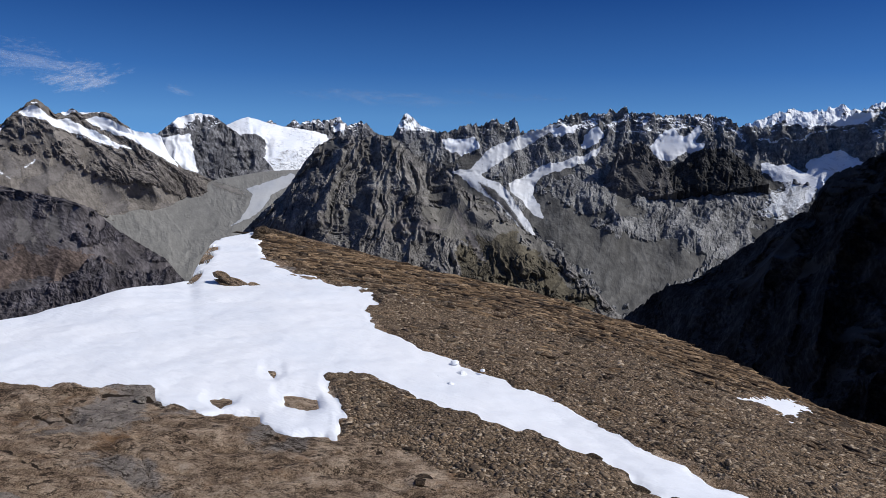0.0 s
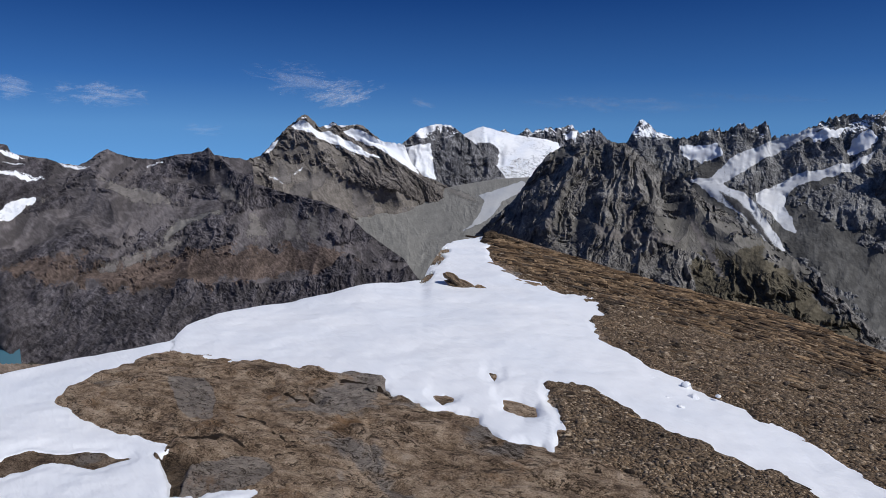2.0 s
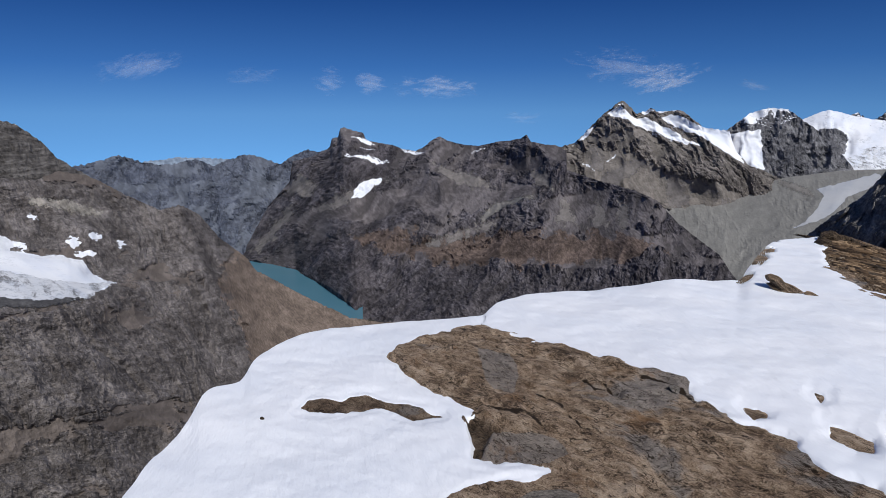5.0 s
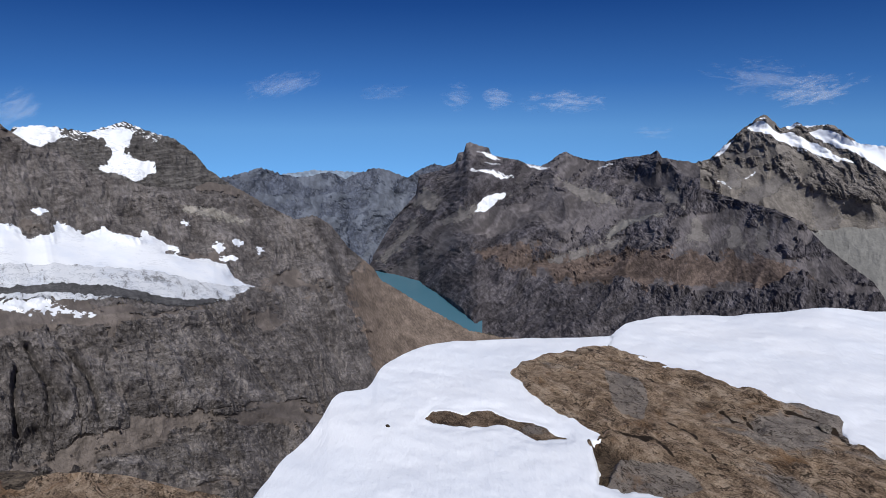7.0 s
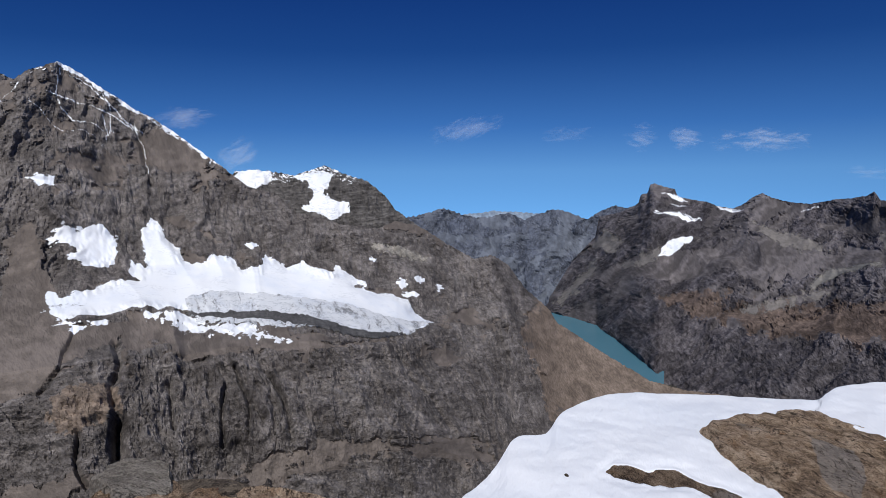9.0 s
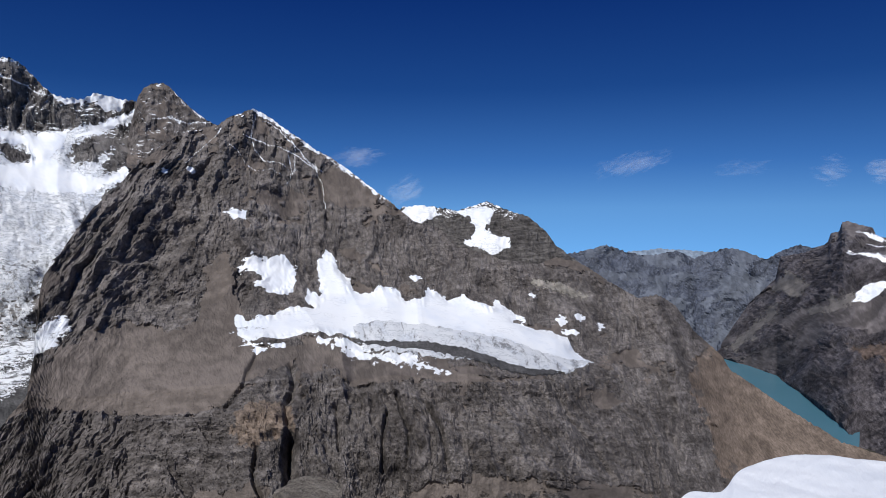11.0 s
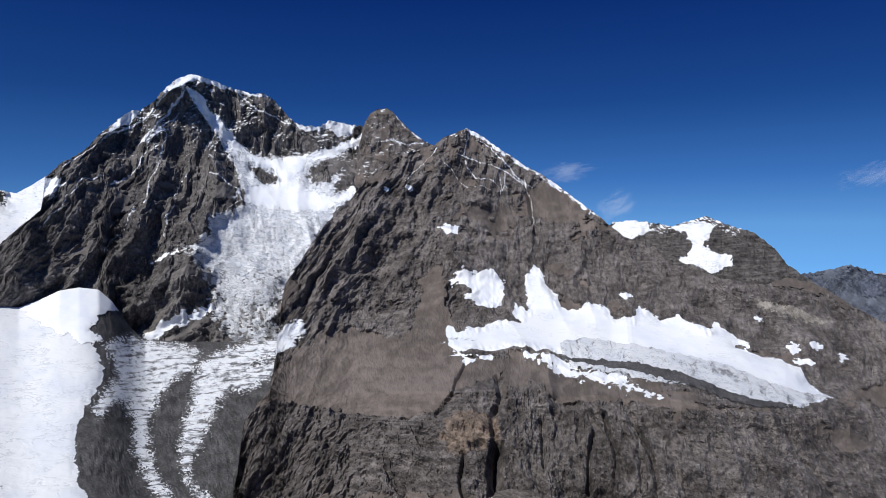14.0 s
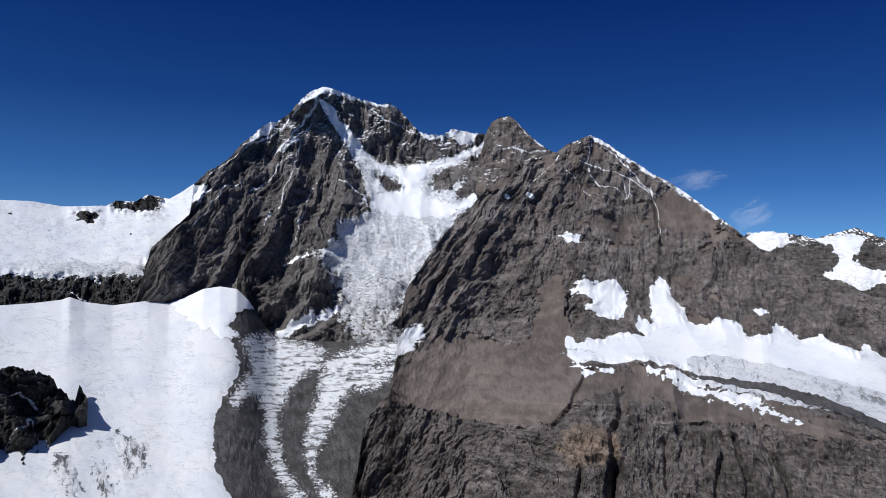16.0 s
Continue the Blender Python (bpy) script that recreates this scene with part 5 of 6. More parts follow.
pyramid.cover("cirque_snow", [(95.2, -3.2), (94.7, -3), (94.4, -2.2), (93.9, -2.5), (93.4, -3.8), (92.5, -4.6), (92.1, -5.8), (90.9, -6), (90, -5.6), (88.5, -5.8), (87.8, -6.5), (86.2, -6.7), (85.9, -5.5), (85, -6), (84, -6.7), (82.9, -6.3), (81.5, -7.1), (80.4, -7.4), (80.1, -6.6), (79.4, -7.1), (77.6, -8.1), (78.5, -8.3), (77.3, -8.8), (75.3, -9), (74, -9.5), (73.6, -10.4), (72.7, -11.2), (71.9, -11.6), (73.1, -12.3), (76.8, -12.6), (79.1, -12), (82.8, -10.9), (87.6, -10.1), (91.9, -9.7), (93.8, -9.5), (96.2, -9.4), (97.7, -9.6), (99.6, -9.5), (100.8, -9.8), (101.5, -9.1), (101.8, -8.2), (101.7, -7.5), (100.8, -8.2), (99.1, -7.8), (97.2, -7.2), (95.5, -7.2), (96.2, -6.4), (96, -5.6), (94.9, -6.2), (95, -4.9)], snow_cover("cirque_firn", 70, dirt=0.1, streak=(0.6, 0.8), crevasse=0.2, old=0.97, frayed=0.3), "white glacier lying in the mountain's cirque", "glacier", 0.06, 0.5, thick=2.5, even=1.0, bed=0.6)
pyramid.cover("upper_snow_patch", [(101.6, -4), (100.5, -3.1), (99.6, -3.4), (98.4, -3), (97.6, -3.2), (97, -3.8), (96.8, -4.9), (97.2, -5.8), (98.4, -6.1), (99.1, -5.9), (100.1, -5.4), (99.6, -4.7), (100.5, -4.4), (101.4, -4.3)], FIRN, "broken snow patch above the cirque glacier", "snowfield", 0.15, 0.5, thick=2.5)
pyramid.cover("snow_cone", [(116.6, -8), (115.2, -7.5), (114, -7), (113.6, -7.8), (114.2, -8.8), (115.5, -9.8), (116.6, -10.1), (117.1, -8.9)], snow_cover("dirty_cone", 40, dirt=0.36, streak=(0.5, 1.2), crevasse=0.4, old=0.9, frayed=0.8), "dirty avalanche snow at the mountain's foot", "snowfield", 0.2, 0.6, thick=2.5, part=True)
pyramid.cover("grey_ice", [(92.4, -8.7), (90, -8.3), (87.6, -8.5), (84.7, -8.9), (81.9, -9.3), (79.1, -9.8), (76.4, -10.8), (73.8, -11.3), (72.1, -11.6), (73.8, -12.6), (76.8, -12.8), (79.1, -12.4), (81.4, -11.9), (84.7, -11.6), (88.5, -11.1), (91.6, -10.4)], GREY_ICE, "grey streaked lower ice of the cirque glacier", "glacier", 0.1, 0.6, thick=4, part="cirque_snow")
pyramid.cover("dirty_ice_snout", [(92.1, -9.9), (89.5, -9.9), (85.7, -10.2), (82.8, -10.7), (80, -11.5), (77.3, -12.3), (74.2, -12.4), (76, -12.9), (77.7, -12.9), (79.1, -12.6), (81.9, -11.9), (84.7, -11.3), (88.5, -10.7), (90.9, -10.3)], SNOUT, "dark debris-covered snout of the cirque glacier", "glacier", 0.12, 0.6, thick=6, part="cirque_snow")
for outline in ([(95.4, -9.9), (92.4, -9.8), (90, -10.9), (87.5, -11.4), (84.1, -12.8), (85.6, -12.7), (88, -12.1), (89.2, -11.8), (91.6, -11.3), (93.3, -10.7)], [(101.8, -9.1), (100.9, -9.7), (99.6, -10.2), (98, -10.1), (99.1, -10.6), (100.3, -10.4), (101.4, -9.6)]):
    pyramid.cover("lower_snow_patches", outline, snow_cover("broken_snow", 60, frayed=0.9), "broken snow patches below the cirque glacier", "snowfield", 0.2, 0.6, thick=1.5, part=True)
for az, el, wide in ((86.9, -4.8, 0.5), (74.5, -8.2, 0.5), (73.0, -8.0, 0.45), (71.4, -8.6, 0.25), (73.8, -9.1, 0.7), (77.8, -8.2, 0.3), (76.9, -6.2, 0.3), (106.9, 3.9, 0.5), (105.0, 3.9, 0.35)):
    pyramid.cover("snow_patch", [(az - wide, el - 0.12), (az, el - 0.25), (az + wide, el + 0.05), (az + 0.4 * wide, el + 0.22), (az - 0.7 * wide, el + 0.15)], FIRN, "small white snow patch on brown rock", "snowfield", 0.1, 0.3, thick=2, part=True)
pyramid.cover("snow_spot", [(102.7, 0.5), (102, 0.6), (100.8, 0.4), (100.9, -0.2), (101.8, -0.2), (102.2, 0.2)], FIRN, "single snow patch on the brown pyramid", "snowfield", 0.06, 0.4, part=True)
pyramid.cover("ridge_cornice", [(100.6, 9.1), (100.1, 9.3), (98.7, 8.5), (96.2, 6.9), (94.9, 6), (92.6, 4.5), (90, 2.7), (88.9, 1.6), (89.7, 1.9), (91.8, 3.6), (94, 5.1), (95.3, 5.7), (96.7, 6.8), (98, 7.6), (99.2, 8.4), (100, 8.9)], FIRN, "narrow white cornice along the ridge", "snowfield", 0.06, 0.5, part=True, thick=1.0)
pyramid.cover("pale_rock_band", [(77, -4.9), (74.6, -5.2), (72.4, -6.1), (72.6, -6.5), (75, -5.9), (77, -5.4)], mountain_rock("pale_bed", (0.2, 0.185, 0.16), (0.28, 0.26, 0.23), (0.36, 0.33, 0.3), 40, cut=0.6), "pale rock band on the mountain's shoulder", "rock band", 0.2, 0.5, part=True, even=0.2)

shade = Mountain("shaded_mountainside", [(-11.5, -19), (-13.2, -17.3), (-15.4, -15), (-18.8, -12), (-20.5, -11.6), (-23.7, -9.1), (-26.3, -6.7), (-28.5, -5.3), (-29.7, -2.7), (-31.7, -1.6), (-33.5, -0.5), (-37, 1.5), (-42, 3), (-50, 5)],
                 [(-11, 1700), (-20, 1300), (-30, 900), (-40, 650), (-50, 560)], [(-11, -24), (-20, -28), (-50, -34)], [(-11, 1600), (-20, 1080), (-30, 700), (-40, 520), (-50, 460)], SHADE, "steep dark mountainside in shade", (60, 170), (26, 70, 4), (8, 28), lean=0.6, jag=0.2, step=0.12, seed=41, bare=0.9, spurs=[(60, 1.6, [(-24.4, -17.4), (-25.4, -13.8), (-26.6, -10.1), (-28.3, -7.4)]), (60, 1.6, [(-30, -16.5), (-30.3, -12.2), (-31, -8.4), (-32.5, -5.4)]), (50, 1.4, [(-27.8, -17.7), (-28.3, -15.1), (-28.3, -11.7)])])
# behind the camera a plain ridge closes the view
Mountain("rear_ridge", [(158, 2), (175, 4), (200, 3), (230, 1), (260, 2), (290, 4), (312, 4)], 3200, -15, 2300, GREY, "plain grey ridge closing the valley", (90, 400), (20, 160, 3), (8, 60), jag=0.2, step=0.4, seed=42)

for m in MOUNTAINS:
    m.build()

# ---- the lake ----
lake_az = np.linspace(52.5, 68, 40)
tagged(sheet("lake", spot(np.repeat(lake_az[:, None], 20, 1), 0, np.linspace(2450, 4600, 20)[None]) * np.array([1, 1, 0]) + np.array([0, 0, -800.0]), [LAKE]), "turquoise mountain lake in the valley", "lake", kind="structure")


# ---- the summit ground under the camera ----
def slab_rock(name, dark, mid, light, rust, grain, bed, grey=None, dash=26.0):
    """Weathered slab close by: broad tan, rust and grey patches, short dark dashes along the foliation, mineral grain."""
    n = Nodes(name)
    broad, mottle, tiny = n.noise(1.3, 7, 0.6, None, 0.4), n.noise(7, 9, 0.72, None, 0.5), n.noise(grain, 5, 0.7)
    dashes = n.noise(dash, 7, 0.68, n.stretch(*bed), 0.9)
    seams = n.noise(6, 9, 0.66, n.stretch(*bed), 0.7)
    tone = n.math("ADD", n.math("ADD", n.math("MULTIPLY", broad, 0.15), n.math("MULTIPLY", mottle, 0.3)), n.math("ADD", n.math("MULTIPLY", seams, 0.25), n.math("MULTIPLY", tiny, 0.3)))
    color = n.ramp(tone, [(0.44, dark), (0.5, mid), (0.56, light)])
    if grey:
        color = n.mix(n.math("MULTIPLY", n.range(n.noise(0.9, 7, 0.6, None, 0.6), 0.55, 0.6), 0.85), color, n.mix(n.range(tone, 0.44, 0.56), tuple(0.7 * c for c in grey), tuple(1.25 * c for c in grey)))
        bed_grey = n.range(n.math("ADD", n.field("pale"), n.math("MULTIPLY", n.math("SUBTRACT", mottle, 0.5), 0.8)), 0.4, 0.6)
        color = n.mix(n.math("MULTIPLY", bed_grey, 0.8), color, n.mix(n.range(tone, 0.42, 0.58), tuple(0.75 * c for c in grey), tuple(1.15 * c for c in grey)))
    color = n.mix(n.math("MULTIPLY", n.range(n.noise(2.6, 8, 0.7, None, 0.6), 0.55, 0.66), 0.65), color, n.mix(mottle, tuple(0.5 * c for c in rust), tuple(1.5 * c for c in rust)))
    color = n.mix(n.math("MULTIPLY", n.range(dashes, 0.54, 0.62), 0.85), color, tuple(0.5 * c for c in dark))
    fissure = n.math("ABSOLUTE", n.math("SUBTRACT", n.noise(2.4, 8, 0.6, n.stretch(*bed), 1.6), 0.5))
    hair = n.math("ABSOLUTE", n.math("SUBTRACT", n.noise(7.5, 7, 0.62, n.stretch(*bed), 1.2), 0.5))
    net = n.math("MAXIMUM", n.math("MULTIPLY", n.range(fissure, 0.016, 0.003), n.range(n.noise(1.7, 5, 0.6), 0.46, 0.54)), n.math("MULTIPLY", n.range(hair, 0.022, 0.004), n.range(n.noise(4.0, 5, 0.6), 0.48, 0.58)))
    color = n.mix(n.math("MULTIPLY", net, 0.9), color, tuple(0.3 * c for c in dark))
    # Tints in the overhung recess's painted shade and the strip's darker rock.
    color = n.tint(color, n.mix(n.math("MULTIPLY", n.field("shade_and_dark"), 0.8), (1.0, 1.0, 1.0), (0.16, 0.15, 0.14)))
    split = n.range(n.math("ADD", n.field("crack"), n.math("MULTIPLY", n.math("SUBTRACT", mottle, 0.5), 2.2)), 0.8, 0.98)
    color = n.mix(split, color, tuple(0.3 * c for c in dark))
    height = n.math("ADD", n.math("ADD", n.math("MULTIPLY", mottle, 0.8), n.math("MULTIPLY", seams, 0.7)), n.math("ADD", n.math("MULTIPLY", dashes, -0.45), n.math("SUBTRACT", n.math("MULTIPLY", tiny, 0.2), n.math("MULTIPLY", net, 0.5))))
    return n.done(color, 0.88, n.bump(height, 1.0, 0.07), 0.2)


def gravel_ground(name, dark, mid, light):
    """Close-packed slate gravel: two sizes of chips, each with its own tone, and dark gaps between."""
    n = Nodes(name)
    color, heights = None, []
    for size, weight in ((46.0, 1.0), (100.0, 0.5)):
        cell = n.add("ShaderNodeTexVoronoi")
        cell.inputs["Scale"].default_value = size
        n.put(cell.inputs["Vector"], n.stretch(0.75, 1.25, 1.0, (0, 0, 32)))
        split = n.add("ShaderNodeSeparateColor")
        n.put(split.inputs[0], cell.outputs["Color"])
        tone = n.ramp(split.outputs[0], [(0.0, dark), (0.45, mid), (0.8, mid), (1.0, light)])
        tone = n.mix(n.range(cell.outputs["Distance"], 0.5, 0.85), tone, tuple(0.4 * c for c in dark))
        color = tone if color is None else n.mix(n.range(split.outputs[1], 0.45, 0.55), color, tone)
        heights.append(n.math("MULTIPLY", n.math("ADD", n.math("MULTIPLY", cell.outputs["Distance"], -1.0), split.outputs[2]), weight))
    patch = n.noise(1.4, 7, 0.62)
    color = n.tint(color, n.ramp(patch, [(0.38, (0.72, 0.7, 0.68)), (0.5, (1.0, 1.0, 1.0)), (0.62, (1.25, 1.22, 1.18))]))
    return n.done(color, 0.86, n.bump(n.math("ADD", heights[0], heights[1]), 1.0, 0.02), 0.2)


SLAB = slab_rock("weathered_slab", (0.13, 0.086, 0.054), (0.385, 0.272, 0.18), (0.64, 0.495, 0.36), (0.27, 0.145, 0.065), 120, (1.0, 2.0, 1.0, (0, 0, 7)), (0.34, 0.3, 0.265))
SHALE = gravel_ground("brown_shale", (0.065, 0.046, 0.03), (0.225, 0.157, 0.1), (0.52, 0.4, 0.28))
BROKEN = slab_rock("broken_shale", (0.03, 0.021, 0.014), (0.11, 0.076, 0.047), (0.21, 0.152, 0.098), (0.14, 0.08, 0.036), 120, (0.7, 5.0, 3.0, (0, 0, 30)))
drift = Nodes("spring_snow")
broad, ripples = drift.noise(1.1, 6, 0.5), drift.noise(13, 6, 0.6, drift.stretch(0.5, 1.6, 1.0, (0, 0, 30)))
DRIFT = drift.done(drift.mix(drift.range(broad, 0.35, 0.7), (0.87, 0.885, 0.91), (0.81, 0.84, 0.885)), 0.55,
                   drift.bump(drift.math("ADD", drift.math("MULTIPLY", broad, 1.0), drift.math("MULTIPLY", ripples, 0.4)), 0.42, 0.06), 0.3)

# bearing, elevation and distance of the edge where the summit falls away
BRINK = [(-60, -21, 9), (-35.1, -20.4, 9), (-30.4, -20.1, 9.2), (-28.7, -19.4, 9.3), (-24.5, -17.8, 9.6), (-20, -16.4, 10), (-15.4, -15.2, 10.4), (-10.6, -14, 11), (-7.2, -13, 11.5), (-3.3, -12.6, 11.8), (2.1, -11.5, 12.2), (7, -10.1, 12.7), (10.8, -9.1, 13), (14.5, -8, 13.2), (15.6, -8.2, 13.2), (16, -8.4, 12.8), (18.9, -8.8, 11.5), (20, -10.1, 9.8), (20.9, -12, 8.2), (23.5, -12.3, 7.7), (26.1, -12.4, 7.4), (28.6, -12.9, 7.2), (32.5, -13.7, 6.9), (37.9, -14.2, 6.5), (40.4, -14.9, 6.2), (41.5, -16.0, 5.7), (46.2, -16.3, 5.6), (50.6, -16.6, 5.5), (54.8, -16.9, 5.3), (58, -17.4, 5.1), (60.3, -18.3, 4.8), (61.3, -19, 4.6), (62, -20.4, 4.3), (63.2, -20.5, 4.2), (64.7, -20.6, 4.15), (65.5, -21.3, 4), (66.3, -23, 3.75), (68, -24.4, 3.5), (69.5, -25.3, 3.35), (71, -27, 3.1), (72.5, -28.2, 3), (75.1, -27.5, 3.1), (82.1, -24.6, 3.5), (87, -23.5, 3.7), (92.5, -23.4, 3.7), (93.2, -22.4, 3.85), (95.5, -21.6, 4), (98.8, -22.2, 3.9), (100.3, -23, 3.7), (106, -29, 2.9), (120, -33, 2.6), (200, -20, 5), (300, -21, 9)]
MAIN_SNOW = [(42, -14), (40.5, -13), (31, -12), (25.9, -11.4), (21, -10.6), (20, -8.5), (18.8, -7.4), (15.9, -7.4), (15.3, -10.4), (13.6, -11.6), (11.5, -12.3), (8.8, -13), (6, -13.6), (5.6, -14.6), (6.5, -15.1), (6.2, -16), (4.1, -17), (1.5, -18.1), (-0.9, -19), (-5, -20.4), (-11, -22.5), (-14, -23.8), (-17, -24.9), (-20.8, -26), (-25.4, -27.2), (-33, -28.6), (-23.3, -29), (-18.7, -28.1), (-17.2, -27.5), (-15.4, -26.6), (-11.3, -26.4), (-8.4, -24.9), (-6.7, -25), (-3, -23.8), (2, -22.6), (5.4, -21), (7.8, -20.3), (10.3, -20.3), (9.3, -20.9), (10.3, -21.6), (9.2, -22.4), (8.4, -23.8), (9.2, -23.8), (9.3, -25.6), (10.2, -25), (13.2, -24.9), (15.7, -23.4), (15.5, -22.8), (20, -22.4)] + [
             (23.5, -21.1), (24.5, -20), (26.8, -19.4), (28, -19.6), (31.4, -18.9), (35.8, -17.9), (38.7, -17.5), (41.5, -16.8)]
SIDE_SNOW = [(72, -28.5), (72, -22), (66, -18), (60.1, -16), (54.8, -15.5), (46.2, -15), (41.5, -15.2), (40.9, -16.5), (41.9, -16.7), (44.2, -17.4), (46.4, -18), (48.8, -18.7), (49.4, -19.2), (48.1, -20.5), (45.7, -22), (43.3, -23.3), (42, -24), (42.9, -24.3), (42.3, -25.7), (42.1, -27.3), (39.9, -27.6), (37.2, -27.6), (35.2, -28), (37, -28.8), (42.7, -29.9), (50, -33), (60, -36), (72, -36)]
STRIP = [(57.6, -23), (56.6, -22.2), (53.9, -22.5), (51.9, -22.4), (49, -23), (44.7, -24), (47.4, -24.3), (50.3, -23.3), (53, -23.2), (55.5, -23.4)]
HOLES = ([(19.9, -21.2), (18.8, -21.2), (18.3, -21.5), (19.1, -21.8)], [(15.2, -19.6), (14.2, -19.7), (14.6, -20)], [(14.4, -21.2), (13.1, -21.4), (11, -22.1), (10.9, -22.7), (12, -22.8), (13.7, -22.2)])
FAR_PATCH = [(-25.1, -20.2), (-27.2, -19.8), (-28.8, -19.7), (-30.2, -20), (-29.6, -20.5), (-29.3, -21), (-28.1, -21), (-26.8, -20.5)]
SHALE_GROUND = [(15.8, -6), (15.6, -10), (10.8, -12.2), (5.7, -14.5), (6.5, -15.4), (4.1, -17.5), (-6, -21.5), (-16, -24.2), (-34, -28.5), (-60, -30), (-60, -6)]
GRAVEL = [(10.3, -20.1), (7.1, -20.4), (2, -22.3), (-8.2, -24.7), (-17.7, -28.2), (-30, -32), (-10, -31), (-2, -28), (5, -26.4), (8.9, -25.4), (8.8, -23.3)]

SPLITS = ([(43.5, -23.6), (41, -23.3), (37.6, -24), (33.4, -25.7), (31.6, -26.6)], [(37.5, -21.5), (36, -22.6), (34.4, -23.3), (32.6, -24.6), (30, -25.2)], [(26.8, -22.8), (24.1, -24.1), (22.2, -24.4), (18, -25.2)], [(40.5, -17.6), (38, -17.6)], [(38.5, -19), (35, -19.2)], [(31, -21), (28.5, -22.6), (26, -24.8), (25, -26.5)], [(34, -19.8), (31.6, -21.4), (29.5, -21.6)], [(44, -21.5), (41.5, -21.4), (40, -22.4), (38.6, -22.3)], [(22, -22.6), (17, -23.6), (12, -26.2)], [(20, -26.5), (10, -27.6), (0, -30)], [(28, -20.2), (25, -20.8), (23.6, -21.6)])
RECESS = [(43, -24), (41.4, -24.2), (39.5, -25.2), (40.1, -25.5), (41.3, -26.8), (42.2, -27.3), (42.4, -25.7)]
LOW_SHELF = [(39.8, -25.1), (36.8, -25.1), (34.8, -25.7), (33.7, -26.7), (35.4, -27.8), (38.7, -27.8), (42.5, -27.4), (41.4, -26.7), (40.5, -25.9)]
GREY_BED = [(41.5, -19), (38.9, -19), (38, -20.8), (38.7, -22.6), (40.6, -22.2), (42, -20.5)]
fine_az = np.concatenate([np.arange(-42, 6, 0.22), np.arange(6, 62, 0.125), np.arange(62, 108, 0.3)])
ground_az = np.concatenate([fine_az, np.arange(110, 319, 3.0)])
edge = np.array(BRINK)


def soften(values, cells, even=np.arange(-90.0, 360.0, 0.15)):
    """Blurs numbers given at the ground's bearings over a count of even steps."""
    values = np.interp(even, ground_az, values)
    k = np.exp(-0.5 * (np.arange(-3 * cells, 3 * cells + 1) / cells) ** 2)
    return np.interp(ground_az, even, np.convolve(np.pad(values, 3 * cells, mode="edge"), k / k.sum(), "valid"))


el_edge, r_edge = soften(np.interp(ground_az, edge[:, 0], edge[:, 1]), 2), soften(np.interp(ground_az, edge[:, 0], edge[:, 2]), 3)
ROWS_IN = 264
u = np.linspace(0, 1, ROWS_IN)
near_r = 1.7
r_in = near_r * (r_edge / near_r)[:, None] ** u[None]
z_edge = r_edge * np.tan(np.radians(el_edge))
# the ground bends down broadly towards its edge; the edge's own ups and downs only reach its last stretch
share = (r_in - near_r) / (r_edge[:, None] - near_r)
broad_z, broad_r = soften(z_edge, 40), soften(r_edge, 40)
z_in = -EYE + (broad_z + EYE)[:, None] * np.clip((r_in - near_r) / (broad_r[:, None] - near_r), 0, 1.3) ** 1.6
z_in = z_in + (z_edge - z_in[:, -1])[:, None] * share ** 5
az_in = np.broadcast_to(ground_az[:, None], r_in.shape)
el_in = np.degrees(np.arctan2(z_in, r_in))
gx, gy = -np.sin(np.radians(az_in)) * r_in, np.cos(np.radians(az_in)) * r_in

edge_wander = 0.16 + 0.28 * fbm(gx * 3.5, gy * 3.5, 4, 301, 0.55)
d_main = whole = inside(az_in, el_in, MAIN_SNOW)
for hole in HOLES:
    d_main = np.minimum(d_main, -inside(az_in, el_in, hole) - 0.22)
flank = smooth(np.abs(az_in - 19.9), 1.9, 0.9) * smooth(r_in / r_edge[:, None], 0.8, 0.92)
d_main = d_main - 2.2 * flank * smooth(fbm(gx * 1.6, gy * 1.6, 4, 307, 0.6), 0.34, 0.42)
d_side = np.minimum(inside(az_in, el_in, SIDE_SNOW), -inside(az_in, el_in, STRIP) - 0.16)
d_far = 0.2 + inside(az_in, el_in, FAR_PATCH) + 0.2 * fbm(az_in * 1.5, el_in * 4, 4, 305)
depth = (np.maximum(np.maximum(d_main, d_side) + edge_wander, d_far))
shale = np.maximum(inside(az_in, el_in, SHALE_GROUND), inside(az_in, el_in, GRAVEL)) + 0.6 * fbm(gx * 1.5, gy * 1.5, 4, 311)
loose = smooth(shale, -0.6, 0.6)

# slabs: low sharp steps along the beds, with open cracks; shale: thin upturned leaves that run with the brink
bx, by = gx * math.cos(0.12) - gy * math.sin(0.12), gx * math.sin(0.12) + gy * math.cos(0.12)
lx, ly = np.radians(az_in) * 9.0, soften(r_edge, 12)[:, None] - r_in
wob = 0.35 * fbm(gx * 0.8, gy * 0.8, 3, 320)
slab = 0.045 * fbm(gx * 0.5, gy * 0.5, 2, 321)
stack = by * 1.3 + 1.1 * fbm(gx * 0.7, gy * 0.7, 3, 325) + 0.3 * fbm(bx * 2, by * 4, 3, 328, 0.4)
slab = slab + 0.022 * (np.floor(stack) + smooth(stack % 1, 0.8, 1.0) - stack)
slab = slab - 0.014 * ridged(bx * 2.2 + wob, by * 6 + wob, 4, 322, 0.45) + 0.006 * fbm(bx * 7, by * 12, 4, 323, 0.45)
crack = np.abs(gnoise(bx * 0.6 + 2 * wob, by * 1.5 + wob, 324) + 0.16 * fbm(gx * 4, gy * 4, 3, 326, 0.45))
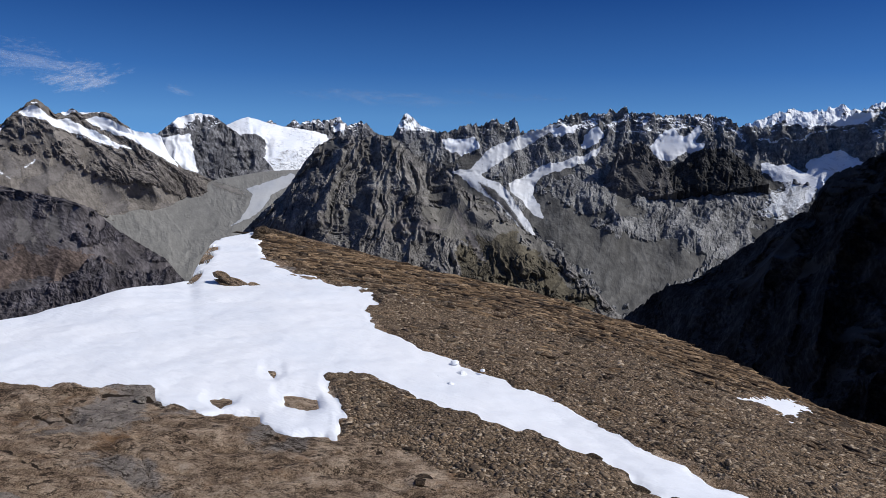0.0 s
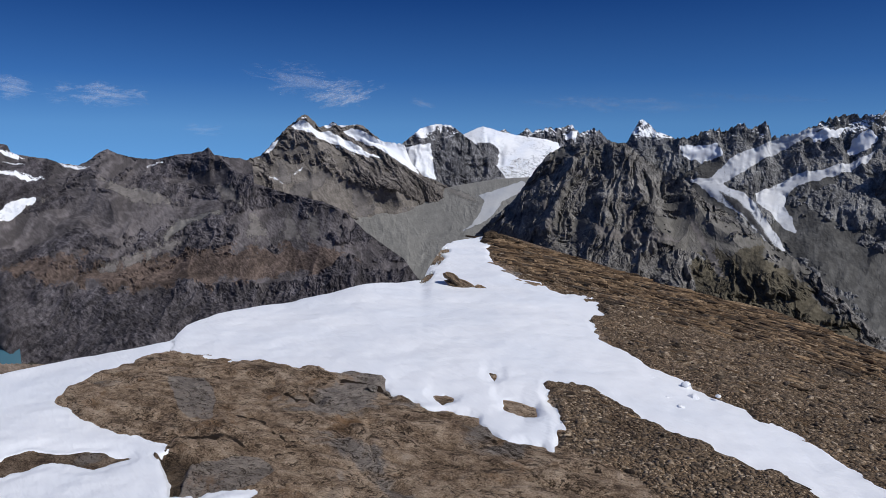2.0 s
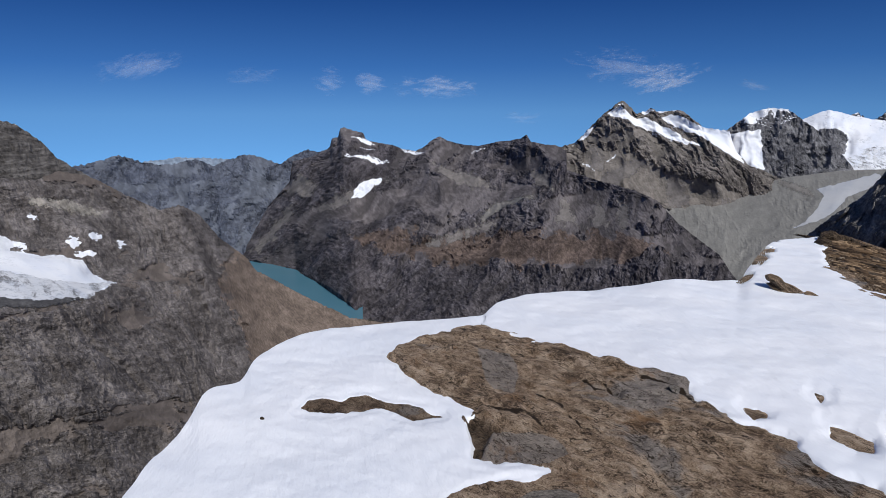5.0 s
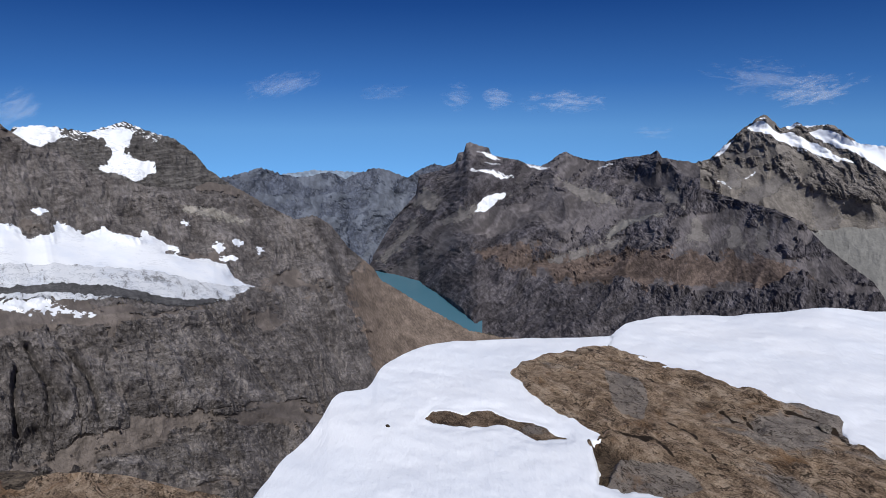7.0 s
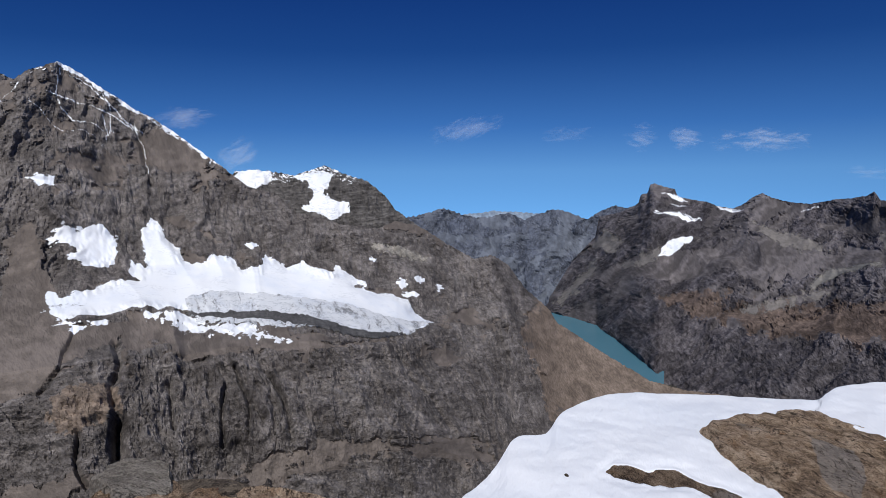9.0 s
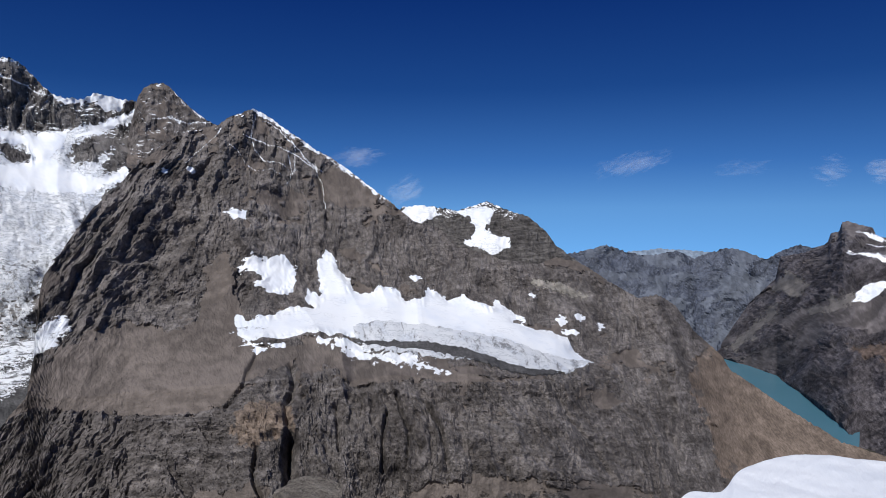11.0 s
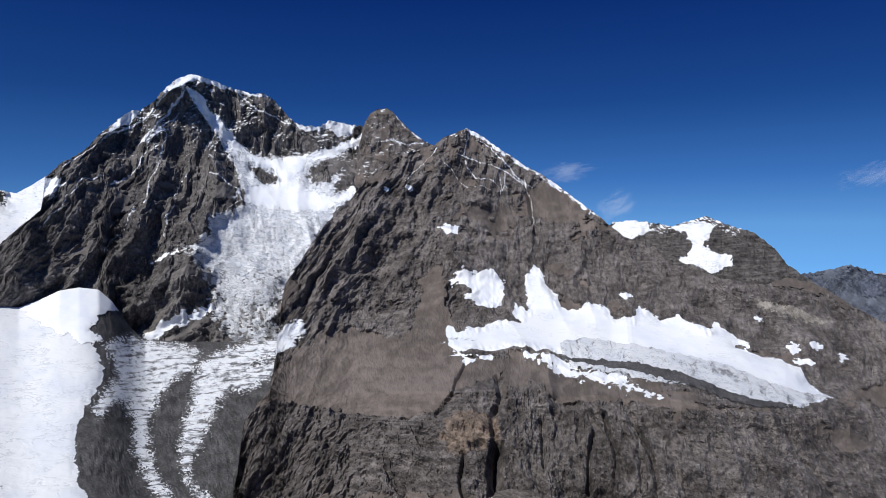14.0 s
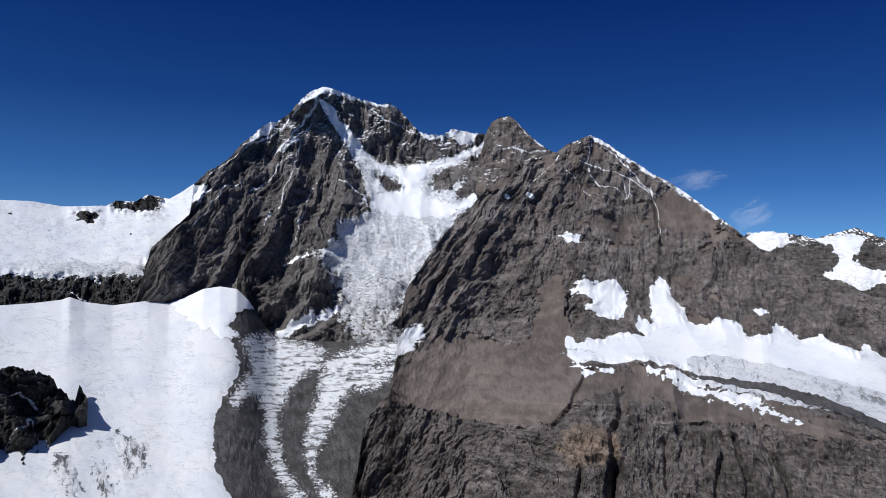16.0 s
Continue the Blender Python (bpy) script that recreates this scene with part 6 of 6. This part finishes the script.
slab = slab - 0.012 * smooth(crack, 0.06, 0.0) * smooth(gnoise(gx * 1.1, gy * 1.1, 327), 0.0, 0.2)
shiver_a, shiver_e = 0.5 * fbm(gx * 3, gy * 3, 2, 329, 0.5), 0.3 * fbm(gx * 3 + 30, gy * 3, 2, 330, 0.5)
for line in SPLITS:
    gap = beside(az_in + shiver_a, el_in + shiver_e, line)
    slab = slab - 0.012 * smooth(gap, 0.4, 0.05)
shelf = smooth(inside(az_in + shiver_a, el_in + shiver_e, LOW_SHELF), -0.1, 0.08)
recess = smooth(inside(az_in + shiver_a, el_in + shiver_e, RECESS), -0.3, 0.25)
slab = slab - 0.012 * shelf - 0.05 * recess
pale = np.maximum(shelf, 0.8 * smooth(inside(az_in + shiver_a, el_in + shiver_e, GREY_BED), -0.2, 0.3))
# Recess: shade put into the colour; snow strip: its own dark grey rock.
shade_and_dark_strip = np.maximum(recess, 0.55 * smooth(inside(az_in, el_in, STRIP), -0.6, -0.1))
leaves = smooth(ly / r_edge[:, None], 0.5, 0.25) * 0.05 * ridged(lx * 0.7 + wob, ly * 3.6 + 0.8 * wob, 4, 331, 0.62) + 0.012 * fbm(gx * 9, gy * 9, 4, 333, 0.65) + 0.05 * fbm(gx * 0.7, gy * 0.7, 3, 332) - 0.03
slab, leaves = (slab - np.mean(slab[:len(fine_az)])) * 1.2 + 0.02, leaves + 0.0
split_lines = np.zeros_like(slab)
for line in SPLITS:
    split_lines = np.maximum(split_lines, smooth(beside(az_in + shiver_a, el_in + shiver_e, line), 0.3, 0.0) * smooth(fbm(gx * 1.5, gy * 1.5, 2, 335), -0.3, 0.0))
split_lines = np.maximum(split_lines, 0.8 * smooth(crack, 0.05, 0.0) * smooth(gnoise(gx * 1.1, gy * 1.1, 327), -0.05, 0.15))
relief = (slab * (1 - loose) - leaves * loose) * smooth(u[None] * 1.0, 1.0, 0.985) ** 0.5
under = smooth(np.maximum(np.maximum(whole, inside(az_in, el_in, SIDE_SNOW)) + edge_wander, d_far), 0.0, 1.2)
swells = under * (0.016 * fbm(gx * 0.6, gy * 0.6, 2, 341) + 0.012 * fbm(gx * 1.7, gy * 1.7, 3, 342) + 0.003 * fbm(gx * 6, gy * 9, 3, 343))
rock_z = z_in + swells + relief * (1 - 0.7 * under) - 0.05 * smooth(depth, 0.0, 0.8) - 0.01 * under
snow_z = z_in + relief * (1 - 0.7 * under) * (1 - smooth(depth, -0.1, 0.4)) + swells + np.where(depth > 0, 0.014 * smooth(depth, 0.0, 0.9) - 0.006 * under, 0.12 * depth - 0.006 * under)


def outer(az, r_e, z_e, lift):
    """Rows past the brink, down the flanks to the valley floor and on to the horizon."""
    rows = []
    for k, drop in ((1.03, 0.4), (1.08, 1.6), (1.18, 4.0), (1.4, 7.5), (2.0, 12.0), (4.0, 17.0), (12.0, 21.0)):
        z = r_e * k * np.tan(np.radians(np.maximum(np.degrees(np.arctan2(z_e, r_e)) - drop, -44))) + lift
        rows.append(np.stack([-np.sin(np.radians(az)) * r_e * k, np.cos(np.radians(az)) * r_e * k, EYE + z], -1))
    for r, z in ((260, -190), (520, -450), (900, -700), (1300, -835), (2600, -840), (4950, -845)):
        rows.append(np.stack([-np.sin(np.radians(az)) * r, np.cos(np.radians(az)) * r, np.full(len(az), float(z))], -1))
    return np.stack(rows, 1)


inner = np.stack([gx, gy, EYE + rock_z], -1)
core = np.stack([gx[:, :1] * 0.02, gy[:, :1] * 0.02, np.zeros_like(gx[:, :1]) - 0.02], -1)
skirt = outer(ground_az, r_edge, rock_z[:, -1], 0.0)
ground_grid = np.concatenate([core, inner, skirt], 1)
ground_grid = np.concatenate([ground_grid, ground_grid[:1]], 0)
which = np.zeros(ground_grid.shape[:2], int)
which[:-1, 1:ROWS_IN + 1] = (shale > 0)
which[:, ROWS_IN + 1:] = which[:, ROWS_IN:ROWS_IN + 1]
which[:, ROWS_IN + 7:] = 2
GROUND = tagged(sheet("ground", ground_grid, [SLAB, SHALE, VALLEY], None, which[:-1, :-1], {"shade_and_dark": np.pad(np.concatenate([shade_and_dark_strip, shade_and_dark_strip[:1]], 0), ((0, 0), (1, skirt.shape[1]))), "pale": np.pad(np.concatenate([pale, pale[:1]], 0), ((0, 0), (1, skirt.shape[1]))), "crack": np.pad(np.concatenate([split_lines, split_lines[:1]], 0), ((0, 0), (1, skirt.shape[1])))}), "bare brown summit rock falling to the valley", "ground", kind="structure")

snow_grid = np.stack([gx, gy, EYE + snow_z], -1)
over = outer(ground_az, r_edge, snow_z[:, -1], 0.03)[:, :5]
snow_all = np.concatenate([snow_grid, over], 1)
deep = np.concatenate([depth, np.repeat(depth[:, -1:], 5, 1)], 1) > -0.75
deep[len(fine_az) - 1:] = False


def snow_part(name, where, label):
    m = deep & where
    cells = m[:-1, :-1] | m[1:, :-1] | m[:-1, 1:] | m[1:, 1:]
    return tagged(sheet(name, snow_all, [DRIFT], cells), label, "snow")


pad = lambda a: np.concatenate([a, np.repeat(a[:, -1:], 5, 1)], 1)
is_far = pad(d_far) > -0.75
is_side = (pad(d_side) > pad(d_main)) & ~is_far
snow_part("snow_drift", ~is_side & ~is_far, "broad white snow drift along the summit ridge")
snow_part("snow_lobe", is_side, "rounded white snow lobe at the summit's brink")
snow_part("snow_patch", is_far, "small snow patch on the brown shale slope")


# ---- stones and slates on the summit ----
def ground_at(x, y):
    """Height of the bare ground, and how deep under snow and how loose it is there."""
    a, r = np.degrees(np.arctan2(-x, y)), np.hypot(x, y)
    col = np.clip(np.interp(a, fine_az, np.arange(len(fine_az))), 0, len(fine_az) - 1.001)
    i = col.astype(int)
    f = col - i
    re = r_edge[i] * (1 - f) + r_edge[i + 1] * f
    row = np.clip(np.log(np.maximum(r, near_r) / near_r) / np.log(re / near_r) * (ROWS_IN - 1), 0, ROWS_IN - 1.001)
    j = row.astype(int)
    g = row - j
    pick = lambda A: (A[i, j] * (1 - f) + A[i + 1, j] * f) * (1 - g) + (A[i, j + 1] * (1 - f) + A[i + 1, j + 1] * f) * g
    return EYE + pick(rock_z), pick(depth), pick(shale), r / re


def chips(name, x, y, z, long, wide, thick, turn, tilt, mat, label, seed):
    """Many thin irregular slates in one mesh."""
    rng = np.random.default_rng(seed)
    n = len(x)
    corner = np.array([(-1, -1, -1), (1, -1, -1), (1, 1, -1), (-1, 1, -1), (-1, -1, 1), (1, -1, 1), (1, 1, 1), (-1, 1, 1)], float) * 0.5
    pts = np.repeat(corner[None], n, 0)
    pts[:, :, :2] *= 1 + rng.uniform(-0.45, 0.25, (n, 8, 2))
    pts[:, 4:, :2] *= 0.86
    pts = pts * np.stack([long, wide, thick], 1)[:, None]
    pts[:, :, 2] += pts[:, :, 1] * np.tan(tilt)[:, None]
    c, s = np.cos(turn)[:, None], np.sin(turn)[:, None]
    world_pts = np.stack([x[:, None] + pts[..., 0] * c - pts[..., 1] * s, y[:, None] + pts[..., 0] * s + pts[..., 1] * c, z[:, None] + pts[..., 2]], -1)
    quads = np.array([(4, 5, 6, 7), (0, 1, 5, 4), (1, 2, 6, 5), (2, 3, 7, 6), (3, 0, 4, 7)])
    faces = (quads[None] + 8 * np.arange(n)[:, None, None]).reshape(-1, 4)
    mesh = bpy.data.meshes.new(name)
    mesh.vertices.add(n * 8)
    mesh.vertices.foreach_set("co", world_pts.astype(np.float32).ravel())
    mesh.loops.add(len(faces) * 4)
    mesh.loops.foreach_set("vertex_index", faces.astype(np.int32).ravel())
    mesh.polygons.add(len(faces))
    mesh.polygons.foreach_set("loop_start", np.arange(0, len(faces) * 4, 4, dtype=np.int32))
    mesh.materials.append(mat)
    mesh.update(calc_edges=True)
    return tagged(new(name, mesh), label, "stones", kind="stuff")


def slate_mat(name, dark, mid, light):
    """Loose slate: every chip its own tone."""
    n = Nodes(name)
    own = n.add("ShaderNodeNewGeometry").outputs["Random Per Island"]
    tone = n.ramp(own, [(0.0, dark), (0.25, tuple(1.4 * c for c in dark)), (0.6, mid), (1.0, light)])
    color = n.mix(n.range(n.noise(40, 6, 0.7), 0.4, 0.65), tone, tuple(0.7 * c for c in mid))
    return n.done(color, 0.85, n.bump(n.noise(150, 5, 0.7), 0.5, 0.004), 0.2)


CHIP = slate_mat("slate_chip", (0.065, 0.048, 0.033), (0.21, 0.153, 0.102), (0.52, 0.42, 0.31))
LEAF = slate_mat("slate_leaf", (0.028, 0.019, 0.013), (0.165, 0.107, 0.062), (0.38, 0.27, 0.17))
rng = np.random.default_rng(5)
# gravel: thickest on the shale slope
a = np.radians(rng.uniform(-41, 20, 120000))
r = np.exp(rng.uniform(np.log(1.9), np.log(13.0), 120000))
x, y = -np.sin(a) * r, np.cos(a) * r
z, dep, sha, rel = ground_at(x, y)
ok = (dep < -0.12) & (sha > -0.15 + 0.4 * rng.random(120000)) & (rel < 0.97)
x, y, z = x[ok][:20000], y[ok][:20000], z[ok][:20000]
size = rng.lognormal(-4.15, 0.38, len(x)) * (0.55 + 0.11 * np.hypot(x, y))
chips("gravel", x, y, z + 0.05 * size, size * 1.3, size * rng.uniform(0.4, 0.8, len(x)), size * rng.uniform(0.15, 0.3, len(x)), rng.normal(-0.5, 0.8, len(x)), rng.uniform(-0.4, 0.4, len(x)), CHIP, "brown slate gravel strewn on the slope", 6)
# upturned leaves of shale that run along the ridge
a = np.radians(rng.uniform(-41, 15.4, 60000))
r = np.exp(rng.uniform(np.log(4.0), np.log(13.2), 60000))
x, y = -np.sin(a) * r, np.cos(a) * r
z, dep, sha, rel = ground_at(x, y)
ok = (dep < -0.2) & (sha > 0.2) & (rel < 0.975) & (rng.random(60000) < np.clip(2.4 * (rel - 0.6), 0.02, 1))
x, y, z, a, r = x[ok][:12000], y[ok][:12000], z[ok][:12000], a[ok][:12000], r[ok][:12000]
n = len(x)
length = 0.021 * r * rng.lognormal(0, 0.5, n)
turn = np.interp(np.degrees(a), [-40, -28, -12, 0, 14], [-1.0, -0.9, -0.68, -0.5, -0.36])
chips("shale_leaves", x, y, z - 0.004, length, rng.uniform(0.008, 0.026, n) * r / 8, rng.uniform(0.012, 0.034, n) * r / 8, turn + rng.normal(0, 0.13, n), rng.uniform(-0.1, 0.5, n), LEAF, "upturned brown shale leaves along the ridge", 7)


def boulder(name, at, size, mat, label, seed, turn=0.0, layers=0.0, smoothness=3, parent=None):
    """A weathered block: a ball cut by joint planes, then roughened along its beds."""
    bm = bmesh.new()
    bmesh.ops.create_icosphere(bm, subdivisions=smoothness + 1, radius=1.0)
    rnd = random.Random(seed)
    planes = [Vector((rnd.gauss(0, 1), rnd.gauss(0, 1), rnd.gauss(0, 0.6))).normalized() for _ in range(9)]
    for v in bm.verts:
        p = v.co.copy()
        for q in planes:
            over = p.dot(q) - rnd_cut(planes.index(q), seed)
            if over > 0:
                p -= q * over
        bed = math.floor(p.z * 7 + 1.2 * noise.noise(p * 1.5)) / 7
        p *= 1 + 0.07 * noise.noise(p * 2.3 + Vector((seed, 0, 0))) + layers * noise.noise(Vector((bed * 7, seed, 0))) + 0.08 * noise.noise(p * 5) + 0.04 * noise.noise(p * 11)
        v.co = Vector((p.x * size[0], p.y * size[1], p.z * size[2]))
    mesh = bpy.data.meshes.new(name)
    bm.to_mesh(mesh)
    bm.free()
    mesh.materials.append(mat)
    ob = new(name, mesh)
    if parent:
        ob.parent = parent
        return ob
    tagged(ob, label, "rock")
    ob.matrix_world = pose(*at, 0, 0, turn)
    return ob


def rnd_cut(k, seed):
    return 0.62 + 0.3 * random.Random(seed * 31 + k).random()


def on_ground(az, r, sink=0.0):
    x, y = -math.sin(radians(az)) * r, math.cos(radians(az)) * r
    return x, y, float(ground_at(np.array([x]), np.array([y]))[0][0]) - sink


def toward(az, el, lift=0.0):
    """The point of the ground seen at a bearing and elevation."""
    r = np.linspace(1.75, 13.0, 600)
    z = ground_at(-np.sin(radians(az)) * r, np.cos(radians(az)) * r)[0]
    k = int(np.argmax(np.degrees(np.arctan2(z - EYE, r)) > el))
    return float(-math.sin(radians(az)) * r[k]), float(math.cos(radians(az)) * r[k]), float(z[k]) + lift


TAN = slab_rock("tan_block", (0.15, 0.1, 0.06), (0.38, 0.27, 0.175), (0.55, 0.42, 0.3), (0.22, 0.13, 0.065), 90, (1.0, 1.0, 6.0))
PALE = slab_rock("pale_block", (0.16, 0.14, 0.12), (0.3, 0.265, 0.225), (0.42, 0.38, 0.33), (0.24, 0.17, 0.11), 90, (1.0, 4.0, 1.0))
LICHEN = slab_rock("lichen_block", (0.085, 0.066, 0.05), (0.17, 0.135, 0.1), (0.26, 0.21, 0.16), (0.42, 0.09, 0.03), 70, (1.0, 1.0, 2.0))
def layered_rock(at, turn, label):
    """A stack of slanting tan slabs, each bed a piece of its own."""
    base = tagged(new("layered_rock"), label, "rock")
    base.matrix_world = pose(*at, 0, 0, turn) @ Matrix.Scale(1.15, 4)
    for k, (dx, dz, half, deep, tall) in enumerate(((0.02, 0.0, 0.26, 0.14, 0.05), (-0.03, 0.04, 0.22, 0.13, 0.04), (-0.09, 0.08, 0.16, 0.11, 0.04), (-0.15, 0.11, 0.1, 0.08, 0.04), (0.2, -0.02, 0.13, 0.07, 0.035))):
        bed = boulder("bed", (0, 0, 0), (half, deep, tall), TAN, "", 40 + k, 0, 0.05, 2, base)
        bed.matrix_local = pose(dx, 0.02 * (k % 2), dz, 0, 22 + 4 * (k % 3), 5 * k)


layered_rock(toward(17.3, -12.9, 0.03), 15, "tan layered rock poking out of the snow")
for k, (az, r, sx, sy, sz, up) in enumerate(((15.2, 12.5, 0.2, 0.16, 0.13, 0.03), (14.6, 12.6, 0.3, 0.16, 0.1, 0.0), (15.5, 12.1, 0.16, 0.14, 0.09, 0.0), (13.7, 12.5, 0.26, 0.14, 0.07, 0.0))):
    boulder("ridge_block", on_ground(az, r, -up), (sx, sy, sz), BROKEN, "dark broken block at the ridge end", 5 + k, 60 * k - 30, 0.2)
for k, (az, el, s) in enumerate(((-1.2, -19.9, 0.036), (-1.8, -20.9, 0.045), (-0.9, -21.7, 0.027), (0.2, -21.1, 0.021), (-3.7, -20.5, 0.019))):
    boulder("snow_chunk", toward(az, el, 0.045), (s, s, 0.6 * s), DRIFT, "small lump of kicked-up snow on the drift", 80 + k, 40 * k, 0.1, 2)
boulder("lichen_boulder", on_ground(91.5, 3.72, 0.11), (0.42, 0.2, 0.15), LICHEN, "brown boulder with orange-red lichen", 7, 80, 0.03)
boulder("grey_boulder", on_ground(96.2, 3.85, 0.09), (0.28, 0.22, 0.2), PALE, "pale grey boulder at the brink", 8, 60, 0.03)
boulder("grey_boulder", on_ground(100.2, 3.6, 0.12), (0.25, 0.22, 0.14), LICHEN, "brown boulder at the brink", 9, 20, 0.03)
boulder("pale_slab", on_ground(35.8, 2.72, 0.01), (0.2, 0.08, 0.04), PALE, "pale striped slab at the snow's edge", 10, 60, 0.08)
boulder("pebble", on_ground(60.5, 3.66, -0.045), (0.02, 0.017, 0.016), BROKEN, "small dark stone in the snow", 11, 0, 0.05, 2)
boulder("white_stone", on_ground(25.2, 4.2, -0.01), (0.05, 0.035, 0.025), PALE, "small white stone on the slab", 12, 0, 0.05, 2)
for k, (az, r, s) in enumerate(((-9.5, 3.55, 0.08), (-13.5, 3.35, 0.05), (1.5, 2.95, 0.05), (-2, 3.0, 0.035), (-17.2, 3.15, 0.07), (11.8, 3.3, 0.05), (9.6, 3.25, 0.06), (-21, 3.05, 0.06), (43.2, 3.2, 0.07), (41.2, 3.2, 0.06))):
    boulder("edge_stone", on_ground(az, r, 0.3 * s), (s * 1.5, s, s * 0.5), BROKEN if az < 5 or az > 40 else SLAB, "dark stone along the snow's edge", 20 + k, 37 * k, 0.2, 2)


# ---- single stones and slates that lie loose on the ground ----
def small_stone(seed, mat, long, flat):
    bm = bmesh.new()
    bmesh.ops.create_icosphere(bm, subdivisions=1, radius=1.0)
    for v in bm.verts:
        v.co *= 1 + 0.55 * noise.noise(v.co * 1.3 + Vector((seed * 3.7, 0, 0)))
        v.co = Vector((v.co.x * long, v.co.y * 0.7, max(v.co.z, -0.6) * flat))
    mesh = bpy.data.meshes.new("stone")
    bm.to_mesh(mesh)
    bm.free()
    mesh.materials.append(mat)
    return mesh


def own_tone(name, dark, light):
    n = Nodes(name)
    own = n.add("ShaderNodeObjectInfo").outputs["Random"]
    tone = n.mix(own, dark, light)
    color = n.mix(n.range(n.noise(30, 6, 0.7), 0.4, 0.65), tone, tuple(0.6 * c for c in dark))
    return n.done(color, 0.87, n.bump(n.noise(60, 6, 0.7), 0.7, 0.2), 0.2)


STONE = own_tone("loose_stone", (0.07, 0.05, 0.035), (0.36, 0.28, 0.2))
shapes = [small_stone(k, STONE, 1.2 + 0.12 * k, 0.35 + 0.05 * (k % 3)) for k in range(6)]
slates = [small_stone(20 + k, STONE, 3.0 + 0.6 * k, 0.45) for k in range(5)]
rnd = random.Random(17)
spread = 0
while spread < 240:
    az, r = rnd.uniform(-36, 12), rnd.uniform(2.3, 6.5)
    x, y = -math.sin(radians(az)) * r, math.cos(radians(az)) * r
    z, dep, sha, rel = (float(v[0]) for v in ground_at(np.array([x]), np.array([y])))
    if dep > -0.3 or sha < 0.1 or rel > 0.95:
        continue
    spread += 1
    s = rnd.uniform(0.011, 0.024) * (0.6 + 0.12 * r)
    ob = new("stone", rnd.choice(shapes))
    ob.parent = GROUND
    ob.matrix_world = pose(x, y, z + 0.2 * s, rnd.uniform(-15, 15), rnd.uniform(-15, 15), rnd.uniform(0, 360)) @ Matrix.Scale(s, 4)
spread = 0
while spread < 220:
    az, r = rnd.uniform(-34, 14), rnd.uniform(5.0, 12.5)
    x, y = -math.sin(radians(az)) * r, math.cos(radians(az)) * r
    z, dep, sha, rel = (float(v[0]) for v in ground_at(np.array([x]), np.array([y])))
    if dep > -0.3 or sha < 0.3 or rel > 0.96 or rel < 0.6:
        continue
    spread += 1
    s = rnd.uniform(0.0022, 0.0048) * r
    ob = new("slate", rnd.choice(slates))
    ob.parent = GROUND
    run = float(np.interp(az, [-40, -28, -12, 0, 14], [-1.0, -0.9, -0.68, -0.5, -0.36]))
    ob.matrix_world = pose(x, y, z + 0.3 * s, rnd.uniform(5, 40), 0, math.degrees(run) + rnd.gauss(0, 8)) @ Matrix.Scale(s, 4)


# ---- wisps of cloud ----
def cloud(az, el, wide, tall, tilt, density, seed):
    n = Nodes("cloud_wisp")
    far = n.add("ShaderNodeVectorMath")
    far.operation = "LENGTH"
    n.put(far.inputs[0], n.coord)
    shift = n.add("ShaderNodeVectorMath")
    shift.operation = "ADD"
    n.put(shift.inputs[0], n.stretch(wide / 4.0, tall / 1.3, 1.0, (0, 0, 5 * (seed % 5) - 10)))
    n.put(shift.inputs[1], (7.3 * seed, 3.1 * seed, 0.0))
    veil, threads = n.noise(0.9, 8, 0.6, shift.outputs[0], 1.0), n.noise(2.6, 8, 0.62, shift.outputs[0], 1.4)
    mixed = n.math("ADD", n.math("MULTIPLY", veil, 0.65), n.math("MULTIPLY", threads, 0.35))
    body = n.math("MULTIPLY", n.range(n.math("SUBTRACT", mixed, n.math("MULTIPLY", n.math("POWER", far.outputs["Value"], 1.6), 0.3)), 0.34, 0.62), density)
    n.put(n.bsdf.inputs["Alpha"], n.math("MULTIPLY", body, n.range(far.outputs["Value"], 1.0, 0.55)))
    mat = n.done((0.9, 0.92, 0.95), 1.0, None, 0.0)
    grid = np.stack(np.broadcast_arrays(np.linspace(-1, 1, 13)[:, None], np.linspace(-1, 1, 7)[None], 0.05 * np.linspace(-1, 1, 13)[:, None] ** 2), -1)
    ob = tagged(sheet("cloud", grid, [mat]), "thin white wisp of high cloud", "cloud", "wisps of cloud", "structure")
    at = spot(az, el, 4880.0)
    ob.matrix_world = look(tuple(at), (0, 0, EYE), tilt) @ Matrix.Diagonal((radians(wide) * 2440, radians(tall) * 2440, 100, 1)) @ Matrix.Rotation(math.pi, 4, "Y")
    return ob


for k, (az, el, wide, tall, tilt, density) in enumerate(((27.6, 3.6, 8.7, 3.9, -8, 0.45), (31.1, 4.7, 11.5, 3.9, 8, 0.22), (45.6, 3.2, 10.1, 2.8, 0, 0.29), (54.6, 3.8, 3.6, 3.5, 0, 0.18), (51.3, 3.6, 3.6, 3.1, 0, 0.23), (38.8, 0.7, 5.0, 1.6, 0, 0.14), (69.4, 4.7, 7.9, 2.6, -20, 0.13), (60.6, 4.1, 6.5, 2.1, 0, 0.1), (91.7, 5.4, 6.5, 2.6, -10, 0.17), (87.8, 2.2, 5.0, 3.5, -25, 0.14), (91.7, 5.4, 5.0, 2.1, -10, 0.14), (87.7, 2.5, 5.0, 3.5, -30, 0.16), (4.1, 2.8, 18.8, 1.4, 4, 0.17), (-5.2, 3.0, 14.4, 1.2, 4, 0.12), (21.1, 2.9, 3.6, 1.2, 10, 0.22), (7.2, 2.6, 18.8, 1.2, 4, 0.12), (68.0, 4.6, 8.7, 1.9, -18, 0.12))):
    cloud(az, el, wide, tall, tilt, density, k)
